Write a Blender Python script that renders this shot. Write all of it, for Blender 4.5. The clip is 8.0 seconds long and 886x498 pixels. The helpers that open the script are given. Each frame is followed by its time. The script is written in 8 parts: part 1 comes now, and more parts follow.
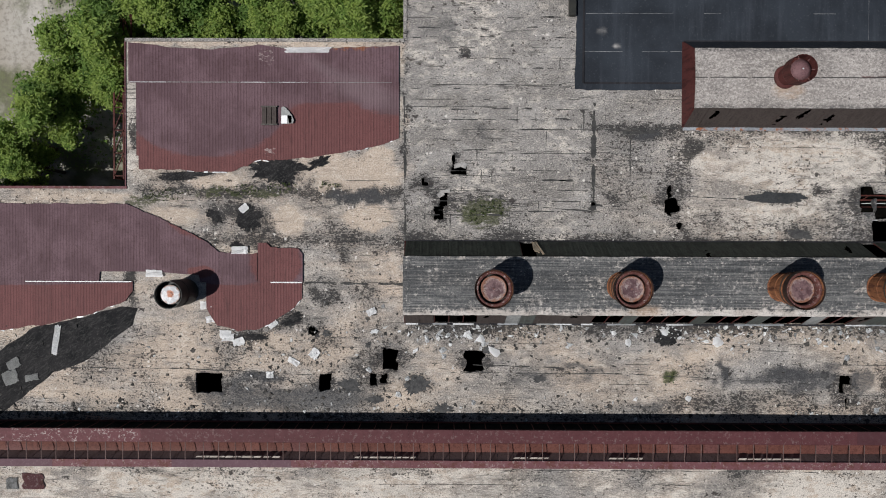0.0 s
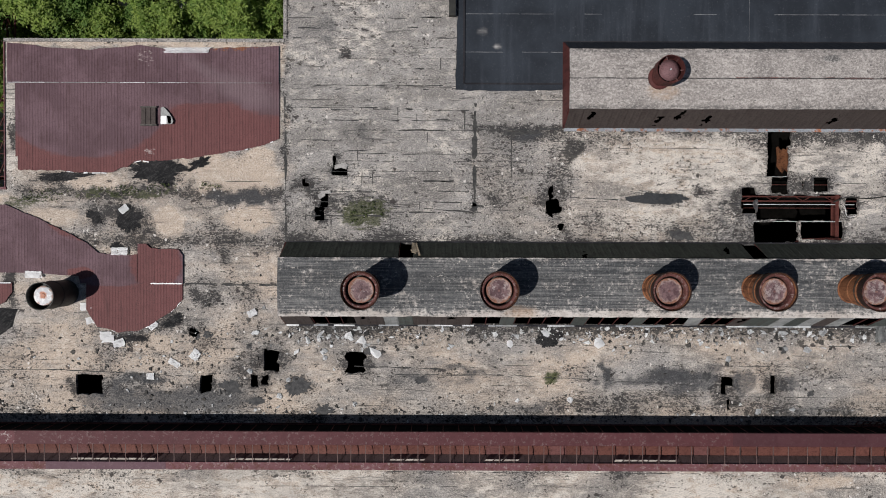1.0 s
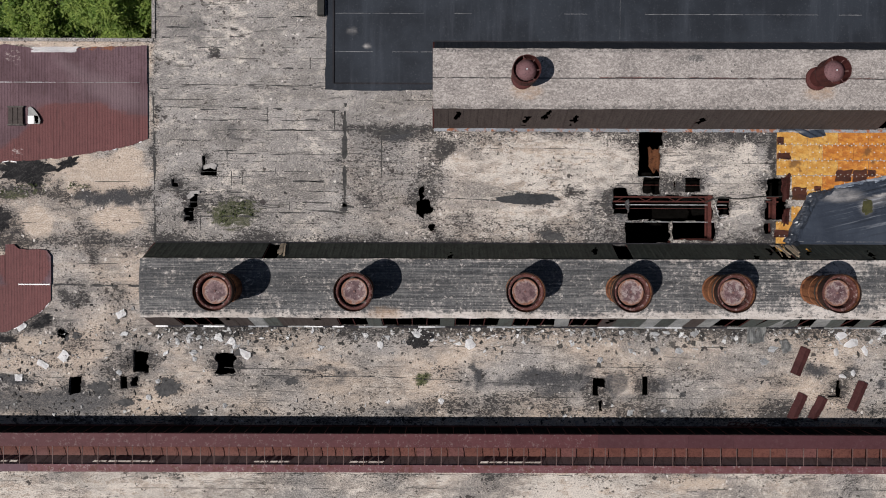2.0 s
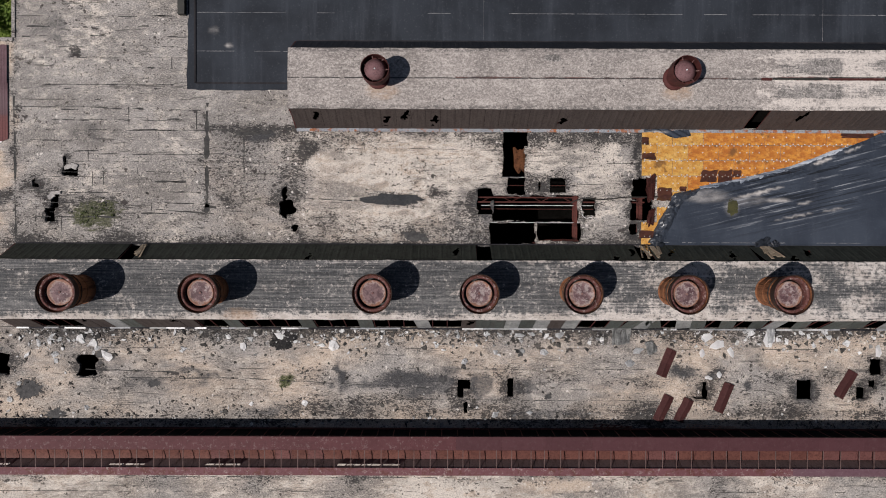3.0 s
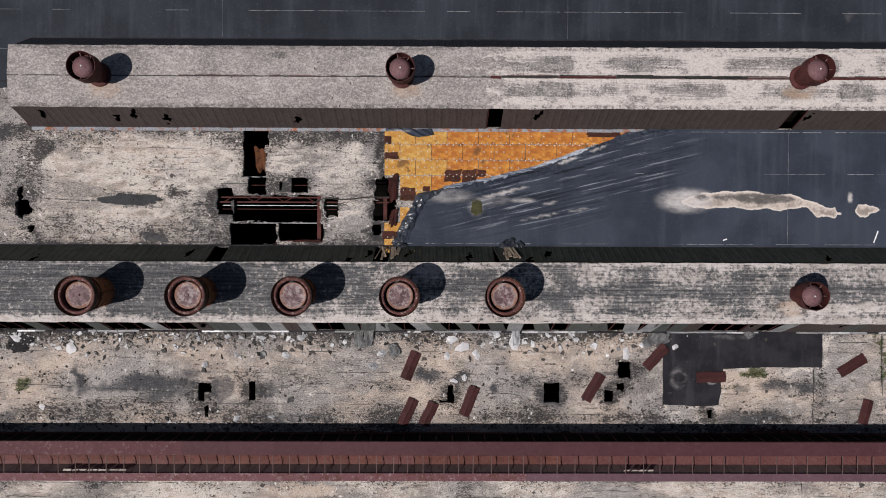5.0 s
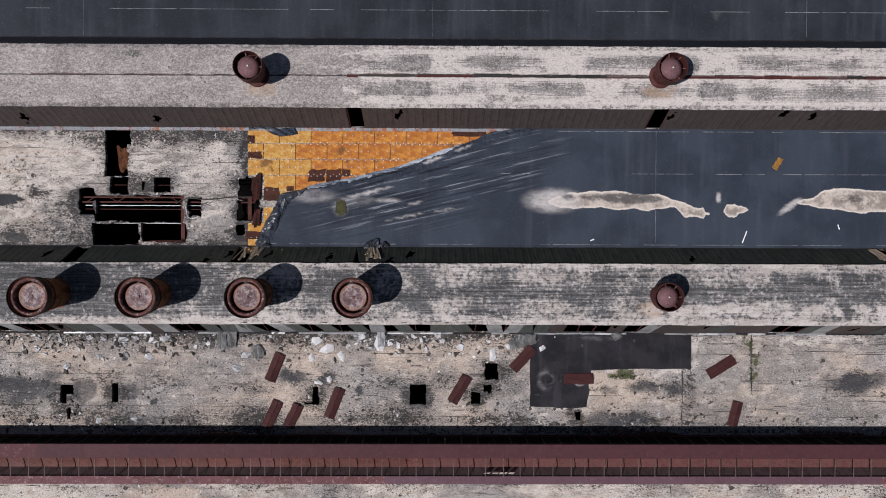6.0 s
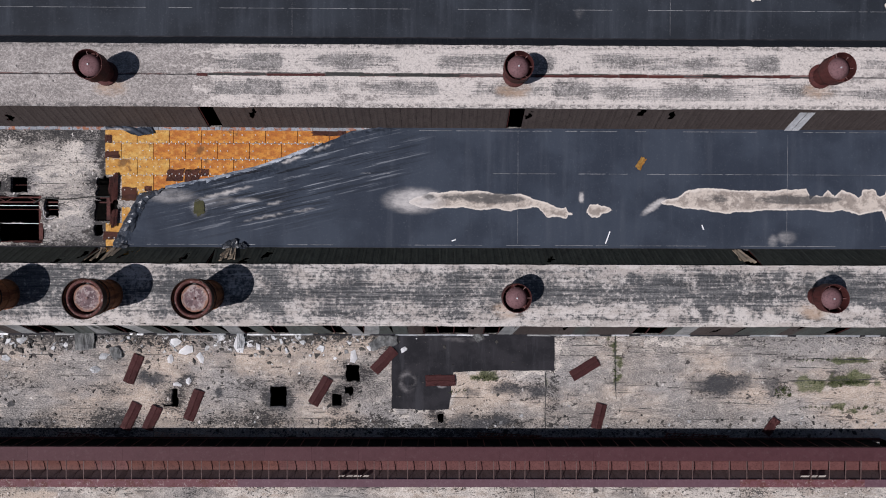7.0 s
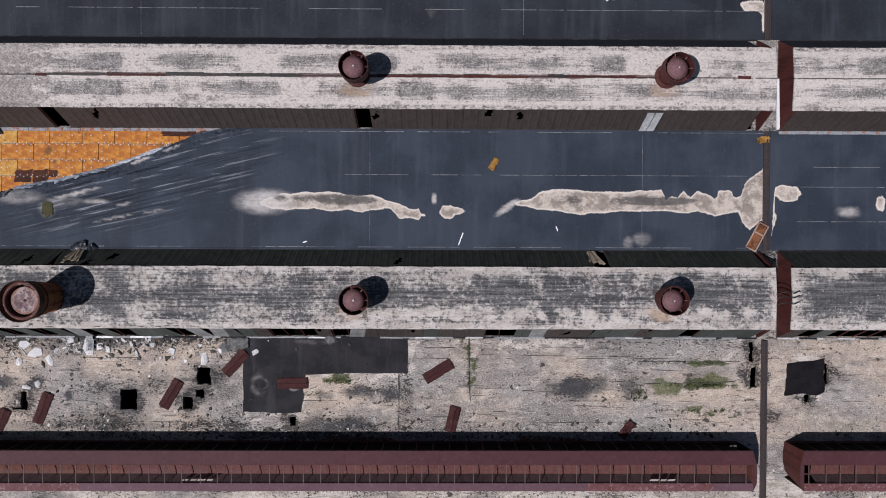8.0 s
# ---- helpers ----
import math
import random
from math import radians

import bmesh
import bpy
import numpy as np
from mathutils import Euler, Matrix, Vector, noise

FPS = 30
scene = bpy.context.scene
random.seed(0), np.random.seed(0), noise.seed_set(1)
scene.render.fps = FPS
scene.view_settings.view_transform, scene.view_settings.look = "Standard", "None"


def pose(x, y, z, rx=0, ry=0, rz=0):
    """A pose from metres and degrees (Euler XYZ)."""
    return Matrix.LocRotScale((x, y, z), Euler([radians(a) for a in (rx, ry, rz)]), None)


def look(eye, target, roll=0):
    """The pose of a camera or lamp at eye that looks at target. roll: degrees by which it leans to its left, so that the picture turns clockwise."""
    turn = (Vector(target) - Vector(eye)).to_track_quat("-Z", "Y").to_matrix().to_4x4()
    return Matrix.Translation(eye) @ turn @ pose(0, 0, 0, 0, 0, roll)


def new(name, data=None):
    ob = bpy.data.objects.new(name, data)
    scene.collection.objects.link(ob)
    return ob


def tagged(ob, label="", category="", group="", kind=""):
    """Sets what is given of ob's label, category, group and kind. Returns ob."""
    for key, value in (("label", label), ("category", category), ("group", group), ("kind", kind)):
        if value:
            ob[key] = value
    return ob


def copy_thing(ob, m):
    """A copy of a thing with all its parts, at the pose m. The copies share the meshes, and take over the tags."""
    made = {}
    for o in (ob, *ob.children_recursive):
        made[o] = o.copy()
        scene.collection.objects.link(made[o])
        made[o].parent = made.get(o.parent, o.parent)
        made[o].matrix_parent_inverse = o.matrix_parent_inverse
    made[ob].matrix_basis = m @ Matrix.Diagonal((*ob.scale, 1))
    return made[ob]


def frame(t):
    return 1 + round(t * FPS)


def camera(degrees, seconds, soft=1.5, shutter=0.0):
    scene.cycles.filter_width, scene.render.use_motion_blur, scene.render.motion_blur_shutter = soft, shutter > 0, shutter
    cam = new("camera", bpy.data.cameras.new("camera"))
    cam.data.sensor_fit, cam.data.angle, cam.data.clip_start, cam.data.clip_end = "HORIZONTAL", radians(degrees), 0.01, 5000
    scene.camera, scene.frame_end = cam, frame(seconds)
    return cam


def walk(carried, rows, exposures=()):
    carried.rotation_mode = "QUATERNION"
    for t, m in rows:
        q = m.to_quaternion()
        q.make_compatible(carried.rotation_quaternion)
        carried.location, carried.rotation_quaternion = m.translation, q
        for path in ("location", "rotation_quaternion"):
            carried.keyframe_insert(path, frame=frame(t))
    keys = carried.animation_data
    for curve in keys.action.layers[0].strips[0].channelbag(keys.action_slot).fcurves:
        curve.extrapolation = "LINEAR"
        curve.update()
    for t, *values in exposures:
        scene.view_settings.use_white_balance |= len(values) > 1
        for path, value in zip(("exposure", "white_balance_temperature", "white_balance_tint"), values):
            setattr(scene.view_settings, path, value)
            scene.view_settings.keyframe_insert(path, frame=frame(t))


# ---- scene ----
from mathutils.geometry import delaunay_2d_cdt

cam = camera(72.0, 8.0, soft=1.03)
ROWS = [
    (0.0, 0.336, 0.060, 44.212, -0.80, 0.222, 0.20),
    (0.5, 3.791, 0.109, 44.158, -0.80, 0.148, 0.20),
    (1.0, 7.486, 0.144, 44.087, -0.80, 0.077, 0.20),
    (2.5, 19.336, 0.239, 43.787, -0.80, -0.106, 0.20),
    (3.0, 23.411, 0.279, 43.663, -0.80, -0.158, 0.20),
    (3.5, 27.089, 0.306, 43.531, -0.80, -0.206, 0.20),
    (4.0, 30.862, 0.324, 43.391, -0.80, -0.249, 0.20),
    (4.5, 34.744, 0.349, 43.246, -0.80, -0.287, 0.20),
    (6.0, 46.605, 0.421, 42.796, -0.80, -0.377, 0.20),
    (6.5, 50.545, 0.443, 42.647, -0.80, -0.397, 0.20),
    (7.0, 54.708, 0.471, 42.500, -0.80, -0.414, 0.20),
    (7.5, 58.931, 0.526, 42.359, -0.80, -0.426, 0.20),
    (8.0, 63.251, 0.584, 42.224, -0.80, -0.433, 0.20),
]
walk(cam, [(t, pose(x, y, z, rx, ry, rz)) for t, x, y, z, rx, ry, rz in ROWS],
     exposures=[(0.0, 0.05, 6400, 8.5), (1.5, 0.07, 6540, 11.0), (3.5, 0.04, 6720, 14.0), (4.6, 0.02, 6640, 14.5), (6.0, 0.0, 6320, 15.5), (8.0, 0.0, 6240, 16.0)])

# ---- light ----
SUN_TO = Vector((0.57, 0.25, -1.0)).normalized()  # the way the sunlight goes
sun = new("sun", bpy.data.lights.new("sun", "SUN"))
sun.data.energy, sun.data.angle, sun.data.color = 3.72, radians(0.5), (1.0, 0.97, 0.945)
sun.matrix_world = look((0, 0, 80), Vector((0, 0, 80)) + SUN_TO)
world = bpy.data.worlds.new("sky")
scene.world = world
world.use_nodes = True
sky = world.node_tree.nodes.new("ShaderNodeTexSky")
sky.sky_type, sky.sun_disc = "NISHITA", False
sky.sun_elevation = math.asin(-SUN_TO.z)
sky.sun_rotation = math.atan2(-SUN_TO.x, -SUN_TO.y)
back = world.node_tree.nodes["Background"]
back.inputs["Strength"].default_value = 0.029
world.node_tree.links.new(sky.outputs[0], back.inputs["Color"])
scene.view_settings.exposure = 0.0


# ---- material tools ----
class Mat:
    """A small builder of node materials; colours are linear."""

    def __init__(self, name, rough=0.8, metal=0.0):
        self.m = bpy.data.materials.new(name)
        self.m.use_nodes = True
        self.t = self.m.node_tree
        self.b = self.t.nodes["Principled BSDF"]
        self.b.inputs["Roughness"].default_value = rough
        self.b.inputs["Metallic"].default_value = metal
        self.co = self.t.nodes.new("ShaderNodeTexCoord").outputs["Object"]

    def placed(self):
        """Lay the pattern out over the whole place, so that alike pieces differ."""
        self.co = self.t.nodes.new("ShaderNodeNewGeometry").outputs["Position"]
        return self

    def put(self, socket, v):
        if isinstance(v, bpy.types.NodeSocket):
            self.t.links.new(v, socket)
        elif isinstance(v, (tuple, list)) and len(v) == 3 and socket.type == "RGBA":
            socket.default_value = (*v, 1)
        else:
            socket.default_value = v

    def math(self, op, a, b=0.0, clamp=False):
        n = self.t.nodes.new("ShaderNodeMath")
        n.operation, n.use_clamp = op, clamp
        self.put(n.inputs[0], a)
        self.put(n.inputs[1], b)
        return n.outputs[0]

    def scaled(self, sx, sy, sz=1.0):
        n = self.t.nodes.new("ShaderNodeMapping")
        self.put(n.inputs["Vector"], self.co)
        n.inputs["Scale"].default_value = (sx, sy, sz)
        return n.outputs[0]

    def noise(self, scale, detail=4.0, rough=0.55, vec=None):
        n = self.t.nodes.new("ShaderNodeTexNoise")
        self.put(n.inputs["Vector"], vec or self.co)
        for k, v in (("Scale", scale), ("Detail", detail), ("Roughness", rough)):
            n.inputs[k].default_value = v
        return n.outputs["Fac"]

    def cells(self, scale, vec=None):
        n = self.t.nodes.new("ShaderNodeTexVoronoi")
        self.put(n.inputs["Vector"], vec or self.co)
        n.inputs["Scale"].default_value = scale
        return n.outputs["Distance"]

    def step(self, v, lo, hi, a=0.0, b=1.0):
        n = self.t.nodes.new("ShaderNodeMapRange")
        n.interpolation_type = "SMOOTHSTEP"
        self.put(n.inputs["Value"], v)
        for k, x in (("From Min", lo), ("From Max", hi), ("To Min", a), ("To Max", b)):
            n.inputs[k].default_value = x
        return n.outputs["Result"]

    def mix(self, f, a, b, kind="MIX"):
        n = self.t.nodes.new("ShaderNodeMix")
        n.data_type, n.blend_type = "RGBA", kind
        self.put(n.inputs[0], f)
        self.put(n.inputs[6], a)
        self.put(n.inputs[7], b)
        return n.outputs[2]

    def attr(self, name):
        n = self.t.nodes.new("ShaderNodeVertexColor")
        n.layer_name = name
        s = self.t.nodes.new("ShaderNodeSeparateColor")
        self.put(s.inputs[0], n.outputs["Color"])
        return s.outputs[0], s.outputs[1], s.outputs[2], n.outputs["Alpha"]

    def rnd(self):
        return self.t.nodes.new("ShaderNodeObjectInfo").outputs["Random"]

    def island(self):
        return self.t.nodes.new("ShaderNodeNewGeometry").outputs["Random Per Island"]

    def xyz(self):
        n = self.t.nodes.new("ShaderNodeSeparateXYZ")
        self.put(n.inputs[0], self.co)
        return n.outputs

    def done(self, colour, bump=None, strength=0.3, dist=0.02, rough=None):
        self.put(self.b.inputs["Base Color"], colour)
        if bump is not None:
            n = self.t.nodes.new("ShaderNodeBump")
            n.inputs["Strength"].default_value, n.inputs["Distance"].default_value = strength, dist
            self.put(n.inputs["Height"], bump)
            self.put(self.b.inputs["Normal"], n.outputs[0])
        if rough is not None:
            self.put(self.b.inputs["Roughness"], rough)
        return self.m


def ragged(m, v, scale, spread, lo=0.46, hi=0.56, vec=None):
    """A painted mask broken up by fine noise, nothing where nothing is painted."""
    n = m.noise(scale, 12.0, 0.72, vec or m.scaled(0.7, 1.5))
    k = m.math("ADD", 1.0, m.math("MULTIPLY", m.math("SUBTRACT", n, 0.5), spread * 7.0))
    return m.step(m.math("MULTIPLY", v, k), lo, hi)


def specks(m, scale, lo, hi, field=None, warp=0.25, sx=1.0, sy=1.0):
    """Crisp flakes: cells of uneven size that appear where a random draw per cell falls below the field."""
    push = m.t.nodes.new("ShaderNodeTexNoise")
    m.put(push.inputs["Vector"], m.co)
    push.inputs["Scale"].default_value, push.inputs["Detail"].default_value = scale * 1.9, 3.0
    off = m.t.nodes.new("ShaderNodeVectorMath")
    off.operation = "MULTIPLY_ADD"
    m.put(off.inputs[0], push.outputs["Color"])
    off.inputs[1].default_value = (warp / scale * 4,) * 3
    m.put(off.inputs[2], m.scaled(sx, sy, 0.0))
    n = m.t.nodes.new("ShaderNodeTexVoronoi")
    n.voronoi_dimensions = "2D"
    m.put(n.inputs["Vector"], off.outputs[0])
    n.inputs["Scale"].default_value = scale
    draw = m.t.nodes.new("ShaderNodeSeparateColor")
    m.put(draw.inputs[0], n.outputs["Color"])
    size = m.math("ADD", lo, m.math("MULTIPLY", draw.outputs[1], hi - lo))
    inside_cell = m.step(m.math("SUBTRACT", size, n.outputs["Distance"]), 0.0, 0.07)
    if field is None:
        return inside_cell
    return m.math("MULTIPLY", inside_cell, m.step(m.math("SUBTRACT", field, draw.outputs[0]), 0.0, 0.02))


def make_concrete():
    m = Mat("weathered_concrete", 0.92)
    r, g, b, a = m.attr("stain")
    big = m.noise(0.33, 9.0, 0.65, m.scaled(0.7, 1.3))
    mid = m.noise(1.6, 12.0, 0.70, m.scaled(0.8, 1.2))
    blotch = m.noise(4.5, 10.0, 0.74, m.scaled(0.75, 1.35))
    grain = m.noise(14.0, 3.0, 0.75, m.scaled(0.85, 1.2))
    streak = m.noise(1.5, 12.0, 0.72, m.scaled(0.28, 2.8))
    fine = m.noise(9.0, 9.0, 0.76, m.scaled(0.8, 1.25))
    c = m.mix(m.step(big, 0.40, 0.60), (0.235, 0.221, 0.21), (0.35, 0.33, 0.314))
    # the deck's planks differ a little
    px, py = m.xyz()[0], m.xyz()[1]
    row = m.math("FLOOR", m.math("MULTIPLY", py, 1 / 0.62))
    col = m.math("FLOOR", m.math("ADD", m.math("MULTIPLY", px, 1 / 2.9), m.math("MULTIPLY", row, 0.37)))
    both = m.t.nodes.new("ShaderNodeCombineXYZ")
    m.put(both.inputs[0], row)
    m.put(both.inputs[1], col)
    hashed = m.t.nodes.new("ShaderNodeTexWhiteNoise")
    hashed.noise_dimensions = "2D"
    m.put(hashed.inputs["Vector"], both.outputs[0])
    c = m.mix(m.step(hashed.outputs["Value"], 0.0, 1.0, 0.0, 0.16), c, (0.16, 0.154, 0.150))
    # sandy silt and lime bloom
    sand = ragged(m, r, 0.8, 0.40, 0.15, 0.80)
    c = m.mix(sand, c, (0.51, 0.412, 0.328))
    c = m.mix(ragged(m, b, 1.6, 0.8, 0.34, 0.60), c, (0.62, 0.565, 0.505))
    # soft grey weathering, then mottling and grain
    calm = m.step(r, 0.45, 1.0, 1.0, 0.25)
    c = m.mix(m.math("MULTIPLY", calm, m.step(m.noise(0.5, 7.0, 0.62, m.scaled(0.6, 1.5)), 0.47, 0.60, 0.0, 0.50)), c, (0.15, 0.137, 0.125))
    c = m.mix(m.math("MULTIPLY", calm, m.step(mid, 0.40, 0.48, 0.34, 0.0)), c, (0.13, 0.121, 0.114))
    c = m.mix(m.step(mid, 0.54, 0.60, 0.0, 0.36), c, (0.70, 0.63, 0.55))
    c = m.mix(m.math("MULTIPLY", calm, m.step(blotch, 0.410, 0.445, 0.48, 0.0)), c, (0.105, 0.098, 0.092))
    c = m.mix(m.step(blotch, 0.555, 0.595, 0.0, 0.44), c, (0.80, 0.73, 0.645))
    c = m.mix(m.step(grain, 0.42, 0.48, 0.44, 0.0), c, (0.085, 0.079, 0.074))
    c = m.mix(m.step(grain, 0.52, 0.58, 0.0, 0.32), c, (0.72, 0.66, 0.60))
    c = m.mix(m.math("MULTIPLY", calm, m.step(streak, 0.588, 0.610, 0.0, 0.70)), c, (0.055, 0.052, 0.05))
    # board joints that run along the hall
    wob = m.math("MULTIPLY", m.noise(1.2, 4.0), 0.06)
    line = m.math("ABSOLUTE", m.math("SUBTRACT", m.math("FRACT", m.math("MULTIPLY", m.math("ADD", py, wob), 1 / 1.24)), 0.5))
    brk = m.noise(0.55, 9.0, 0.72, m.scaled(0.5, 1.4))
    line = m.math("MULTIPLY", m.step(line, 0.478, 0.488), m.step(brk, 0.54, 0.56, 0.0, 0.9))
    c = m.mix(line, c, (0.025, 0.024, 0.023))
    # soot: a thin grey wash, crusts with sharp edges, then loose flakes, dark and pale
    c = m.mix(m.step(g, 0.15, 1.0, 0.0, 0.42), c, (0.085, 0.080, 0.076))
    crust = m.math("ADD", blotch, m.math("ADD", m.math("MULTIPLY", g, 0.28), m.math("MULTIPLY", m.math("SUBTRACT", big, r), 0.10)))
    crust = m.math("ADD", crust, m.math("MULTIPLY", m.math("SUBTRACT", fine, 0.5), 1.05))
    black = m.mix(m.step(mid, 0.42, 0.60), (0.008, 0.008, 0.010), (0.030, 0.028, 0.028))
    c = m.mix(m.step(crust, 0.660, 0.690, 0.0, 0.88), c, black)
    drift = m.step(m.noise(0.42, 5.0, 0.62, m.scaled(0.6, 1.4)), 0.49, 0.66, 0.0, 0.46)
    many = m.math("ADD", drift, m.math("MULTIPLY", g, 0.28))
    c = m.mix(m.math("MULTIPLY", specks(m, 5.5, 0.10, 0.38, m.math("MULTIPLY", many, 0.75)), 0.80), c, (0.040, 0.031, 0.027))
    c = m.mix(m.math("MULTIPLY", specks(m, 2.1, 0.05, 0.36, m.math("MULTIPLY", many, 0.40), 0.30, 0.8, 1.2), 0.90), c, (0.036, 0.030, 0.029))
    c = m.mix(m.math("MULTIPLY", specks(m, 4.0, 0.05, 0.34, m.math("ADD", 0.01, m.math("MULTIPLY", many, 0.22)), 0.25, 1.1, 0.9), 0.8), c, (0.70, 0.66, 0.62))
    pits = m.step(m.math("ADD", m.noise(3.6, 9.0, 0.68, m.scaled(0.8, 1.3)), m.math("MULTIPLY", m.math("SUBTRACT", m.noise(0.30, 5.0, 0.6), 0.5), 0.30)), 0.622, 0.640, 0.0, 0.85)
    c = m.mix(pits, c, (0.035, 0.028, 0.024))
    damp, green = m.attr("damp")[:2]
    c = m.mix(m.math("MULTIPLY", ragged(m, damp, 1.3, 0.22, 0.10, 0.75), m.step(blotch, 0.38, 0.56, 0.86, 0.62)), c, m.mix(m.step(grain, 0.42, 0.58), (0.032, 0.034, 0.039), (0.070, 0.071, 0.076)))
    c = m.mix(m.math("MULTIPLY", ragged(m, green, 2.4, 0.5, 0.25, 0.62), 0.78), c, m.mix(m.step(grain, 0.42, 0.58), (0.040, 0.055, 0.014), (0.13, 0.145, 0.05)))
    moss = ragged(m, a, 3.0, 0.6, 0.38, 0.55)
    c = m.mix(m.math("MULTIPLY", moss, 0.8), c, m.mix(m.step(grain, 0.42, 0.58), (0.024, 0.028, 0.012), (0.085, 0.092, 0.040)))
    return m.done(c, m.math("ADD", m.math("MULTIPLY", grain, 0.5), m.math("ADD", mid, streak)), 0.7, 0.05)


def make_grey_roof():
    """Dark woven felt; cream bloom (r) along the eaves, black (g), rusted ridge (b), rust wash (a)."""
    m = Mat("grey_weathered_roofing", 0.9)
    r, g, b, a = m.attr("stain")
    grain = m.noise(10.0, 9.0, 0.80)
    grit = m.noise(4.8, 10.0, 0.78, m.scaled(0.9, 1.25))
    mid = m.noise(1.2, 12.0, 0.70, m.scaled(0.6, 1.4))
    warp = m.noise(2.4, 8.0, 0.72, m.scaled(0.12, 4.4))
    weft = m.noise(4.6, 8.0, 0.72, m.scaled(3.0, 0.42))
    tuft = m.noise(2.3, 10.0, 0.72, m.scaled(1.7, 0.8))
    c = m.mix(m.step(mid, 0.43, 0.57), (0.064, 0.068, 0.072), (0.108, 0.110, 0.112))
    c = m.mix(m.step(m.noise(0.35, 7.0, 0.62, m.scaled(0.6, 1.3)), 0.42, 0.58, 0.35, 0.0), c, (0.056, 0.058, 0.062))
    # woven lines
    c = m.mix(m.step(warp, 0.52, 0.56, 0.0, 0.48), c, (0.25, 0.244, 0.236))
    c = m.mix(m.step(warp, 0.42, 0.47, 0.80, 0.0), c, (0.026, 0.028, 0.031))
    c = m.mix(m.step(weft, 0.54, 0.59, 0.0, 0.24), c, (0.235, 0.229, 0.222))
    c = m.mix(m.step(weft, 0.41, 0.45, 0.42, 0.0), c, (0.034, 0.035, 0.037))
    c = m.mix(m.step(g, 0.1, 1.0, 0.0, 0.55), c, (0.036, 0.037, 0.039))
    # cream bloom breaking up into flecks and brushed tufts
    bloom = m.math("ADD", r, m.math("MULTIPLY", m.math("SUBTRACT", tuft, 0.5), 1.2))
    bloom = m.math("ADD", bloom, m.math("ADD", m.math("MULTIPLY", m.math("SUBTRACT", grit, 0.5), 1.9), m.math("MULTIPLY", m.math("SUBTRACT", warp, 0.5), 1.0)))
    c = m.mix(m.step(bloom, 0.26, 0.76, 0.0, 0.92), c, m.mix(m.step(mid, 0.44, 0.56), (0.48, 0.432, 0.392), (0.62, 0.575, 0.535)))
    c = m.mix(m.step(m.math("ADD", grit, m.math("MULTIPLY", m.math("SUBTRACT", mid, 0.5), 0.5)), 0.600, 0.625, 0.0, 0.70), c, (0.56, 0.512, 0.468))
    # grain
    c = m.mix(m.step(grit, 0.40, 0.44, 0.62, 0.0), c, (0.036, 0.036, 0.038))
    c = m.mix(m.step(grain, 0.43, 0.47, 0.30, 0.0), c, (0.036, 0.036, 0.037))
    c = m.mix(m.step(grain, 0.535, 0.575, 0.0, 0.14), c, (0.52, 0.485, 0.45))
    c = m.mix(m.math("MULTIPLY", ragged(m, b, 2.0, 0.5, 0.38, 0.56), 0.80), c, (0.110, 0.040, 0.036))
    c = m.mix(m.math("MULTIPLY", ragged(m, a, 1.5, 0.4, 0.25, 0.8), 0.60), c, (0.40, 0.27, 0.175))
    c = m.mix(m.math("MULTIPLY", specks(m, 5.0, 0.08, 0.34, 0.07), 0.8), c, (0.034, 0.033, 0.034))
    return m.done(c, m.math("ADD", grain, warp), 0.5, 0.03)


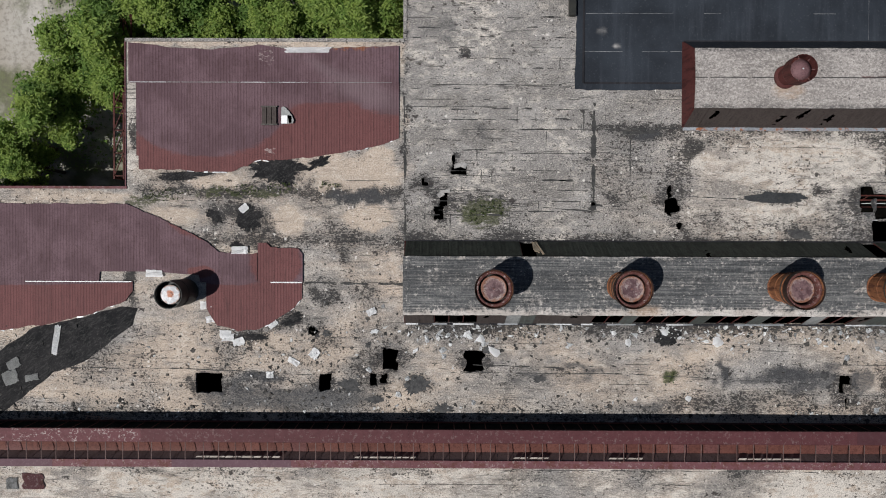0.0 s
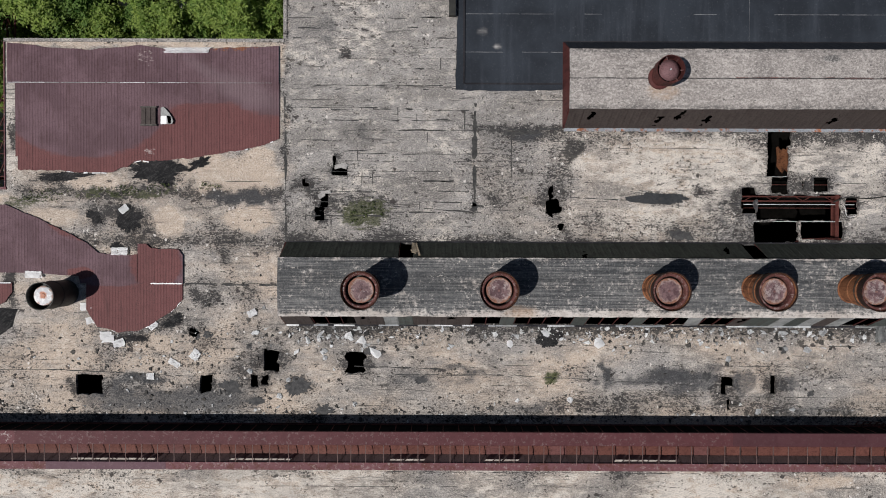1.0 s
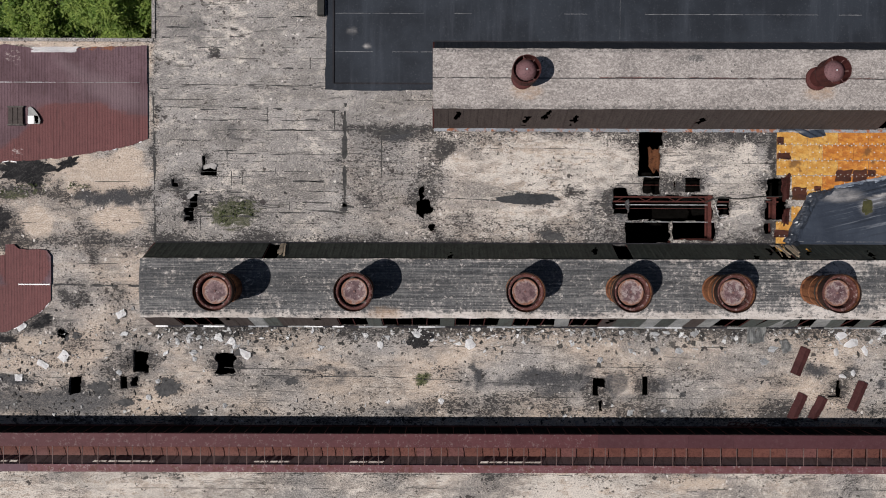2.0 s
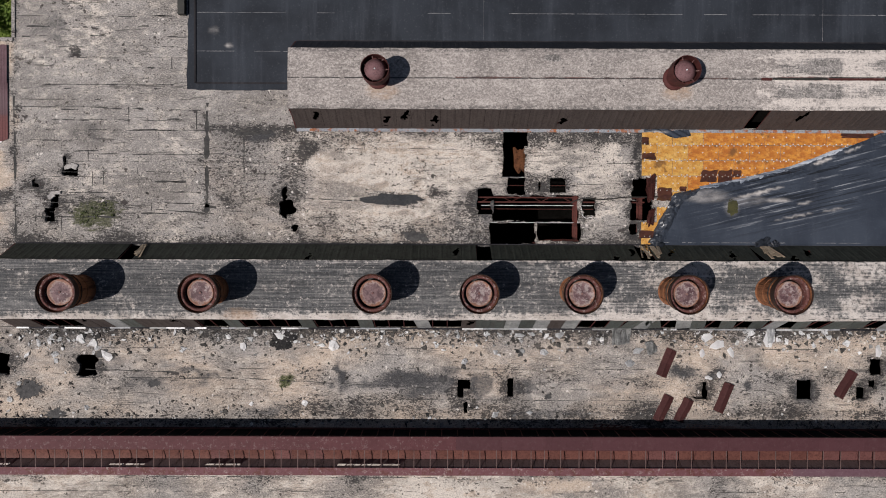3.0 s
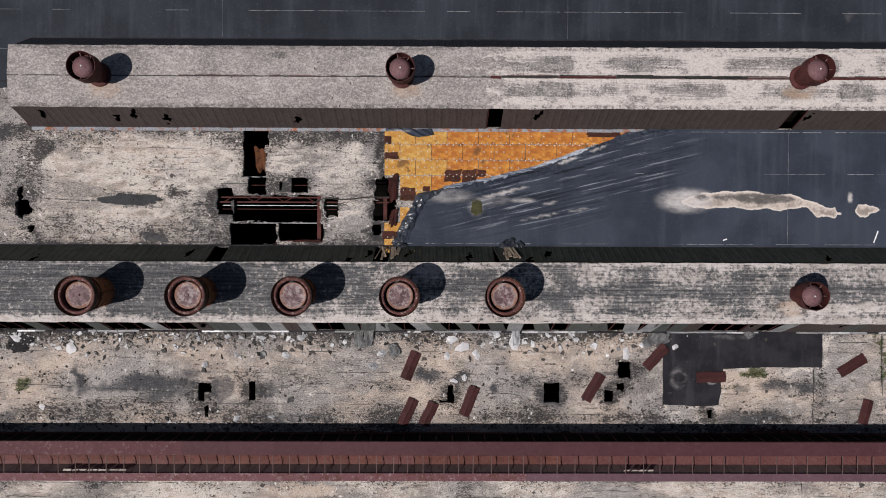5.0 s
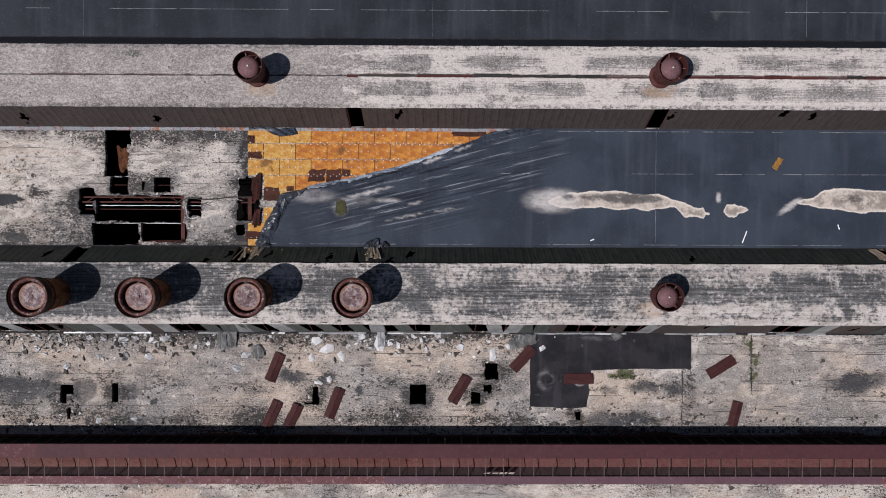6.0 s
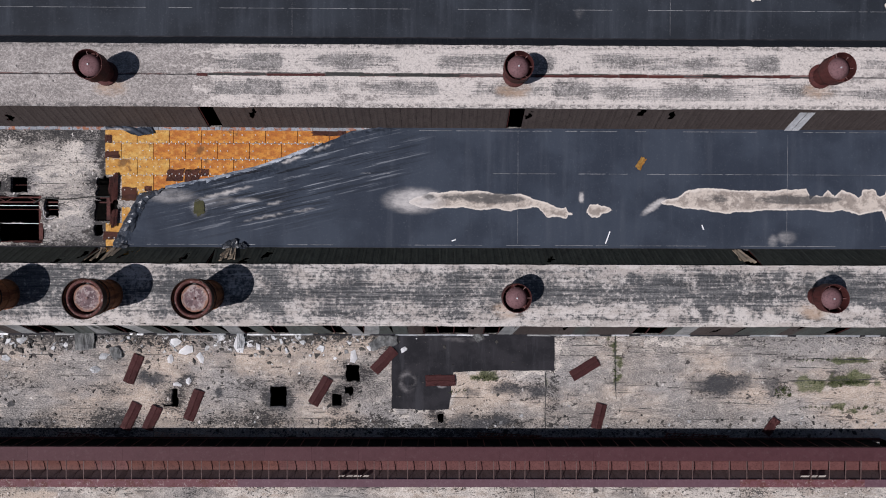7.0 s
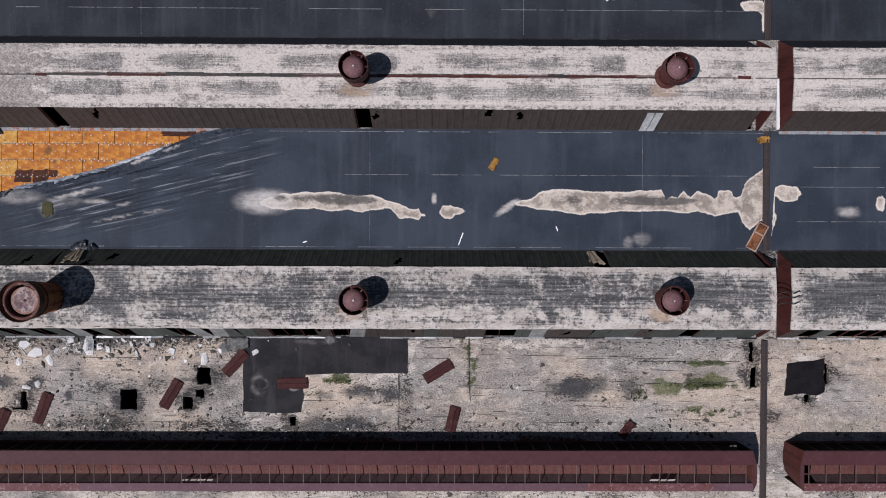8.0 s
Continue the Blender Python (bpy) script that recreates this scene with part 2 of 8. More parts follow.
def make_pale_roof():
    """Beige felt with pebbled grain; to the east white paint (r) worn through in hatched grey patches (g), rusted ridge (b), rust wash (a)."""
    m = Mat("pale_weathered_roofing", 0.9)
    r, g, b, a = m.attr("stain")
    grain = m.noise(9.0, 9.0, 0.80, m.scaled(1.0, 1.15))
    grit = m.noise(4.2, 10.0, 0.78, m.scaled(0.9, 1.3))
    mid = m.noise(1.3, 12.0, 0.70, m.scaled(0.7, 1.4))
    hatch = m.noise(3.4, 9.0, 0.74, m.scaled(0.16, 4.2))
    weft = m.noise(4.5, 7.0, 0.72, m.scaled(2.6, 0.5))
    c = m.mix(m.step(m.noise(0.4, 8.0, 0.65), 0.42, 0.58), (0.27, 0.243, 0.226), (0.355, 0.322, 0.300))
    c = m.mix(m.step(mid, 0.42, 0.48, 0.35, 0.0), c, (0.20, 0.184, 0.174))
    c = m.mix(m.step(mid, 0.54, 0.62, 0.0, 0.40), c, (0.52, 0.478, 0.448))
    # white paint, worn down to grey in hatched patches
    white = m.math("ADD", r, m.math("ADD", m.math("MULTIPLY", m.math("SUBTRACT", mid, 0.5), 1.7), m.math("MULTIPLY", m.math("SUBTRACT", grit, 0.5), 1.0)))
    c = m.mix(m.step(white, 0.40, 0.62, 0.0, 0.88), c, (0.635, 0.580, 0.535))
    worn = m.math("ADD", g, m.math("ADD", m.math("MULTIPLY", m.math("SUBTRACT", hatch, 0.5), 1.7), m.math("ADD", m.math("MULTIPLY", m.math("SUBTRACT", grit, 0.5), 1.5), m.math("MULTIPLY", m.math("SUBTRACT", weft, 0.5), 0.8))))
    c = m.mix(m.step(worn, 0.36, 0.54, 0.0, 0.90), c, m.mix(m.step(mid, 0.44, 0.56), (0.095, 0.092, 0.090), (0.20, 0.190, 0.183)))
    # pebbled grain
    thin = m.step(r, 0.25, 0.75, 1.0, 0.7)
    c = m.mix(m.math("MULTIPLY", thin, m.step(grit, 0.415, 0.470, 0.42, 0.0)), c, (0.125, 0.114, 0.108))
    c = m.mix(m.step(grit, 0.535, 0.575, 0.0, 0.42), c, (0.60, 0.558, 0.524))
    c = m.mix(m.math("MULTIPLY", thin, m.step(grain, 0.43, 0.48, 0.46, 0.0)), c, (0.085, 0.078, 0.075))
    c = m.mix(m.step(grain, 0.53, 0.57, 0.0, 0.42), c, (0.70, 0.655, 0.615))
    # flaking black along the eaves and the ridge, and a few cracks across
    y = m.xyz()[1]
    edge = m.math("ABSOLUTE", m.math("SUBTRACT", m.math("ADD", y, m.math("MULTIPLY", m.math("SUBTRACT", mid, 0.5), 0.12)), 9.47))
    lip = m.math("MULTIPLY", m.step(edge, 1.42, 1.58), m.step(grit, 0.49, 0.54, 0.0, 0.75))
    c = m.mix(lip, c, (0.060, 0.057, 0.056))
    crack = m.math("MULTIPLY", m.step(edge, 0.022, 0.040, 0.92, 0.0), m.step(m.noise(0.8, 8.0, 0.7), 0.40, 0.44))
    c = m.mix(m.math("MULTIPLY", ragged(m, b, 1.6, 0.5, 0.38, 0.56), 0.90), c, m.mix(m.step(hatch, 0.47, 0.53), (0.035, 0.030, 0.030), (0.17, 0.075, 0.066)))
    c = m.mix(crack, c, (0.030, 0.028, 0.028))
    c = m.mix(m.math("MULTIPLY", ragged(m, a, 1.5, 0.4, 0.25, 0.8), 0.60), c, (0.40, 0.27, 0.175))
    c = m.mix(m.math("MULTIPLY", specks(m, 5.0, 0.08, 0.30, 0.06), 0.8), c, (0.045, 0.042, 0.042))
    return m.done(c, m.math("ADD", grain, grit), 0.5, 0.03)


def make_membrane(name, lo, hi):
    m = Mat(name, 0.8)
    m.b.inputs["Specular IOR Level"].default_value = 0.25
    r, g, b, a = m.attr("stain")
    big = m.noise(0.3, 8.0)
    c = m.mix(m.step(big, 0.40, 0.60), lo, hi)
    fade = m.noise(1.0, 8.0, 0.65, m.scaled(1.4, 0.12))
    c = m.mix(m.step(fade, 0.48, 0.75, 0.0, 0.35), c, (0.075, 0.085, 0.105))
    c = m.mix(m.step(m.noise(9.0, 9.0, 0.75), 0.56, 0.66, 0.0, 0.25), c, (0.14, 0.15, 0.165))
    turn = m.t.nodes.new("ShaderNodeVectorRotate")
    turn.rotation_type = "Z_AXIS"
    m.put(turn.inputs["Vector"], m.co)
    turn.inputs["Angle"].default_value = radians(-13)
    long = m.t.nodes.new("ShaderNodeMapping")
    m.put(long.inputs["Vector"], turn.outputs[0])
    long.inputs["Scale"].default_value = (0.26, 6.0, 1)
    pull = m.noise(1.1, 5.0, 0.6, long.outputs[0])
    # glints and dark creases of the wrinkles, painted as slanted streaks where a is set
    c = m.mix(m.math("MULTIPLY", a, m.step(pull, 0.57, 0.68, 0.0, 0.75)), c, (0.30, 0.32, 0.35))
    c = m.mix(m.math("MULTIPLY", a, m.step(pull, 0.40, 0.46, 0.85, 0.0)), c, (0.010, 0.013, 0.018))
    edge = m.math("ADD", r, m.math("MULTIPLY", m.math("SUBTRACT", m.noise(1.6, 9.0, 0.68), 0.5), 1.0))
    silt = m.step(edge, 0.44, 0.55)
    body = m.mix(m.step(m.noise(1.3, 10.0, 0.70), 0.42, 0.56), (0.29, 0.248, 0.214), (0.56, 0.492, 0.425))
    body = m.mix(m.step(m.noise(5.0, 9.0, 0.74), 0.42, 0.47, 0.35, 0.0), body, (0.11, 0.095, 0.085))
    body = m.mix(m.step(m.math("ADD", edge, m.math("MULTIPLY", m.math("SUBTRACT", m.noise(2.6, 8.0, 0.7), 0.5), 0.9)), 0.55, 0.90, 0.92, 0.0), body, (0.70, 0.635, 0.565))
    c = m.mix(silt, c, body)
    c = m.mix(m.math("MULTIPLY", ragged(m, b, 2.0, 0.30, 0.06, 0.85), 0.92), c, (0.60, 0.57, 0.545))
    c = m.mix(m.math("MULTIPLY", ragged(m, g, 2.6, 0.55, 0.15, 0.75), 0.82), c, (0.066, 0.065, 0.066))
    return m.done(c, m.noise(6.0, 5.0), 0.15, 0.02)


def make_patch():
    m = Mat("brownish_black_felt", 0.8)
    r, g, b, a = m.attr("stain")
    c = m.mix(m.step(m.noise(0.6, 9.0, 0.65), 0.4, 0.6), (0.013, 0.013, 0.016), (0.025, 0.024, 0.028))
    v = m.noise(1.0, 6.0, 0.65, m.scaled(1.4, 0.15))
    c = m.mix(m.step(v, 0.50, 0.64, 0.0, 0.5), c, (0.050, 0.050, 0.057))
    c = m.mix(m.step(m.noise(9.0, 9.0, 0.75), 0.58, 0.66, 0.0, 0.2), c, (0.12, 0.115, 0.115))
    c = m.mix(m.math("MULTIPLY", ragged(m, b, 1.6, 0.4, 0.2, 0.8), 0.6), c, (0.32, 0.30, 0.30))
    m.b.inputs["Specular IOR Level"].default_value = 0.2
    return m.done(c, m.noise(8.0, 6.0), 0.3, 0.02)


def make_red_sheet():
    m = Mat("faded_red_corrugated_metal", 0.7)
    m.b.inputs["Specular IOR Level"].default_value = 0.2
    r, g, b, a = m.attr("stain")
    n = m.noise(0.6, 7.0, 0.6)
    c = m.mix(m.step(n, 0.4, 0.6), (0.112, 0.066, 0.077), (0.150, 0.092, 0.106))
    red = ragged(m, r, 2.0, 0.15, 0.40, 0.60)
    c = m.mix(red, c, m.mix(m.noise(2.0, 7.0), (0.128, 0.049, 0.049), (0.180, 0.074, 0.072)))
    w = m.noise(1.0, 6.0, 0.7, m.scaled(6.0, 0.6))
    c = m.mix(m.step(w, 0.52, 0.64, 0.0, 0.4), c, (0.06, 0.03, 0.03))
    c = m.mix(m.math("MULTIPLY", ragged(m, b, 5.0, 0.8, 0.45, 0.55), 0.7), c, (0.5, 0.42, 0.4))
    c = m.mix(m.math("MULTIPLY", ragged(m, g, 3.0, 0.8, 0.45, 0.55), 0.8), c, (0.26, 0.10, 0.045))
    c = m.mix(m.step(m.noise(14.0, 8.0, 0.75), 0.41, 0.49, 0.5, 0.0), c, (0.045, 0.022, 0.022))
    c = m.mix(m.step(m.rnd(), 0.0, 1.0, 0.0, 0.14), c, (0.06, 0.03, 0.03))
    c = m.mix(m.math("MULTIPLY", a, 0.30), c, (0.24, 0.19, 0.20))
    return m.done(c, m.noise(12.0, 5.0), 0.2, 0.01)


def make_painted(name, lo, hi, rust=(0.10, 0.035, 0.02), amount=0.6, rough=0.65, vary=0.3, flake=0.0, grain=0.5):
    """Old painted or rusted metal, varied from piece to piece."""
    m = Mat(name, rough).placed()
    m.b.inputs["Specular IOR Level"].default_value = 0.15
    c = m.mix(m.noise(1.3, 7.0, 0.62), lo, hi)
    run = m.noise(1.0, 6.0, 0.65, m.scaled(3.0, 3.0, 0.5))
    c = m.mix(m.step(run, 0.49, 0.61, 0.0, amount), c, rust)
    c = m.mix(m.math("MULTIPLY", m.rnd(), vary), c, (lo[0] * 0.45, lo[1] * 0.45, lo[2] * 0.45))
    if flake:
        c = m.mix(m.step(m.noise(5.0, 10.0, 0.78), 0.555, 0.585, 0.0, flake), c, (0.5, 0.43, 0.41))
    c = m.mix(m.step(m.noise(12.0, 8.0, 0.75), 0.41, 0.50, grain, 0.0), c, (lo[0] * 0.3, lo[1] * 0.3, lo[2] * 0.3))
    return m.done(c, m.noise(10.0, 6.0), 0.25, 0.01)


def make_fold():
    """The folded rubber sheet, its blue-white highlight put into the colour, creased along its length."""
    m = Mat("highlit_folded_rubber", 0.5)
    n = m.noise(1.2, 9.0, 0.66, m.scaled(0.5, 2.4))
    c = m.mix(m.step(n, 0.38, 0.60), (0.10, 0.125, 0.165), (0.46, 0.50, 0.56))
    c = m.mix(m.step(m.noise(5.0, 9.0, 0.72), 0.36, 0.46, 0.8, 0.0), c, (0.03, 0.036, 0.05))
    return m.done(c, m.noise(4.0, 7.0), 0.5, 0.04)


def make_spotted_plate():
    """White enamel with an orange rust bloom in the middle."""
    m = Mat("white_rust_spotted_metal", 0.6)
    flat = m.t.nodes.new("ShaderNodeMapping")
    m.put(flat.inputs["Vector"], m.co)
    flat.inputs["Scale"].default_value = (1, 1, 0)
    far = m.t.nodes.new("ShaderNodeVectorMath")
    far.operation = "LENGTH"
    m.put(far.inputs[0], flat.outputs[0])
    d = m.math("ADD", far.outputs["Value"], m.math("MULTIPLY", m.math("SUBTRACT", m.noise(2.5, 9.0, 0.7), 0.5), 0.9))
    c = m.mix(m.step(m.noise(3.0, 8.0, 0.7), 0.42, 0.60), (0.50, 0.50, 0.52), (0.74, 0.74, 0.74))
    c = m.mix(m.step(d, 0.12, 0.26, 0.9, 0.0), c, (0.42, 0.13, 0.045))
    c = m.mix(m.step(d, 0.50, 0.58, 0.0, 0.7), c, (0.34, 0.16, 0.09))
    return m.done(c, m.noise(9.0, 6.0), 0.25, 0.01)


def make_damper():
    """A plate rusted pale and orange round its rim, plum in the middle, no two alike."""
    m = Mat("blotched_damper_steel", 0.7)
    off = m.t.nodes.new("ShaderNodeVectorMath")
    off.operation = "ADD"
    m.put(off.inputs[0], m.co)
    m.put(off.inputs[1], m.math("MULTIPLY", m.rnd(), 60.0))
    n = m.noise(2.2, 9.0, 0.7, off.outputs[0])
    c = m.mix(m.step(n, 0.42, 0.56), (0.075, 0.036, 0.042), (0.165, 0.098, 0.102))
    far = m.t.nodes.new("ShaderNodeVectorMath")
    far.operation = "LENGTH"
    flat = m.t.nodes.new("ShaderNodeMapping")
    m.put(flat.inputs["Vector"], m.co)
    flat.inputs["Scale"].default_value = (1, 1, 0)
    m.put(far.inputs[0], flat.outputs[0])
    rim = m.math("ADD", far.outputs["Value"], m.math("MULTIPLY", m.math("SUBTRACT", m.noise(3.0, 9.0, 0.72, off.outputs[0]), 0.5), 0.9))
    pale = m.noise(3.4, 10.0, 0.76, off.outputs[0])
    amount = m.math("ADD", pale, m.math("MULTIPLY", m.rnd(), 0.10))
    c = m.mix(m.step(amount, 0.595, 0.625, 0.0, 0.70), c, (0.38, 0.32, 0.31))
    c = m.mix(m.step(rim, 0.50, 0.58, 0.0, 0.50), c, (0.42, 0.31, 0.26))
    c = m.mix(m.step(rim, 0.60, 0.66, 0.0, 0.80), c, (0.21, 0.080, 0.042))
    c = m.mix(m.step(m.noise(9.0, 9.0, 0.76), 0.42, 0.46, 0.6, 0.0), c, (0.05, 0.025, 0.022))
    return m.done(c, m.noise(10.0, 6.0), 0.3, 0.01)


def make_plain(name, lo, hi, scale=2.0, rough=0.85, metal=0.0, dirt=0.45):
    m = Mat(name, rough, metal).placed()
    c = m.mix(m.step(m.noise(scale, 8.0, 0.65), 0.3, 0.7), lo, hi)
    c = m.mix(m.step(m.noise(scale * 9, 6.0, 0.7), 0.41, 0.5, dirt, 0.0), c, tuple(v * 0.4 for v in lo))
    if max(hi) < 0.03:
        m.b.inputs["Specular IOR Level"].default_value = 0.02
    return m.done(c, m.noise(scale * 6, 6.0), 0.3, 0.015)


def make_board(name, lo, hi, stain):
    m = Mat(name, 0.85)
    c = m.mix(m.rnd(), lo, hi)
    c = m.mix(m.step(m.noise(1.1, 10.0, 0.66, m.scaled(0.8, 1.6)), 0.44, 0.60, 0.0, 0.85), c, stain)
    c = m.mix(m.step(m.noise(2.2, 9.0, 0.62), 0.57, 0.66, 0.0, 0.5), c, (hi[0] * 1.12, hi[1] * 1.25, hi[2] * 1.8))
    off = m.t.nodes.new("ShaderNodeVectorMath")
    off.operation = "ADD"
    m.put(off.inputs[0], m.co)
    m.put(off.inputs[1], m.math("MULTIPLY", m.rnd(), 40.0))
    spot = m.noise(0.9, 6.0, 0.58, off.outputs[0])
    c = m.mix(m.step(spot, 0.585, 0.66, 0.0, 0.78), c, (0.12, 0.055, 0.02))
    c = m.mix(m.step(m.noise(10.0, 9.0, 0.78), 0.41, 0.50, 0.45, 0.0), c, (0.15, 0.06, 0.018))
    return m.done(c, m.noise(9.0, 6.0), 0.2, 0.01)


def make_chips(name, lo, hi):
    m = Mat(name, 0.9)
    c = m.mix(m.island(), lo, hi)
    c = m.mix(m.step(m.noise(6.0, 8.0, 0.75), 0.4, 0.6, 0.6, 0.0), c, tuple(v * 0.4 for v in lo))
    return m.done(c)


def make_ground():
    m = Mat("sandy_ground", 0.95)
    n = m.noise(0.16, 8.0, 0.62)
    f = m.noise(3.0, 9.0, 0.7)
    c = m.mix(m.step(m.noise(0.07, 5.0), 0.35, 0.6), (0.34, 0.30, 0.25), (0.47, 0.44, 0.40))
    c = m.mix(m.step(n, 0.46, 0.58, 0.0, 0.85), c, m.mix(f, (0.05, 0.065, 0.02), (0.15, 0.16, 0.07)))
    c = m.mix(m.step(f, 0.35, 0.55, 0.5, 0.0), c, (0.12, 0.105, 0.085))
    return m.done(c, f, 0.6, 0.06)


def make_tar_felt():
    """Black felt crazed into slanting scales."""
    m = Mat("crazed_tar_felt", 0.9)
    m.b.inputs["Specular IOR Level"].default_value = 0.2
    turn = m.t.nodes.new("ShaderNodeVectorRotate")
    turn.rotation_type = "Z_AXIS"
    m.put(turn.inputs["Vector"], m.co)
    turn.inputs["Angle"].default_value = radians(-38)
    long = m.t.nodes.new("ShaderNodeMapping")
    m.put(long.inputs["Vector"], turn.outputs[0])
    long.inputs["Scale"].default_value = (1.0, 3.2, 1)
    scale = m.noise(3.2, 9.0, 0.74, long.outputs[0])
    c = m.mix(m.step(m.noise(0.7, 8.0, 0.65), 0.40, 0.60), (0.010, 0.010, 0.011), (0.022, 0.021, 0.022))
    c = m.mix(m.step(scale, 0.52, 0.57, 0.0, 0.55), c, (0.062, 0.060, 0.058))
    c = m.mix(m.step(m.noise(9.0, 9.0, 0.76), 0.57, 0.60, 0.0, 0.35), c, (0.12, 0.112, 0.105))
    return m.done(c, scale, 0.8, 0.04)


def make_leaf(name, lo, hi):
    m = Mat(name, 0.6)
    m.b.inputs["Specular IOR Level"].default_value = 0.2
    c = m.mix(m.island(), lo, hi)
    place = m.t.nodes.new("ShaderNodeNewGeometry").outputs["Position"]
    c = m.mix(m.step(m.noise(0.75, 5.0, 0.6, place), 0.40, 0.60, 0.0, 0.45), c, (hi[0] * 1.15, hi[1] * 1.02, hi[2]))
    c = m.mix(m.step(m.noise(1.6, 5.0, 0.6, place), 0.38, 0.50, 0.55, 0.0), c, (lo[0] * 0.6, lo[1] * 0.7, lo[2] * 0.7))
    out = m.done(c)
    thin = m.t.nodes.new("ShaderNodeBsdfTranslucent")
    m.put(thin.inputs["Color"], c)
    both = m.t.nodes.new("ShaderNodeMixShader")
    both.inputs[0].default_value = 0.5
    m.t.links.new(m.b.outputs[0], both.inputs[1])
    m.t.links.new(thin.outputs[0], both.inputs[2])
    m.t.links.new(both.outputs[0], m.t.nodes["Material Output"].inputs["Surface"])
    return out



CONCRETE = make_concrete()
ROOF_GREY = make_grey_roof()
ROOF_PALE = make_pale_roof()
MEMBRANE = make_membrane("blue_black_rubber_membrane", (0.026, 0.034, 0.050), (0.040, 0.051, 0.071))
MEMBRANE_NORTH = make_membrane("black_rubber_membrane", (0.017, 0.021, 0.028), (0.027, 0.033, 0.043))
FELT = make_patch()
RED_SHEET = make_red_sheet()
RED_PAINT = make_painted("dusty_red_painted_metal", (0.070, 0.028, 0.033), (0.090, 0.038, 0.043), (0.06, 0.023, 0.026), 0.35, flake=0.03, vary=0.12, grain=0.12)
RED_FLAKED = make_painted("flaking_red_painted_metal", (0.135, 0.053, 0.060), (0.18, 0.085, 0.092), flake=0.35, vary=0.15, grain=0.2)
RUST_RED = make_painted("rusted_red_steel", (0.085, 0.028, 0.024), (0.125, 0.042, 0.034), (0.04, 0.016, 0.014), 0.7)
RUST = make_painted("rusted_stack_steel", (0.18, 0.070, 0.036), (0.34, 0.15, 0.070), (0.06, 0.022, 0.016), 0.75, 0.8)
RING = make_painted("flaked_red_ring", (0.105, 0.042, 0.036), (0.155, 0.066, 0.058), (0.06, 0.024, 0.02), 0.6, flake=0.5, vary=0.1)
RIM_BLACK = make_painted("black_scaled_rim", (0.022, 0.014, 0.012), (0.05, 0.028, 0.022), (0.10, 0.045, 0.03), 0.5)
RUST_PLUM = make_painted("plum_rusted_steel", (0.125, 0.058, 0.058), (0.20, 0.105, 0.100), (0.30, 0.20, 0.17), 0.45, flake=0.22, vary=0.1)
MAROON = make_painted("maroon_corroded_steel", (0.075, 0.024, 0.022), (0.11, 0.036, 0.033), (0.04, 0.015, 0.014), 0.7)
SIDING_BROWN = make_painted("brown_grey_siding", (0.064, 0.051, 0.047), (0.083, 0.068, 0.062), (0.052, 0.040, 0.037), 0.5, vary=0.10)
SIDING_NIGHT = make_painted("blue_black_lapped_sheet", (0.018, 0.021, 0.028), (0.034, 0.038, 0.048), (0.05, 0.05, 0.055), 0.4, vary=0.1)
SIDING_GREEN = make_painted("dark_green_grey_siding", (0.036, 0.041, 0.035), (0.066, 0.072, 0.060), (0.02, 0.02, 0.018), 0.5)
SIDING_PALE = make_painted("pale_green_grey_siding", (0.075, 0.086, 0.079), (0.13, 0.14, 0.13), (0.08, 0.07, 0.06), 0.6, vary=0.6)
GLAZE_AMBER = make_painted("rust_stained_glazing", (0.120, 0.046, 0.038), (0.170, 0.072, 0.056), (0.080, 0.03, 0.026), 0.5, 0.6, vary=0.35)
GLAZE_PLUM = make_painted("plum_stained_glazing", (0.125, 0.050, 0.046), (0.165, 0.075, 0.070), (0.085, 0.034, 0.032), 0.4, 0.6, vary=0.25)
RED_FLECK = make_painted("flecked_red_metal", (0.085, 0.030, 0.034), (0.115, 0.044, 0.048), (0.07, 0.026, 0.028), 0.4, flake=0.16, vary=0.15, grain=0.15)
RED_WORN = make_painted("badly_flaked_red_metal", (0.115, 0.040, 0.046), (0.16, 0.066, 0.072), (0.08, 0.03, 0.03), 0.4, flake=0.75, vary=0.15, grain=0.2)
RED_PLUM = make_painted("dusty_plum_metal", (0.115, 0.062, 0.078), (0.145, 0.083, 0.098), (0.10, 0.05, 0.06), 0.4, flake=0.08, vary=0.12, grain=0.12)
WELL_WALL = make_painted("dusty_brown_glass", (0.15, 0.105, 0.10), (0.20, 0.145, 0.14), (0.10, 0.066, 0.062), 0.5, 0.7, vary=0.15)
SLIP_PALE = make_plain("pale_light_slit", (0.28, 0.24, 0.21), (0.50, 0.45, 0.40), 2.0)
STACK_BLACK = make_plain("blackened_steel", (0.012, 0.012, 0.011), (0.03, 0.03, 0.024), 3.0, 0.6)
PALE_METAL = make_plain("pale_galvanised_sheet", (0.48, 0.49, 0.50), (0.72, 0.73, 0.74), 1.5, 0.5, 0.1)
GREY_METAL = make_plain("dull_grey_sheet", (0.18, 0.185, 0.185), (0.34, 0.345, 0.335), 1.5, 0.6)
TAR = make_plain("cracked_black_tar", (0.025, 0.025, 0.025), (0.07, 0.068, 0.065), 3.0, 0.9)
RUBBLE_DARK = make_chips("dark_rubble", (0.02, 0.02, 0.02), (0.13, 0.118, 0.105))
WHITE_SHEET = make_plain("white_painted_sheet", (0.84, 0.84, 0.85), (0.94, 0.94, 0.94), 1.0, 0.45, 0.0, 0.06)
RUST_ORANGE = make_painted("sun_patch_orange", (0.15, 0.05, 0.035), (0.23, 0.09, 0.06), (0.08, 0.03, 0.022), 0.6)
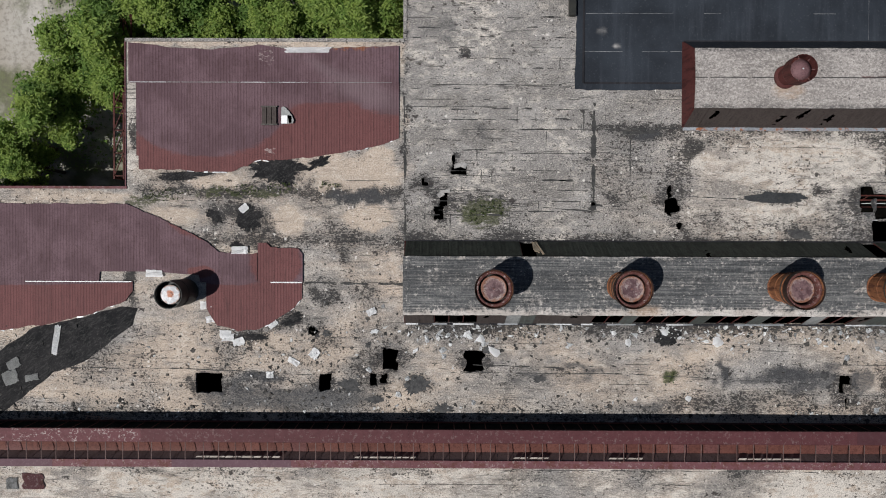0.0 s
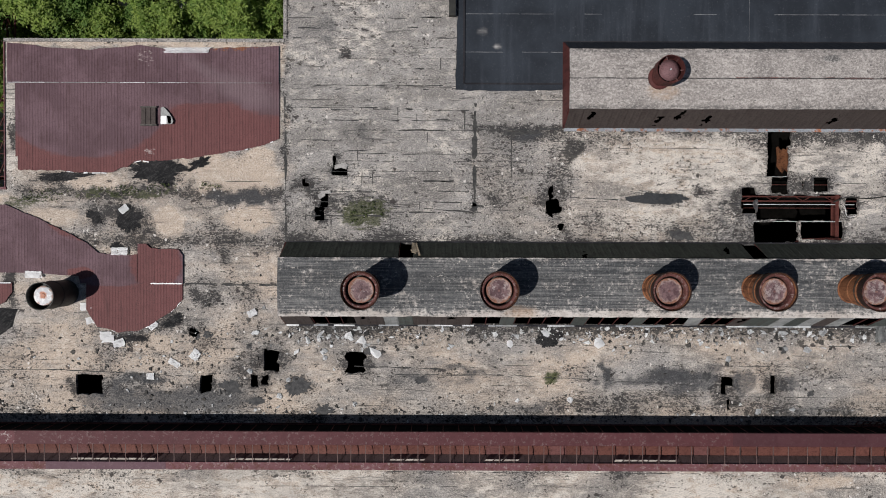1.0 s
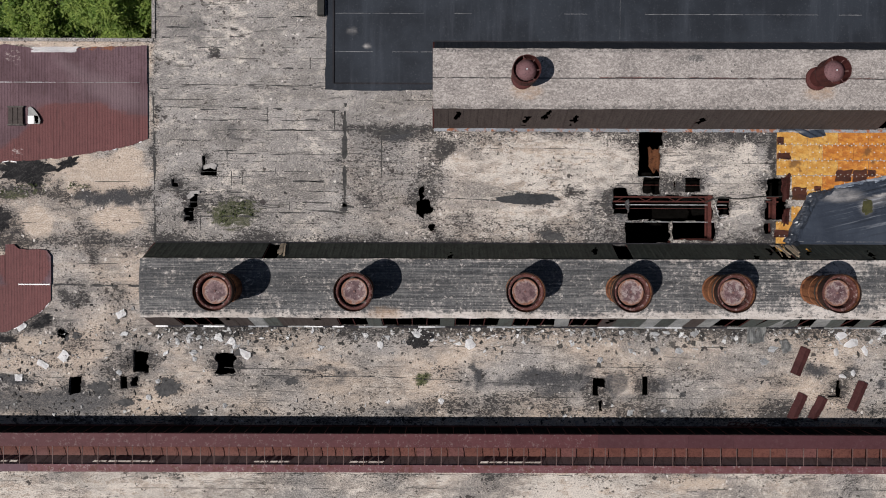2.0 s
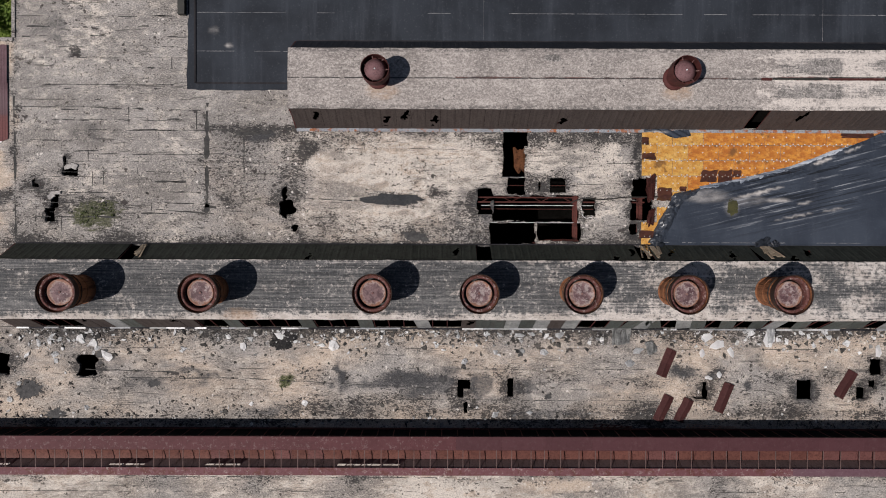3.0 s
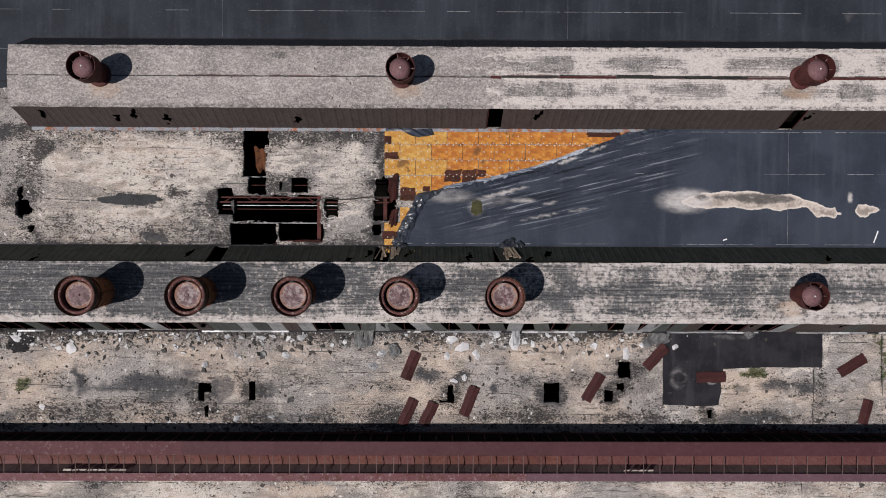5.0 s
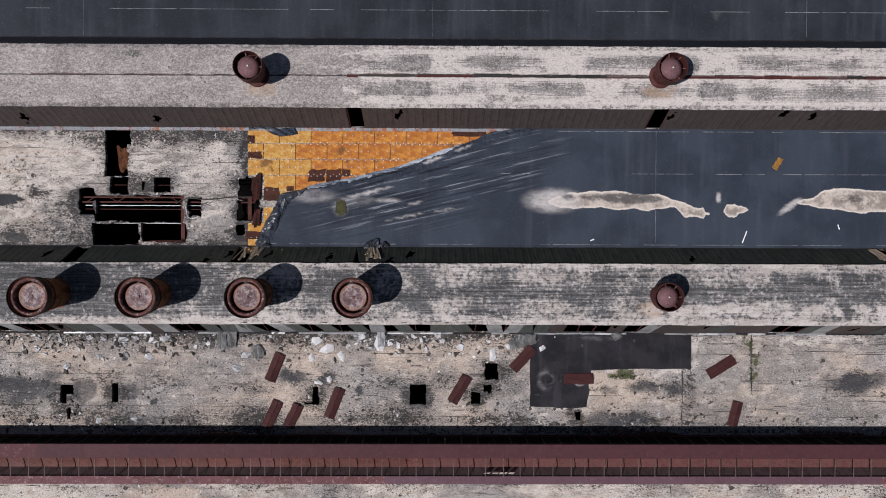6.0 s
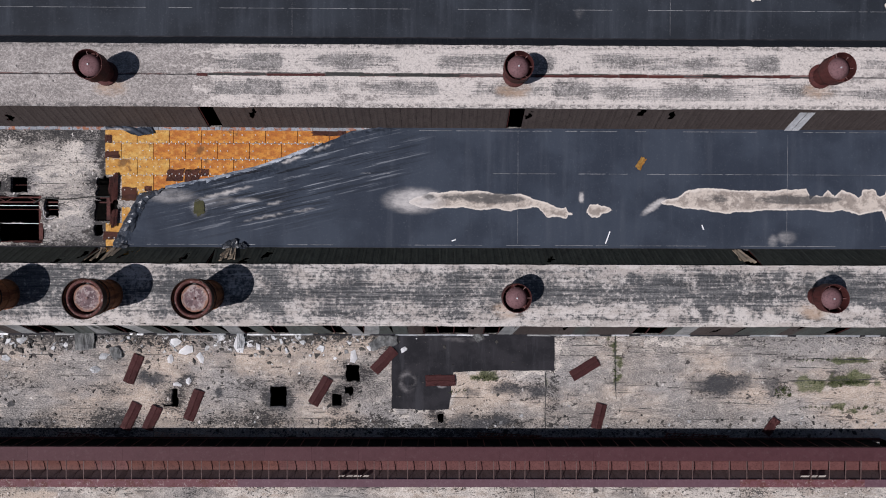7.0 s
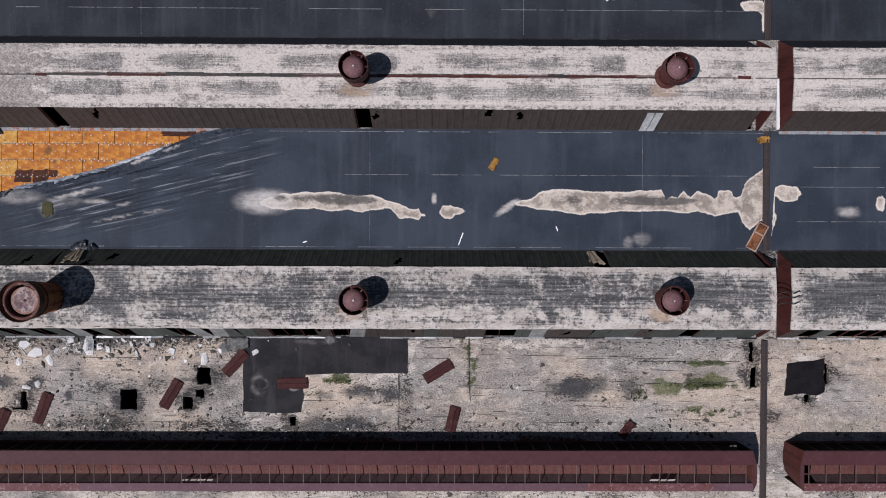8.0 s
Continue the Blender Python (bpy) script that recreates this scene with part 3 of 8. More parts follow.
RUBBLE_WHITE = make_chips("white_siding_flakes", (0.55, 0.56, 0.57), (0.85, 0.85, 0.84))
RUBBLE_PALE = make_chips("pale_rubble", (0.16, 0.16, 0.16), (0.74, 0.74, 0.73))
FLASHING = make_plain("lead_flashing", (0.20, 0.215, 0.23), (0.36, 0.37, 0.385), 2.5, 0.6)
SEAM = make_plain("dusty_lap_seam", (0.07, 0.075, 0.085), (0.34, 0.34, 0.35), 0.8)
RUSTY_FLASHING = make_painted("rust_spotted_flashing", (0.24, 0.26, 0.285), (0.40, 0.425, 0.46), (0.36, 0.12, 0.04), 0.95, vary=0.3)
# near black: shade of the skylight's north and east faces, put into the colour
SHADE_SIDING = make_plain("shade_black_sheet", (0.0025, 0.0030, 0.0040), (0.010, 0.011, 0.013), 1.5, 0.8)
FOLD_PALE = make_fold()
FOLD = make_plain("creased_rubber_sheet", (0.016, 0.020, 0.028), (0.058, 0.068, 0.086), 2.6, 0.34)
WALL_BRICK = make_plain("sooty_brick", (0.09, 0.05, 0.04), (0.16, 0.10, 0.08), 1.5)
PLUM = make_painted("dusty_plum_steel", (0.165, 0.088, 0.094), (0.215, 0.122, 0.128), (0.14, 0.07, 0.072), 0.35, vary=0.1)
DAMPER = make_damper()
COVER_RED = make_painted("dusty_red_cover", (0.115, 0.043, 0.043), (0.155, 0.063, 0.061), (0.08, 0.03, 0.03), 0.4, grain=0.25)
TAR_FELT = make_tar_felt()
LEAF_C = make_leaf("dusty_dark_weeds", (0.030, 0.050, 0.014), (0.10, 0.13, 0.045))
LID_FELT = make_plain("smooth_black_felt", (0.011, 0.010, 0.012), (0.020, 0.019, 0.022), 1.5, 0.85)
BAR_DUSTY = make_painted("dusty_glazing_bar", (0.125, 0.080, 0.074), (0.19, 0.130, 0.120), (0.09, 0.042, 0.034), 0.4)
DARK_FLOOR = make_plain("shade_black_shop_floor", (0.0025, 0.0023, 0.002), (0.006, 0.0055, 0.005), 0.6)
WOOD = make_plain("weathered_timber", (0.28, 0.215, 0.145), (0.48, 0.395, 0.29), 3.0)
YELLOW = make_board("orange_insulation_board", (0.54, 0.205, 0.028), (0.64, 0.28, 0.044), (0.36, 0.105, 0.016))
LIGHT_BOARD = make_board("lemon_insulation_board", (0.56, 0.31, 0.065), (0.63, 0.38, 0.10), (0.47, 0.21, 0.035))
FELT_SCRAP = make_plain("grey_black_felt", (0.028, 0.028, 0.030), (0.085, 0.083, 0.082), 4.0)
SLAB_GREY = make_plain("pale_grey_concrete", (0.26, 0.25, 0.24), (0.46, 0.44, 0.42), 3.0)
GROUND = make_ground()
LEAF_A = make_leaf("green_leaves", (0.115, 0.205, 0.040), (0.36, 0.48, 0.125))
LEAF_B = make_leaf("deep_green_leaves", (0.065, 0.135, 0.028), (0.22, 0.335, 0.085))
BARK = make_plain("grey_bark", (0.05, 0.04, 0.03), (0.12, 0.10, 0.08), 4.0)


# ---- mesh tools ----
def mesh_of(name, bm, material, smooth=False):
    me = bpy.data.meshes.new(name)
    bm.to_mesh(me)
    bm.free()
    me.materials.append(material)
    if smooth:
        me.shade_smooth()
    return me


def part(name, bm, material, parent, label="", smooth=False):
    ob = new(name, mesh_of(name, bm, material, smooth))
    ob.parent = parent
    return tagged(ob, label)


def piece(name, me, parent, m):
    """One more object on a shared mesh, under a thing."""
    ob = new(name, me)
    ob.parent = parent
    ob.matrix_basis = m
    return ob


def thing(name, label, category, group="", at=(0, 0, 0), kind=""):
    ob = new(name)
    ob.location = at
    return tagged(ob, label, category, group, kind)


def box(bm, x0, x1, y0, y1, z0, z1, m=None):
    mid = Matrix.Translation(((x0 + x1) / 2, (y0 + y1) / 2, (z0 + z1) / 2)) @ Matrix.Diagonal((x1 - x0, y1 - y0, z1 - z0, 1))
    bmesh.ops.create_cube(bm, size=1, matrix=(m @ mid) if m else mid)
    return bm


def bar(bm, a, b, w, h=None):
    """A square bar from a to b."""
    a, b = Vector(a), Vector(b)
    d = b - a
    q = d.to_track_quat("X", "Z").to_matrix().to_4x4()
    bmesh.ops.create_cube(bm, size=1, matrix=Matrix.Translation((a + b) / 2) @ q @ Matrix.Diagonal((d.length, w, h or w, 1)))
    return bm


def lathe(bm, profile, steps=40, m=None):
    """A turned form from (radius, height) pairs."""
    rings = []
    for r, z in profile:
        ring = []
        for i in range(steps):
            a = 2 * math.pi * i / steps
            p = Vector((r * math.cos(a), r * math.sin(a), z))
            ring.append(bm.verts.new(m @ p if m else p))
        rings.append(ring)
    for lo, hi in zip(rings, rings[1:]):
        for i in range(steps):
            j = (i + 1) % steps
            bm.faces.new((lo[i], lo[j], hi[j], hi[i]))
    return bm


def blot(field, px, py, x, y, rx, ry, s=1.0, turn=0.0, hard=1.3):
    """Adds a soft-edged stain to a field of values."""
    c, k = math.cos(radians(turn)), math.sin(radians(turn))
    u, v = ((px - x) * c + (py - y) * k) / rx, (-(px - x) * k + (py - y) * c) / ry
    d = np.sqrt(u * u + v * v)
    np.maximum(field, s * np.clip(hard - hard * d + 0.5, 0, 1), out=field)


def set_stain(me, fields, name="stain"):
    layer = me.color_attributes.new(name, "FLOAT_COLOR", "POINT")
    data = np.ones((len(me.vertices), 4), dtype=np.float32)
    for i in range(4):
        data[:, i] = fields[i]
    layer.data.foreach_set("color", data.ravel())


def wave1(x, seed, octaves=5, scale=1.0):
    """Ragged one-dimensional noise."""
    return sum(noise.noise((x * scale * 2 ** k, seed * 7.31, k * 3.7)) / 2 ** (k * 0.75) for k in range(octaves))


def ragged_loop(x, y, w, h, rough, seed, square=5.0, n=36):
    """The torn outline of a hole, as points in order."""
    out = []
    for i in range(n):
        a = 2 * math.pi * i / n
        ca, sa = math.cos(a), math.sin(a)
        k = (abs(ca) ** square + abs(sa) ** square) ** (-1 / square)
        j = 1 + rough * (noise.noise((ca * 2.1, sa * 2.1, seed * 3.3)) + 0.7 * noise.noise((ca * 6, sa * 6, seed * 5.1)))
        out.append((x + w / 2 * k * ca * j, y + h / 2 * k * sa * j))
    return out


def torn_rect(x, y, w, h, rough, seed):
    """The broken outline of a roughly square-cut hole: straight edges with chips, and corners a little off."""
    rng = random.Random(seed)
    k = 0.6 * rough + 0.02
    q = [(x + sx * w / 2 * (1 + rng.uniform(-k, k)), y + sy * h / 2 * (1 + rng.uniform(-k, k))) for sx, sy in ((-1, -1), (1, -1), (1, 1), (-1, 1))]
    out = []
    for (xa, ya), (xb, yb) in zip(q, q[1:] + q[:1]):
        d = math.hypot(xb - xa, yb - ya)
        n = max(4, int(d / 0.11))
        nx, ny = (yb - ya) / d, -(xb - xa) / d
        chip = 0.0
        for i in range(n):
            t = i / n
            if rng.random() < 0.35:
                chip = rng.uniform(-1, 1) * (min(w, h) * 0.30 * rough + 0.035)
            e = chip * min(1.0, 4 * t, 4 * (1 - t)) + 0.35 * rough * min(w, h) * noise.noise((xa + (xb - xa) * t * 1.7, ya + (yb - ya) * t * 1.7, seed * 3.3)) * math.sin(math.pi * t)
            out.append((xa + (xb - xa) * t + nx * e, ya + (yb - ya) * t + ny * e))
    return out


def inside(px, py, loop):
    """Which of the points lie in the loop."""
    hit = np.zeros(px.shape, bool)
    q = np.array(loop)
    for (x0, y0), (x1, y1) in zip(q, np.roll(q, -1, axis=0)):
        if y0 != y1:
            hit ^= ((y0 > py) != (y1 > py)) & (px < (x1 - x0) * (py - y0) / (y1 - y0) + x0)
    return hit


def sheet_from_loops(name, outline, holes, grid, z_top, thick, material):
    """A level plate with holes through it, fine enough to carry stains."""
    pts, edges = [], []
    for loop in [outline, *holes]:
        s = len(pts)
        pts += [Vector(p) for p in loop]
        edges += [(s + i, s + (i + 1) % len(loop)) for i in range(len(loop))]
    o = np.array(outline)
    gx, gy = np.meshgrid(np.arange(o[:, 0].min() + grid, o[:, 0].max(), grid), np.arange(o[:, 1].min() + grid, o[:, 1].max(), grid))
    gx, gy = gx.ravel() + np.random.uniform(-0.2, 0.2, gx.size) * grid, gy.ravel() + np.random.uniform(-0.2, 0.2, gy.size) * grid
    keep = inside(gx, gy, outline)
    for h in holes:
        keep &= ~inside(gx, gy, h)
    pts += [Vector((float(a), float(b))) for a, b in zip(gx[keep], gy[keep])]
    vs, _, fs, *_ = delaunay_2d_cdt(pts, edges, [], 0, 1e-5)
    v = np.array([tuple(p) for p in vs])
    f = np.array([tuple(t) for t in fs])
    c = v[f].mean(axis=1)
    good = inside(c[:, 0], c[:, 1], outline)
    for h in holes:
        good &= ~inside(c[:, 0], c[:, 1], h)
    f = f[good]
    area = (v[f[:, 1], 0] - v[f[:, 0], 0]) * (v[f[:, 2], 1] - v[f[:, 0], 1]) - (v[f[:, 2], 0] - v[f[:, 0], 0]) * (v[f[:, 1], 1] - v[f[:, 0], 1])
    f[area < 0] = f[area < 0][:, ::-1]
    n = len(v)
    top = np.c_[v, np.full(n, z_top)]
    low = np.c_[v, np.full(n, z_top - thick)]
    faces = [tuple(map(int, t)) for t in f] + [tuple(int(i) + n for i in t[::-1]) for t in f]
    seen = {}
    for t in f:
        for i in range(3):
            a, b = int(t[i]), int(t[(i + 1) % 3])
            if (b, a) in seen:
                del seen[(b, a)]
            else:
                seen[(a, b)] = 1
    faces += [(b, a, a + n, b + n) for a, b in seen]
    me = bpy.data.meshes.new(name)
    me.from_pydata(np.r_[top, low].tolist(), [], faces)
    me.materials.append(material)
    return me

# ---- the large structure ----
Z = 7.0  # level of the main roof
JOINT_X = 82.2
X0, X1, Y0 = -34.0, 97.0, -24.0

ground_bm = bmesh.new()
bmesh.ops.create_grid(ground_bm, x_segments=8, y_segments=8, size=1500)
ground = new("ground", mesh_of("ground", ground_bm, GROUND))
tagged(ground, "pale sandy ground with weeds and vehicle tracks", "ground", kind="structure")

OUTLINE = [(X0, Y0), (X1, Y0), (X1, 24.0), (-2.2, 24.0), (-2.2, 12.25), (-19.15, 12.25), (-19.15, 3.22), (X0, 3.22)]

# holes through the roof: x, y, width, depth, raggedness
HOLES_SOUTH = [
    (-14.13, -8.72, 1.62, 1.22, 0.05), (-6.95, -8.64, 0.66, 1.10, 0.28), (-3.02, -7.22, 1.02, 1.30, 0.22), (-4.02, -8.52, 0.42, 0.78, 0.22), (-3.42, -8.40, 0.38, 0.55, 0.22),
    (2.15, -7.32, 1.22, 1.16, 0.28), (24.80, -8.42, 0.78, 0.62, 0.12), (24.62, -8.86, 0.40, 0.62, 0.14), (24.92, -9.78, 0.26, 0.70, 0.40), (27.60, -8.60, 0.36, 1.16, 0.08),
    (39.38, -8.75, 0.34, 1.05, 0.16), (38.98, -9.18, 0.55, 0.16, 0.3), (45.38, -8.64, 0.97, 1.20, 0.05), (49.73, -7.28, 0.80, 0.96, 0.10), (48.79, -8.87, 0.50, 0.74, 0.10),
    (49.45, -8.32, 0.50, 0.52, 0.35), (54.84, -9.92, 0.33, 0.5, 0.2), (81.48, -5.85, 0.34, 1.15, 0.25), (81.62, -7.29, 0.40, 1.15, 0.35),
    (85.87, -7.11, 0.3, 1.15, 0.15), (84.77, -8.55, 0.32, 0.5, 0.1),
]
HOLES_NORTH = [
    (1.18, 4.32, 0.96, 0.46, 0.04), (0.80, 4.85, 0.17, 0.95, 0.30), (0.20, 2.62, 0.52, 0.80, 0.16), (-0.09, 1.74, 0.58, 0.80, 0.12), (14.00, 2.50, 0.34, 1.9, 0.50), (14.12, 2.25, 0.86, 0.75, 0.50), (27.85, 6.40, 1.52, 0.95, 0.09), (27.72, 5.05, 1.36, 2.0, 0.12),
    (27.96, 3.58, 1.12, 1.02, 0.12), (30.41, 3.60, 1.04, 0.88, 0.06), (29.02, 2.21, 5.36, 1.56, 0.09), (27.70, 0.74, 2.62, 1.36, 0.13), (30.48, 0.86, 2.43, 1.14, 0.13), (26.02, 2.62, 0.86, 1.36, 0.30),
    (35.38, 3.45, 1.20, 1.10, 0.30), (35.40, 2.12, 1.25, 1.28, 0.24), (34.98, 1.02, 0.46, 0.66, 0.30), (32.30, 2.28, 0.86, 1.20, 0.22), (14.6, 1.0, 0.35, 0.35, 0.4), (-0.90, 3.50, 0.40, 0.20, 0.2), (-1.03, 3.70, 0.14, 0.42, 0.3), (29.29, 3.55, 0.16, 0.5, 0.3),
]
hole_loops = [torn_rect(x, y, w, h, r, 1 + i) for i, (x, y, w, h, r) in enumerate(HOLES_SOUTH + HOLES_NORTH)]
# the long openings under the raised monitors and the skylight
for x0, x1, y0, y1 in ((-1.7, 81.4, -4.92, -0.1), (83.3, 96.0, -4.92, -0.1), (15.3, 81.4, 7.08, 11.6), (83.4, 96.0, 7.08, 11.6)):
    hole_loops.append([(x0, y0), (x1, y0), (x1, y1), (x0, y1)])

slab_me = sheet_from_loops("roof_slab", OUTLINE, hole_loops, 0.33, Z, 0.22, CONCRETE)
co = np.empty(len(slab_me.vertices) * 3)
slab_me.vertices.foreach_get("co", co)
co = co.reshape(-1, 3)
px, py = co[:, 0], co[:, 1]
big = np.array([noise.noise((x * 0.22, y * 0.30, 4.0)) for x, y in zip(px, py)])
sand, soot, lime, moss = (np.zeros(len(px)) for _ in range(4))
# uneven outlines for all the stains
true_x, true_y = px, py
px = px + np.array([0.55 * noise.noise((x * 0.9, y * 0.9, 1.0)) + 0.35 * noise.noise((x * 2.3, y * 2.3, 2.0)) for x, y in zip(true_x, true_y)])
py = py + np.array([0.35 * noise.noise((x * 0.9, y * 0.9, 3.0)) + 0.25 * noise.noise((x * 2.3, y * 2.3, 4.0)) for x, y in zip(true_x, true_y)])
patchy = np.array([noise.noise((x * 0.35, y * 0.5, 9.0)) for x, y in zip(true_x, true_y)])
# sandy washes, strip by strip
south = (py < -4.9) & (py > -11.2)
sand[south] = (0.47 + 0.55 * big - 0.16 * np.clip((px - 56) / 8, 0, 1) + 0.28 * np.clip((px - 76) / 5, 0, 1))[south]
far_south = py < -13
lime[far_south] = 0.42 + 0.5 * big[far_south]
sand[far_south] = 0.52 + 0.6 * big[far_south]
middle = (py > -0.2) & (py < 7.2) & (px > 9.3)
sand[middle] = (0.26 + 0.5 * big + 0.24 * np.clip((px - 14) / 2, 0, 1) * np.clip((27 - px) / 3, 0, 1))[middle]
lime[middle] = (0.13 + 0.28 * np.clip((px - 13.2) / 1.5, 0, 1) + 0.40 * big)[middle]
blot(lime, px, py, 33.0, 4.2, 1.6, 2.6, 0.80)
blot(soot, px, py, 30.0, 6.4, 5.5, 0.55, 0.80)
blot(soot, px, py, 25.4, 2.6, 0.7, 1.0, 0.85)
blot(soot, px, py, 29.3, 3.5, 1.0, 0.6, 0.75)
blot(lime, px, py, 24.0, 3.6, 2.2, 2.6, 0.6)
west = (px < -2.2) & (py > -4.9)
sand[west] = 0.48 + 0.5 * big[west]
plain = (px > -2.2) & (px < 9.3) & (py > 0)
sand[plain] = 0.02
soot[plain] = (0.19 - 0.04 * py + 0.25 * patchy)[plain].clip(0, 0.4)
lime[plain] = 0.24 + 0.4 * big[plain]
# grime along edges, gutters and old joints
np.maximum(soot, np.clip(0.80 + 0.3 * patchy - np.abs(py - 6.9) * 1.1, 0, 1) * middle, out=soot)
np.maximum(soot, np.clip(0.80 + 0.4 * patchy - np.abs(py + 0.0) * 0.75, 0, 1), out=soot)
np.maximum(soot, np.clip(0.85 + 0.4 * patchy - np.abs(py + 5.15) * 0.75, 0, 1) * (px > -2) * (1 - 0.6 * np.clip((px - 56) / 8, 0, 1)), out=soot)
np.maximum(soot, np.clip(0.72 + 0.6 * patchy - np.abs(py + 10.25) * 0.55, 0, 1) * (px > 14) * (px < 52), out=soot)
np.maximum(soot, np.clip(0.55 + 0.5 * patchy - np.abs(py + 10.6) * 0.5, 0, 1) * (1 - 0.5 * np.clip((px - 56) / 8, 0, 1)), out=soot)
np.maximum(soot, np.clip(0.42 + 0.6 * patchy - np.abs(py + 8.0) * 0.6, 0, 0.5) * (px < 52) * (px > 4), out=soot)
np.maximum(soot, np.clip(0.75 - np.abs(px - 9.3) * 2.6, 0, 1) * ((py > 1.6) & (py < 8.4)), out=soot)
np.maximum(soot, np.clip(0.70 - np.abs(px + 2.2) * 2.2, 0, 1) * (py > -0.2), out=soot)
np.maximum(soot, np.clip(0.85 + 0.4 * patchy - np.abs(py - 3.0) * 1.0, 0, 1) * ((px < -2.3) & (px > -18.8)), out=soot)
np.maximum(soot, np.clip(0.85 - np.abs(py + 2.52) * 5.0, 0, 1) * ((px < -2.2) & (px > -8.2)), out=soot)
np.maximum(soot, np.clip(0.42 + 0.6 * patchy - np.abs(py + 14.0) * 0.45, 0, 1), out=soot)
np.maximum(soot, np.clip(-0.10 + 0.9 * patchy, 0, 0.55) * (px < -2.2), out=soot)
np.maximum(soot, np.clip(-0.22 + 0.8 * patchy, 0, 0.4) * middle, out=soot)
np.maximum(soot, np.clip(1.5 - np.abs(px - 35.15) * 3.2, 0, 1) * (py > 0.2) * (py < 6.9), out=soot)
for i, (hx, hy, hw, hh, hr) in enumerate(HOLES_SOUTH + HOLES_NORTH):
    blot(soot, px, py, hx + 0.2 * wave1(i, 5), hy, hw * 0.5 + 0.4, hh * 0.5 + 0.3, 0.72 if i < len(HOLES_SOUTH) else 0.66)
    for side in (-1, 1):
        blot(soot, px, py, hx + side * (hw * 0.5 + 0.22), hy + 0.15 * wave1(i, 8), 0.38, hh * 0.5 + 0.05, (0.80 + 0.3 * wave1(i + side, 6)) * (i < len(HOLES_SOUTH)))
# single stains: x, y, half width, half depth, strength, turn
for x, y, rx, ry, s, turn in (
    (-12.03, 1.60, 1.7, 1.0, 0.85, -25), (-10.65, 0.57, 0.8, 0.6, 0.8, 0), (-9.95, 4.36, 1.7, 0.9, 0.9, 0), (-15.48, 3.83, 1.6, 0.5, 0.75, 0),
    (-6.16, 0.07, 0.7, 2.2, 0.62, 20), (-4.78, 2.59, 2.1, 0.35, 0.9, 0), (-10.65, -8.36, 1.3, 0.35, 0.75, 0), (-11.69, -6.00, 1.7, 0.6, 0.6, 0),
    (-9.44, -4.61, 1.2, 0.8, 0.75, 30), (-7.02, -5.99, 0.5, 1.5, 0.7, 0), (-4.07, -7.71, 2.0, 1.3, 0.55, 0), (-1.30, -8.74, 0.9, 0.6, 0.8, 0),
):
    blot(soot, px, py, x, y, rx, ry, s, turn)
for x, y, rx, ry, s, turn in (
    (12.57, 6.56, 1.5, 0.16, 0.9, 0), (15.40, 5.74, 0.6, 0.9, 0.95, 0), (10.54, 2.64, 0.6, 0.5, 0.8, 0), (2.11, 2.34, 2.4, 0.9, 0.55, 0),
    (13.98, 2.72, 0.9, 1.3, 0.75, 0), (11.0, 4.2, 2.0, 3.0, 0.42, 0), (14.4, 3.4, 1.1, 3.0, 0.56, 0), (17.2, 1.2, 2.0, 0.8, 0.5, 0), (13.0, 6.5, 3.0, 0.4, 0.62, 0), (17.5, 6.2, 2.5, 0.6, 0.5, 0), (22.0, 1.0, 5.0, 0.8, 0.5, 0), (1.39, 11.42, 0.2, 0.4, 1.0, 0),
    (23.17, 3.01, 0.5, 0.4, 0.95, 0), (21.99, 0.62, 1.1, 0.5, 0.85, 0), (24.20, 2.09, 0.9, 0.9, 0.6, 0), (21.52, -8.10, 2.0, 0.5, 0.75, 0),
    (17.52, -7.94, 0.22, 0.7, 0.9, 0), (13.99, -5.38, 0.7, 0.5, 0.8, 0), (15.88, -9.83, 2.4, 0.7, 0.7, 0),
):
    blot(soot, px, py, x, y, rx, ry, s, turn)
for x, y, rx, ry, s, turn in (
    (37.92, -7.60, 0.9, 0.5, 0.85, 0), (41.94, -8.47, 0.35, 0.35, 1.0, 0), (39.88, -7.69, 0.5, 0.5, 0.7, 0), (58.82, -8.13, 1.3, 0.35, 0.8, 0),
    (71.15, -7.94, 1.3, 0.7, 0.95, 15), (60.49, -8.12, 0.5, 0.7, 0.7, 0), (58.34, -10.13, 2.2, 0.5, 0.85, 0), (78.69, -7.54, 1.3, 0.4, 0.75, 0),
    (74.58, -8.05, 0.6, 0.8, 0.6, 0), (82.67, -9.52, 0.4, 0.5, 0.9, 30), (61.32, -8.62, 0.3, 2.2, 0.6, 0), (26.80, -5.17, 2.0, 0.5, 0.7, 0),
):
    blot(soot, px, py, x, y, rx, ry, s, turn)
for x, y, rx, ry, s, turn in (
    (37.73, -7.62, 0.55, 0.35, 1, 0), (41.92, -8.44, 0.28, 0.28, 1, 0), (39.82, -7.68, 0.5, 0.3, 0.8, 0), (35.25, -8.36, 1.6, 0.2, 0.7, 0), (36.94, -10.15, 0.4, 0.3, 0.8, 0),
    (39.09, -8.51, 0.25, 0.6, 0.9, 0), (-9.89, 4.33, 1.5, 0.75, 1, 0), (-15.34, 3.87, 2.2, 0.5, 0.9, 0), (-7.33, 4.72, 0.8, 0.4, 0.95, 0), (-18.89, 6.61, 0.3, 1.2, 0.8, 0),
):
    blot(soot, px, py, x, y, rx, ry, s, turn)
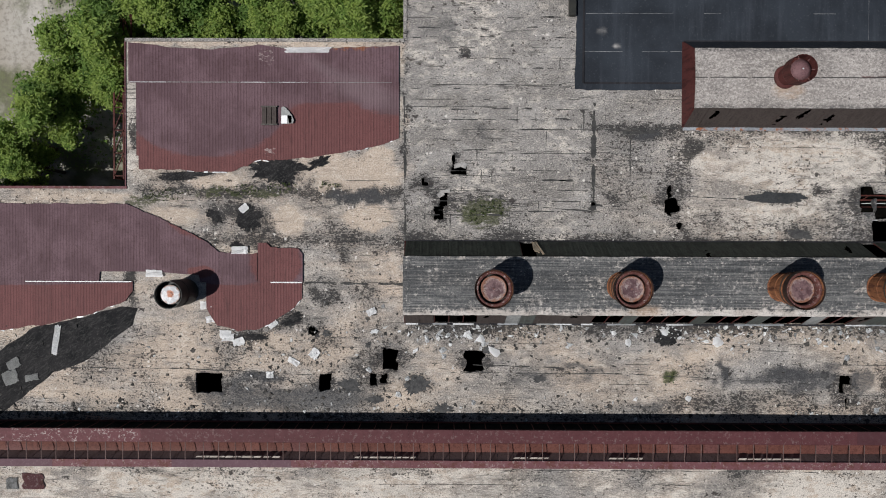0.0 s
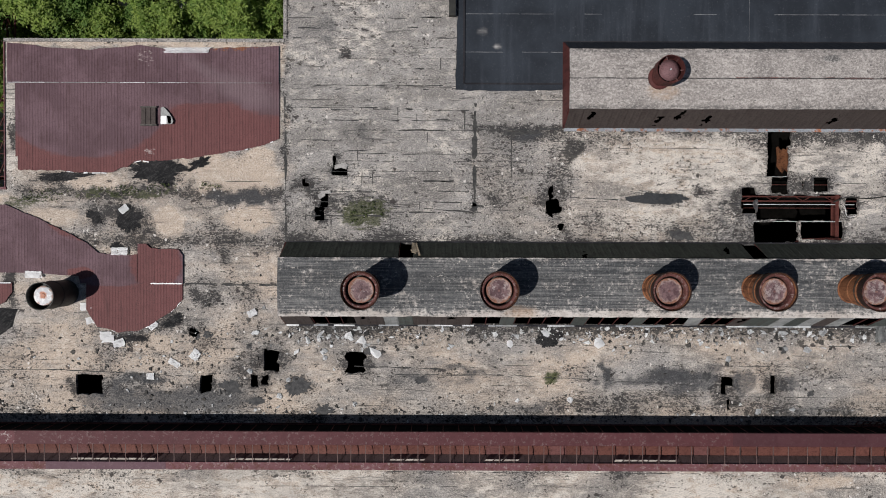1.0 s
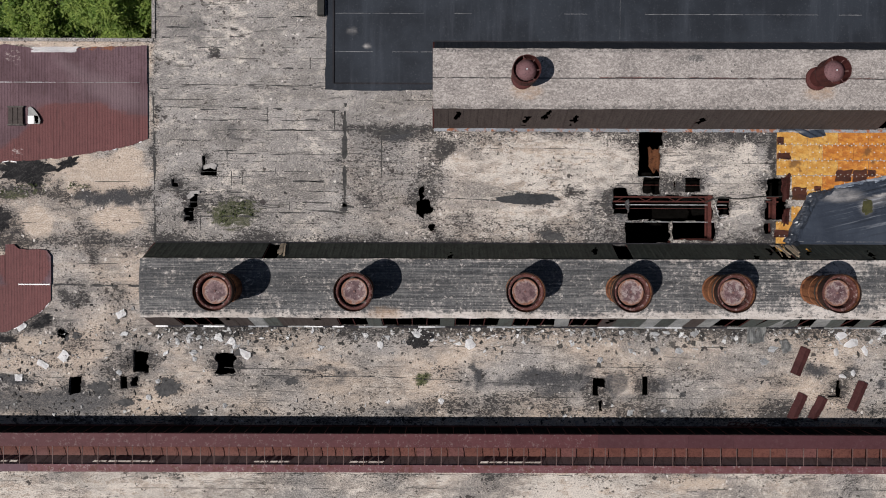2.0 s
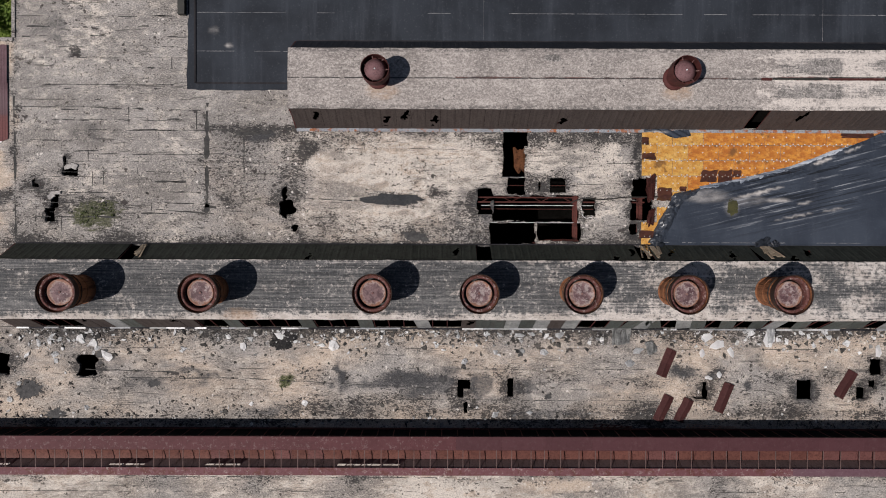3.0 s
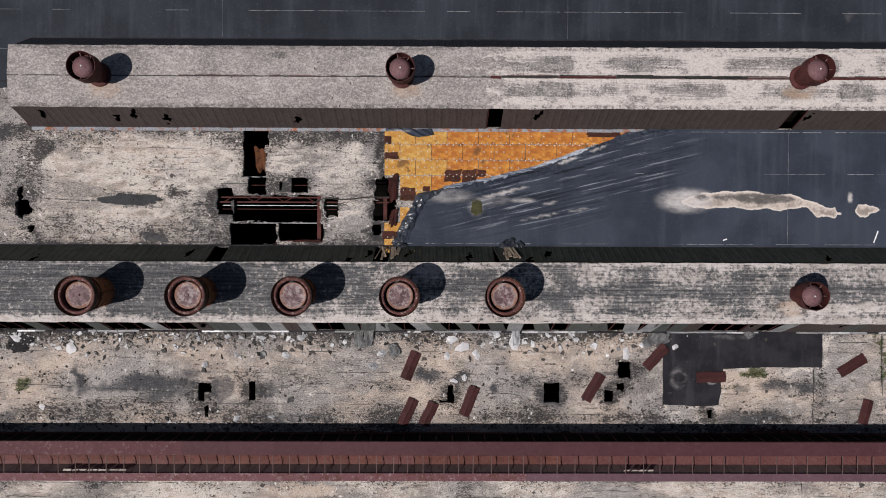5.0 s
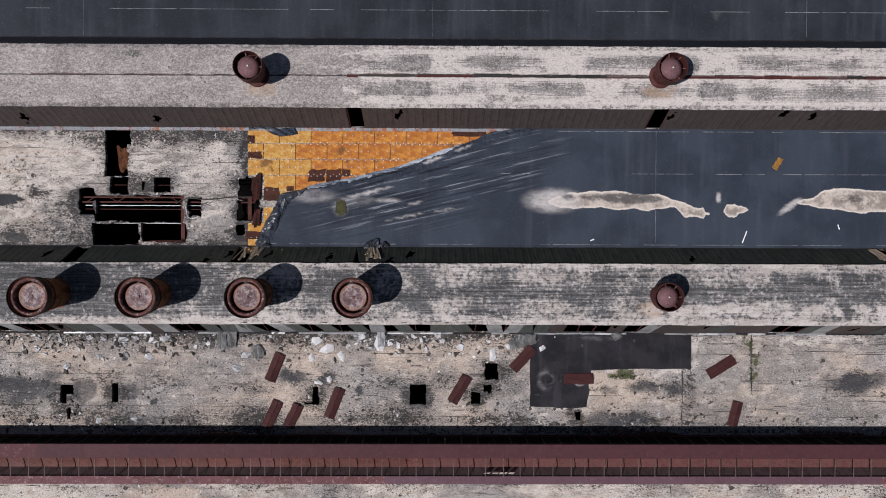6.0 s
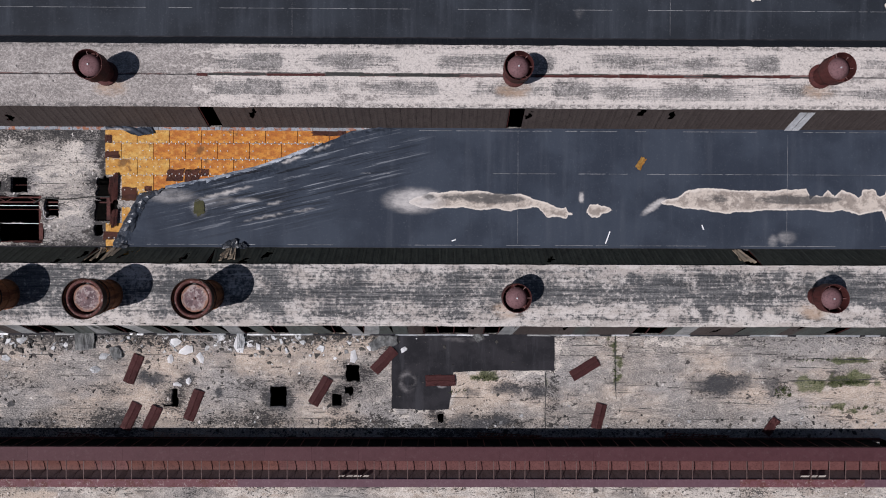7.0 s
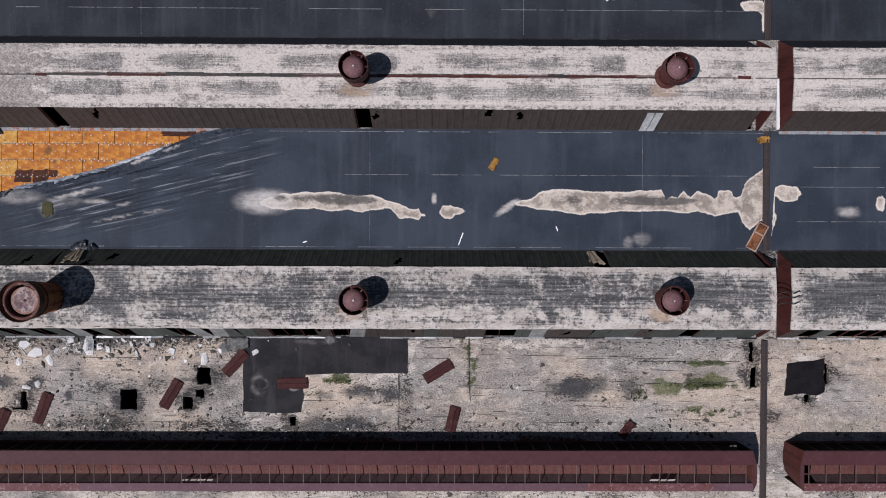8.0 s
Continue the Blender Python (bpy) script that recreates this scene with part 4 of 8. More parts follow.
for x, y, rx, ry, s, turn in (
    (-10.40, 3.09, 5, 0.4, 0.8, 0), (-11.65, 1.43, 0.8, 0.9, 1, 0), (-13.79, 1.60, 0.9, 0.7, 0.85, 0), (-11.34, 0.05, 1, 0.4, 0.9, 0), (-10.09, 0.99, 0.5, 0.8, 0.7, 0),
    (-8.88, -4.71, 1, 0.5, 0.95, 0), (-11.34, -5.80, 1.3, 0.4, 0.95, 0), (-5.95, -0.07, 0.6, 1.5, 0.8, 0), (-7.33, -3.32, 0.6, 0.6, 0.85, 0), (-6.40, -3.18, 0.3, 0.5, 0.9, 0),
    (-4.39, -3.00, 0.5, 0.4, 0.8, 0), (-5.16, 2.76, 3.2, 0.4, 1, 0), (-7.78, -5.50, 0.5, 0.4, 0.9, 0),
):
    blot(soot, px, py, x, y, rx, ry, s, turn)
blot(soot, px, py, -18.92, -2.71, 0.6, 1.5, 1.0)
blot(sand, px, py, -11.0, 12.05, 8.5, 0.35, 1.0)
blot(lime, px, py, -18.85, 8.0, 0.35, 4.5, 0.9)
blot(soot, px, py, -18.75, 6.4, 0.2, 1.5, 0.9)
clean = np.zeros(len(px))
for x, y, rx, ry in ((-5.3, 4.3, 3.0, 0.85), (-13.6, 3.7, 1.5, 0.35), (-9.2, 1.3, 1.0, 1.0), (-4.4, 1.4, 1.6, 0.8), (-16.4, 1.6, 2.0, 0.4), (-3.6, 5.2, 1.0, 0.5)):
    blot(clean, px, py, x, y, rx, ry, 1.0)
    blot(sand, px, py, x, y, rx, ry, 1.15)
soot *= 1 - 0.85 * clean
# the smooth dark pool mark
blot(soot, px, py, 20.45, 2.75, 2.1, 0.55, 0.75, -4, 2.5)
# pale and sandy pools
for x, y, rx, ry, s in (
    (-5.33, 3.79, 2.7, 1, 1.2), (-13.79, 3.63, 1.2, 0.35, 1.2), (-9.33, 1.30, 0.8, 0.9, 1.2), (-16.42, 1.59, 1.7, 0.4, 1.2), (-4.57, 1.32, 1.5, 0.9, 0.9), (-15.36, -5.67, 1.8, 0.6, 1), (-10.10, -6.10, 2, 0.6, 1),
):
    blot(sand, px, py, x, y, rx, ry, s)
for x, y, rx, ry, s in (
    (-5.47, 4.38, 3.4, 1.2, 0.85), (-13.06, 3.67, 2.0, 0.4, 0.8), (-21.71, 2.60, 4.0, 0.4, 0.9), (-4.43, 1.28, 1.8, 1.2, 0.6), (-15.83, 1.42, 2.5, 0.5, 0.8),
    (-16.55, -7.41, 4.5, 1.6, 0.7), (-11.34, -7.39, 2.5, 0.7, 0.8), (-22.81, -9.18, 4.0, 0.8, 0.7), (-14.83, -15.07, 7.0, 0.5, 0.8), (18.57, 5.20, 4.2, 1.3, 0.6),
    (21.97, 5.55, 3.0, 0.8, 0.75), (30.12, -14.49, 3.0, 0.5, 0.9), (56.66, -8.30, 3.0, 1.2, 0.8), (45.39, -6.66, 3.5, 1.0, 0.75),
):
    blot(sand, px, py, x, y, rx, ry, s)
# weeds and green joints
for x, y, rx, ry, s in (
    (2.80, 1.82, 1.7, 1.0, 0.70), (-12.37, 2.98, 5.0, 0.35, 0.52), (14.07, -8.19, 0.6, 0.5, 0.75), (78.36, -7.71, 1.6, 0.35, 0.75), (79.50, -6.46, 2.6, 0.10, 0.75),
    (79.53, -9.26, 2.2, 0.10, 0.7), (65.05, -6.42, 0.18, 1.8, 0.6), (57.49, -7.36, 0.6, 0.5, 0.65), (-18.25, 2.44, 2.0, 0.5, 0.5), (12.60, 2.54, 0.6, 0.5, 0.4),
):
    blot(moss, px, py, x, y, rx, ry, s)
# pale torn margins round the felt patch, and a dirtier south-west corner
for x, y, rx, ry in ((58.6, -7.25, 3.0, 0.16), (61.65, -6.1, 0.18, 1.1), (55.5, -8.3, 0.16, 1.2), (53.6, -9.55, 1.8, 0.14), (68.0, -5.35, 7.0, 0.22), (84.6, -6.15, 1.3, 0.14), (84.7, -8.45, 1.3, 0.14)):
    blot(lime, px, py, x, y, rx, ry, 1.0)
corner = (px < -2.0) & (py < -5.0) & (py > -11.2)
soot[corner] = np.maximum(soot, 0.34 + 0.50 * patchy)[corner]
set_stain(slab_me, (sand, soot, lime, moss))
# smooth dark water stains and smoke: x, y, half width, half depth, strength
smear, green = np.zeros(len(px)), np.zeros(len(px))
for x, y, rx, ry, s in (
    (17.2, -8.3, 0.5, 0.42, 1), (17.45, -7.8, 0.16, 0.6, 1), (21.5, -8.1, 2.3, 0.5, 0.85), (19.2, -8.3, 1.3, 0.28, 0.75), (6.5, -8.3, 2.6, 0.22, 0.6), (13.0, -10.0, 2.4, 0.3, 0.6), (30.5, -10.2, 2.6, 0.3, 0.6), (32.8, -8.4, 1.4, 0.22, 0.5), (9.0, -7.7, 1.7, 0.22, 0.75), (8.5, -8.4, 0.9, 0.2, 0.6), (25.7, -8.55, 0.7, 0.65, 1.3), (23.2, -8.4, 0.9, 0.3, 1.1), (22.0, -8.9, 0.8, 0.3, 0.9), (24.0, -7.6, 0.9, 0.25, 0.8),
    (23.4, -8.6, 0.7, 0.45, 0.7), (28.4, -8.5, 0.5, 0.55, 1.0), (38.0, -7.6, 1.0, 0.4, 0.85), (39.9, -7.7, 0.5, 0.3, 0.65), (71.2, -8.0, 1.5, 0.55, 0.95), (72.5, -7.6, 0.6, 0.4, 0.75),
):
    blot(smear, px, py, x, y, rx, ry, s, 0, 1.6)
for x, y, rx, ry, s in (
    (74.3, -8.0, 0.5, 0.6, 0.65), (58.8, -8.2, 1.2, 0.35, 0.75), (60.4, -8.2, 0.6, 0.5, 0.65), (56.4, -8.3, 0.5, 0.3, 0.65), (57.0, -10.2, 2.3, 0.4, 0.75), (-9.5, -9.7, 5.6, 0.75, 0.75), (-10.9, -8.35, 1.6, 0.3, 0.75),
    (-12.6, -8.8, 0.3, 0.8, 0.65), (26.2, 2.5, 0.8, 1.2, 0.55), (24.3, 1.9, 0.3, 0.9, 0.55), (-4.8, 2.65, 2.3, 0.38, 0.9), (3.5, -7.2, 1.0, 0.4, 0.5), (0.0, 13.0, 1.2, 1.0, 0.45), (2.3, 6.6, 0.9, 0.8, 0.42), (45.4, -8.7, 0.95, 0.8, 0.55), (12.6, 6.55, 1.6, 0.22, 0.8),
):
    blot(smear, px, py, x, y, rx, ry, s, 0, 1.6)
blot(smear, true_x, true_y, 41.94, -8.47, 0.30, 0.28, 1.0, 0, 3.0)
for x, y, rx, ry, s in ((78.2, -7.75, 2.6, 0.16, 1), (79.2, -7.5, 1.0, 0.35, 1), (79.2, -6.42, 2.6, 0.09, 0.9), (79.0, -9.20, 2.4, 0.10, 0.9), (76.3, -8.0, 0.6, 0.3, 0.8), (65.1, -6.5, 0.14, 2.0, 0.7), (61.0, -7.4, 0.12, 1.2, 0.6), (57.4, -7.45, 0.9, 0.25, 0.9), (2.5, 1.5, 1.0, 0.5, 0.42), (14.07, -8.19, 0.5, 0.45, 0.9)):
    blot(green, px, py, x, y, rx, ry, s, 0, 1.5)
set_stain(slab_me, (smear, green, np.zeros(len(px)), np.zeros(len(px))), "damp")
roof_slab = new("roof_slab", slab_me)
tagged(roof_slab, "weathered concrete roof deck with soot, sand and torn holes", "roof", kind="structure")

# outer walls and the dark hall below
def wall(name, x0, x1, y0, y1, top=Z - 0.22):
    bm = box(bmesh.new(), x0, x1, y0, y1, 0, top)
    return tagged(new(name, mesh_of(name, bm, WALL_BRICK)), "sooty brick outer wall of the works", "wall", kind="structure")


wall("wall_south", X0, X1, Y0, Y0 + 0.4)
wall("wall_east", X1 - 0.4, X1, Y0 + 0.4, 23.6)
wall("wall_north_east", -2.2, X1, 23.6, 24.0)
wall("wall_step_east", -2.2, -1.8, 12.25, 23.6)
wall("wall_north", -19.15, -2.2, 11.85, 12.25)
wall("wall_step_west", -19.15, -18.75, 3.22, 11.85)
wall("wall_north_west", X0, -18.75, 2.82, 3.22)
wall("wall_west", X0, X0 + 0.4, Y0 + 0.4, 2.82)
# floor colour is near black so the hall's interior shade is painted in
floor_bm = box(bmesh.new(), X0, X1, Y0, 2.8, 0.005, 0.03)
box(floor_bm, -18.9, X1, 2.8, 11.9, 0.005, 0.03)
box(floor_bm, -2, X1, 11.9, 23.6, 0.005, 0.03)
tagged(new("floor", mesh_of("floor", floor_bm, DARK_FLOOR)), "floor of the disused hall, near black for the gloom inside", "floor", kind="structure")

# roof edge trims
for name, x0, x1, y0, y1 in (("trim_north", -19.2, -2.2, 12.1, 12.3), ("trim_west", -19.21, -19.15, 3.3, 12.1), ("trim_north_west", X0, -19.1, 3.15, 3.3), ("trim_step", -2.26, -2.06, 12.3, 24.0)):
    tagged(new(name, mesh_of(name, box(bmesh.new(), x0, x1, y0, y1, Z - 0.3, Z + 0.07), RED_FLAKED if "west" in name else CONCRETE)), "worn edge strip of the roof", "roof edge", kind="structure")


# ---- black roofing membrane ----
def membrane(name, outline, z, thick, label, paint, lift=None, grid=0.3, material=None):
    me = sheet_from_loops(name, outline, [], grid, z, thick, material or MEMBRANE)
    n = len(me.vertices)
    c = np.empty(n * 3)
    me.vertices.foreach_get("co", c)
    c = c.reshape(-1, 3)
    f = [np.zeros(n) for _ in range(4)]
    paint(c[:, 0], c[:, 1], f)
    if lift:
        c[:, 2] += lift(c[:, 0], c[:, 1])
        me.vertices.foreach_set("co", c.ravel())
    set_stain(me, f)
    return tagged(new(name, me), label, "roofing", kind="structure")


def paint_north(x, y, f):
    for a, b, rx, ry, s in ((9.78, 12.81, 0.2, 0.3, 0.5), (10.64, 11.96, 0.25, 0.15, 0.45), (62.80, 13.69, 0.3, 0.4, 0.2)):
        blot(f[2], x, y, a, b, rx, ry, s)
    blot(f[0], x, y, 81.66, 14.20, 1.2, 0.35, 0.8, 0, 3.0)
    blot(f[0], x, y, 81.93, 13.23, 0.22, 0.7, 0.7, 0, 3.0)
    blot(f[0], x, y, 72.98, 14.51, 0.35, 0.25, 0.9, 0, 3.0)


def ragged_line(points, seed, step=0.5, amp=0.05):
    """A bent line through the points, made uneven."""
    out = []
    for (xa, ya), (xb, yb) in zip(points, points[1:]):
        n = max(1, int(math.hypot(xb - xa, yb - ya) / step))
        for i in range(n):
            k = i / n
            x, y = xa + (xb - xa) * k, ya + (yb - ya) * k
            out.append((x + amp * wave1(x + 1.7 * y, seed), y + amp * wave1(y - 1.3 * x, seed + 9)))
    return out


north_line = ragged_line([(8.22, 24.0), (8.25, 14.0), (8.15, 9.25), (11.5, 9.2), (14.75, 9.3), (14.8, 12.0)], 3, 0.4, 0.06)
membrane("roof_membrane_north", north_line + [(15.0, 12.22), (82.0, 12.22), (82.0, 24.0)], Z + 0.03, 0.028, "smooth black rubber roofing sheet with pale seams", paint_north, material=MEMBRANE_NORTH)
membrane("roof_membrane_north_east", [(82.42, 12.22), (96.5, 12.22), (96.5, 24.0), (82.42, 24.0)], Z + 0.03, 0.028, "smooth black rubber roofing sheet", lambda x, y, f: None, material=MEMBRANE_NORTH)

TEAR = [(36.05, 0.06), (36.55, 1.15), (37.07, 2.23), (37.57, 3.00), (38.92, 3.43), (41.6, 3.95), (44.33, 4.63), (46.3, 5.35), (48.05, 6.12), (49.7, 6.75), (51.6, 6.98)]


def paint_middle(x, y, f):
    # silt left by dried pools: pale outlines round darker middles, each as a top and a bottom line along x
    for top, low in (
        (((53.0, 2.75), (53.5, 2.98), (54.2, 3.22), (56.9, 3.39), (58.2, 3.15), (59.5, 3.22), (60.4, 2.86), (61.2, 2.62), (61.9, 2.35), (62.15, 2.5), (62.2, 2.1)),
         ((53.0, 2.65), (53.7, 2.36), (54.5, 2.30), (56.0, 2.38), (57.1, 2.25), (58.0, 2.36), (58.8, 2.18), (59.9, 2.38), (60.5, 2.45), (61.0, 1.82), (61.6, 1.9), (62.1, 1.77), (62.2, 2.0))),
        (((63.3, 2.25), (63.45, 2.6), (64.0, 2.66), (64.15, 2.45), (64.35, 2.5), (64.65, 2.45), (64.75, 2.3)), ((63.3, 2.1), (63.6, 1.82), (64.0, 1.78), (64.2, 2.05), (64.5, 2.08), (64.75, 2.2))),
        (((67.6, 2.78), (68.5, 2.98), (69.2, 3.45), (70.8, 3.6), (72.0, 3.42), (73.6, 3.42), (76.1, 3.52), (76.25, 3.2), (76.35, 2.9), (76.6, 3.15), (77.05, 3.12), (77.4, 3.45), (77.75, 3.08), (78.2, 3.52), (78.8, 3.3), (79.25, 2.98), (79.45, 3.52), (80.1, 3.55), (80.35, 3.1), (80.7, 3.2), (81.0, 4.05), (81.98, 4.75)),
         ((67.6, 2.72), (68.8, 2.45), (70.2, 2.3), (71.3, 2.1), (73.5, 2.28), (76.3, 2.34), (77.3, 2.22), (78.2, 2.32), (79.2, 2.05), (80.0, 2.2), (80.6, 2.25), (80.9, 1.55), (81.25, 1.25), (81.98, 1.85))),
    ):
        hi = np.interp(x, *zip(*top))
        lo = np.interp(x, *zip(*low))
        d = np.minimum(np.minimum(hi - y, y - lo), np.minimum(x - top[0][0], top[-1][0] + 0.3 - x))
        np.maximum(f[0], np.clip(0.5 + d / 0.36, 0, 1) * (d > -0.25), out=f[0])
    f[0] += 0.10 * np.array([noise.noise((u * 1.1, v * 1.4, 2.0)) for u, v in zip(x, y)])
    for a, b, rx, ry, s in ((54.2, 2.98, 0.5, 0.22, 0.55), (55.6, 2.98, 0.9, 0.18, 0.75), (57.7, 2.92, 1.6, 0.30, 1.0), (70.9, 2.95, 0.8, 0.26, 0.55), (75.6, 2.92, 2.5, 0.25, 1.0), (59.2, 2.9, 0.5, 0.2, 0.8)):
        blot(f[1], x, y, a, b, rx, ry, s)
    # scuffs and dust
    for a, b, rx, ry, s, turn in (
        (39.2, 3.0, 1.5, 0.45, 0.34, 0), (41.9, 2.7, 1.2, 0.35, 0.24, 5), (40.85, 2.35, 0.5, 0.6, 0.30, 0), (43.6, 2.75, 0.8, 0.14, 0.45, 0), (45.2, 2.6, 0.5, 0.10, 0.42, 10), (46.9, 2.2, 0.7, 0.08, 0.42, 10), (46.2, 5.1, 0.7, 0.10, 0.6, 20), (48.0, 5.8, 0.6, 0.08, 0.55, 22),
        (53.3, 2.78, 1.7, 0.70, 0.56, 0), (67.2, 2.5, 0.8, 0.2, 0.65, 35), (75.0, 0.7, 0.6, 0.4, 0.32, 0), (74.2, 0.5, 0.3, 0.4, 0.35, 0), (63.0, 3.0, 0.15, 0.3, 0.7, 0),
        (42.4, 3.2, 1.6, 0.10, 0.6, 14), (44.6, 1.8, 1.2, 0.08, 0.5, 12), (84.8, 3.0, 0.6, 0.15, 0.6, 60),
    ):
        blot(f[2], x, y, a, b, rx, ry, s, turn)
    # where the wrinkles' painted glints and creases show
    blot(f[3], x, y, 45.0, 3.6, 5.5, 2.2, 1.0, 14, 1.2)
    blot(f[3], x, y, 50.0, 5.0, 3.5, 1.6, 0.8, 14, 1.2)


def lift_middle(x, y):
    """The loose sheet is bunched up along its torn edge and wrinkled beside it."""
    t = np.array(TEAR)
    d = np.full(x.shape, 99.0)
    for (xa, ya), (xb, yb) in zip(t, t[1:]):
        k = np.clip(((x - xa) * (xb - xa) + (y - ya) * (yb - ya)) / ((xb - xa) ** 2 + (yb - ya) ** 2), 0, 1)
        d = np.minimum(d, np.hypot(x - xa - k * (xb - xa), y - ya - k * (yb - ya)))
    fold = np.array([noise.noise(((u * 0.30 + v * 0.1) * 1.0, (v - 0.24 * u) * 2.6, 7.0)) for u, v in zip(x, y)])
    near = np.exp(-((d / 2.2) ** 2))
    roll = np.where((d > 0.04) & (d < 0.5), np.sin(np.clip((d - 0.04) / 0.46, 0, 1) * math.pi), 0)
    crumple = np.array([noise.noise((u * 3.1, v * 3.1, 1.0)) for u, v in zip(x, y)]) * np.exp(-((d / 0.45) ** 2))
    return 0.05 + 0.09 * near * np.abs(fold) * 1.6 + 0.16 * roll * (0.7 + 0.6 * fold) + 0.10 * np.abs(crumple)


tear_line = ragged_line(TEAR, 12, 0.16, 0.06)
membrane("roof_membrane_middle", tear_line + [(51.6, 6.98), (81.98, 6.98), (81.98, 0.06)], Z + 0.035, 0.03, "blue-black rubber roofing sheet, torn back and wrinkled at one end", paint_middle, lift_middle, 0.14)
membrane("roof_membrane_middle_east", [(82.42, 0.06), (96.5, 0.06), (96.5, 6.98), (82.42, 6.98)], Z + 0.03, 0.028, "blue-black rubber roofing sheet with dried silt",
         lambda x, y, f: (blot(f[0], x, y, 83.4, 3.4, 0.85, 0.48, 0.95, -8, 2.2), blot(f[0], x, y, 82.5, 1.95, 0.25, 0.7, 0.9, 0, 2.0), blot(f[0], x, y, 88.9, 2.8, 0.4, 0.5, 0.8), blot(f[2], x, y, 87.0, 2.3, 0.7, 0.3, 0.5)))
membrane("roof_membrane_scrap", ragged_line([(35.5, 6.95), (38.1, 6.95), (38.3, 6.6), (37.4, 6.45), (36.6, 6.72), (35.5, 6.8), (35.5, 6.95)], 31, 0.15, 0.06), Z + 0.10, 0.03,
         "crumpled torn strip of black roofing sheet", lambda x, y, f: blot(f[2], x, y, 36.3, 6.8, 0.7, 0.1, 0.5), lambda x, y: 0.12 * np.abs(np.sin(x * 5 + y * 9)), 0.1)

def torn_fold(name, points, west, east, high, label, seed):
    """The bunched edge of the torn sheet: a creased ridge along a line."""
    line = ragged_line(points, seed, 0.10, 0.05 if west > 0.2 else 0.015)
    bm = bmesh.new()
    rows = []
    for i, (x, y) in enumerate(line):
        xa, ya = line[max(0, i - 4)]
        xb, yb = line[min(len(line) - 1, i + 4)]
        d = math.hypot(xb - xa, yb - ya) or 1.0
        nx, ny = (yb - ya) / d, -(xb - xa) / d
        row = []
        for k in range(11):
            u = (-west + (west + east) * k / 10) * min(1.0, (len(line) - i) / 14)
            h = math.sin(math.pi * k / 10) ** 0.7 * high * (0.45 + 0.9 * abs(noise.noise((x * 1.1, y * 1.1, u * 2 + seed))))
            h += (0.10 if west > 0.2 else 0.04) * abs(noise.noise((x * 4 + u * 5, y * 4, seed))) * (0 < k < 10)
            w = (0.10 if west > 0.2 else 0.03) * noise.noise((x * 2.3, y * 2.3, k * 0.7 + seed))
            row.append(bm.verts.new((x + nx * (u + w), y + ny * (u + w), Z + 0.055 + h)))
        rows.append(row)
    for a, b in zip(rows, rows[1:]):
        for k in range(10):
            bm.faces.new((a[k], a[k + 1], b[k + 1], b[k]))
    bmesh.ops.recalc_face_normals(bm, faces=bm.faces[:])
    bmesh.ops.solidify(bm, geom=bm.faces[:], thickness=0.012)
    tagged(new(name, mesh_of(name, bm, FOLD_PALE if west < 0.2 else FOLD)), label, "roofing", kind="structure")


torn_fold("torn_fold_end", TEAR[:5], 0.22, 0.55, 0.26, "crumpled bunched end of the torn black sheet", 5)
torn_fold("torn_fold_edge", TEAR[4:9], 0.16, 0.34, 0.12, "creased turned-back edge of the torn black sheet", 6)
membrane("green_puddle", ragged_loop(40.85, 2.33, 0.66, 0.88, 0.28, 4, 2.2), Z + 0.150, 0.004, "olive-green puddle stain on the black sheet", lambda x, y, f: None, None, 0.3, make_plain("olive_slime", (0.030, 0.031, 0.010), (0.062, 0.060, 0.018), 3.0))

def paint_patch(x, y, f):
    blot(f[2], x, y, 52.9, -7.75, 0.6, 0.7, 0.5, 0, 1.6)
    f[2] -= 0.7 * np.clip(1 - np.hypot(x - 53.0, y + 7.75) / 0.42, 0, 1)
    blot(f[2], x, y, 56.2, -5.3, 1.6, 0.2, 0.4)
    blot(f[2], x, y, 54.9, -7.95, 0.3, 0.2, 0.9)


# black felt patches on the south strip
patch_line = ragged_line([(52.0, -5.05), (61.5, -5.05), (61.5, -7.1), (58.0, -7.12), (55.6, -7.2), (55.35, -9.4), (53.6, -9.45), (51.98, -9.35), (52.0, -5.05)], 8, 0.4, 0.05)
membrane("roof_patch", patch_line, Z + 0.016, 0.014, "brownish-black felt patch laid on the concrete roof",
         paint_patch, None, 0.2, FELT)
membrane("roof_patch_east", ragged_line([(83.50, -6.45), (84.2, -6.35), (85.68, -6.22), (85.72, -8.15), (85.4, -8.32), (83.45, -8.33), (83.50, -6.45)], 9, 0.15, 0.10), Z + 0.05, 0.03, "square black felt sheet over a hole", lambda x, y, f: None, None, 0.3, LID_FELT)
tar_line = ragged_line([(-18.48, -4.13), (-18.79, -5.17), (-21.75, -7.44), (-23.67, -8.14), (-25.94, -9.89), (-26.99, -10.76), (-28.5, -10.6), (-30, -10.5), (-30, -8.5), (-26.96, -6.76), (-24.87, -5.36), (-21.74, -4.66), (-19.48, -4.03), (-18.48, -4.13)], 14, 0.3, 0.09)
membrane("roof_tar", tar_line, Z + 0.012, 0.01, "crazed strip of black tar felt", lambda x, y, f: None, None, 0.4, TAR_FELT)

membrane("pool_stain", ragged_loop(20.45, 2.75, 3.5, 0.72, 0.30, 21, 1.7), Z + 0.006, 0.004, "smooth dark film left by a dried pool", lambda x, y, f: None, None, 0.3, make_plain("dried_pool_film", (0.020, 0.022, 0.025), (0.042, 0.044, 0.047), 1.2))

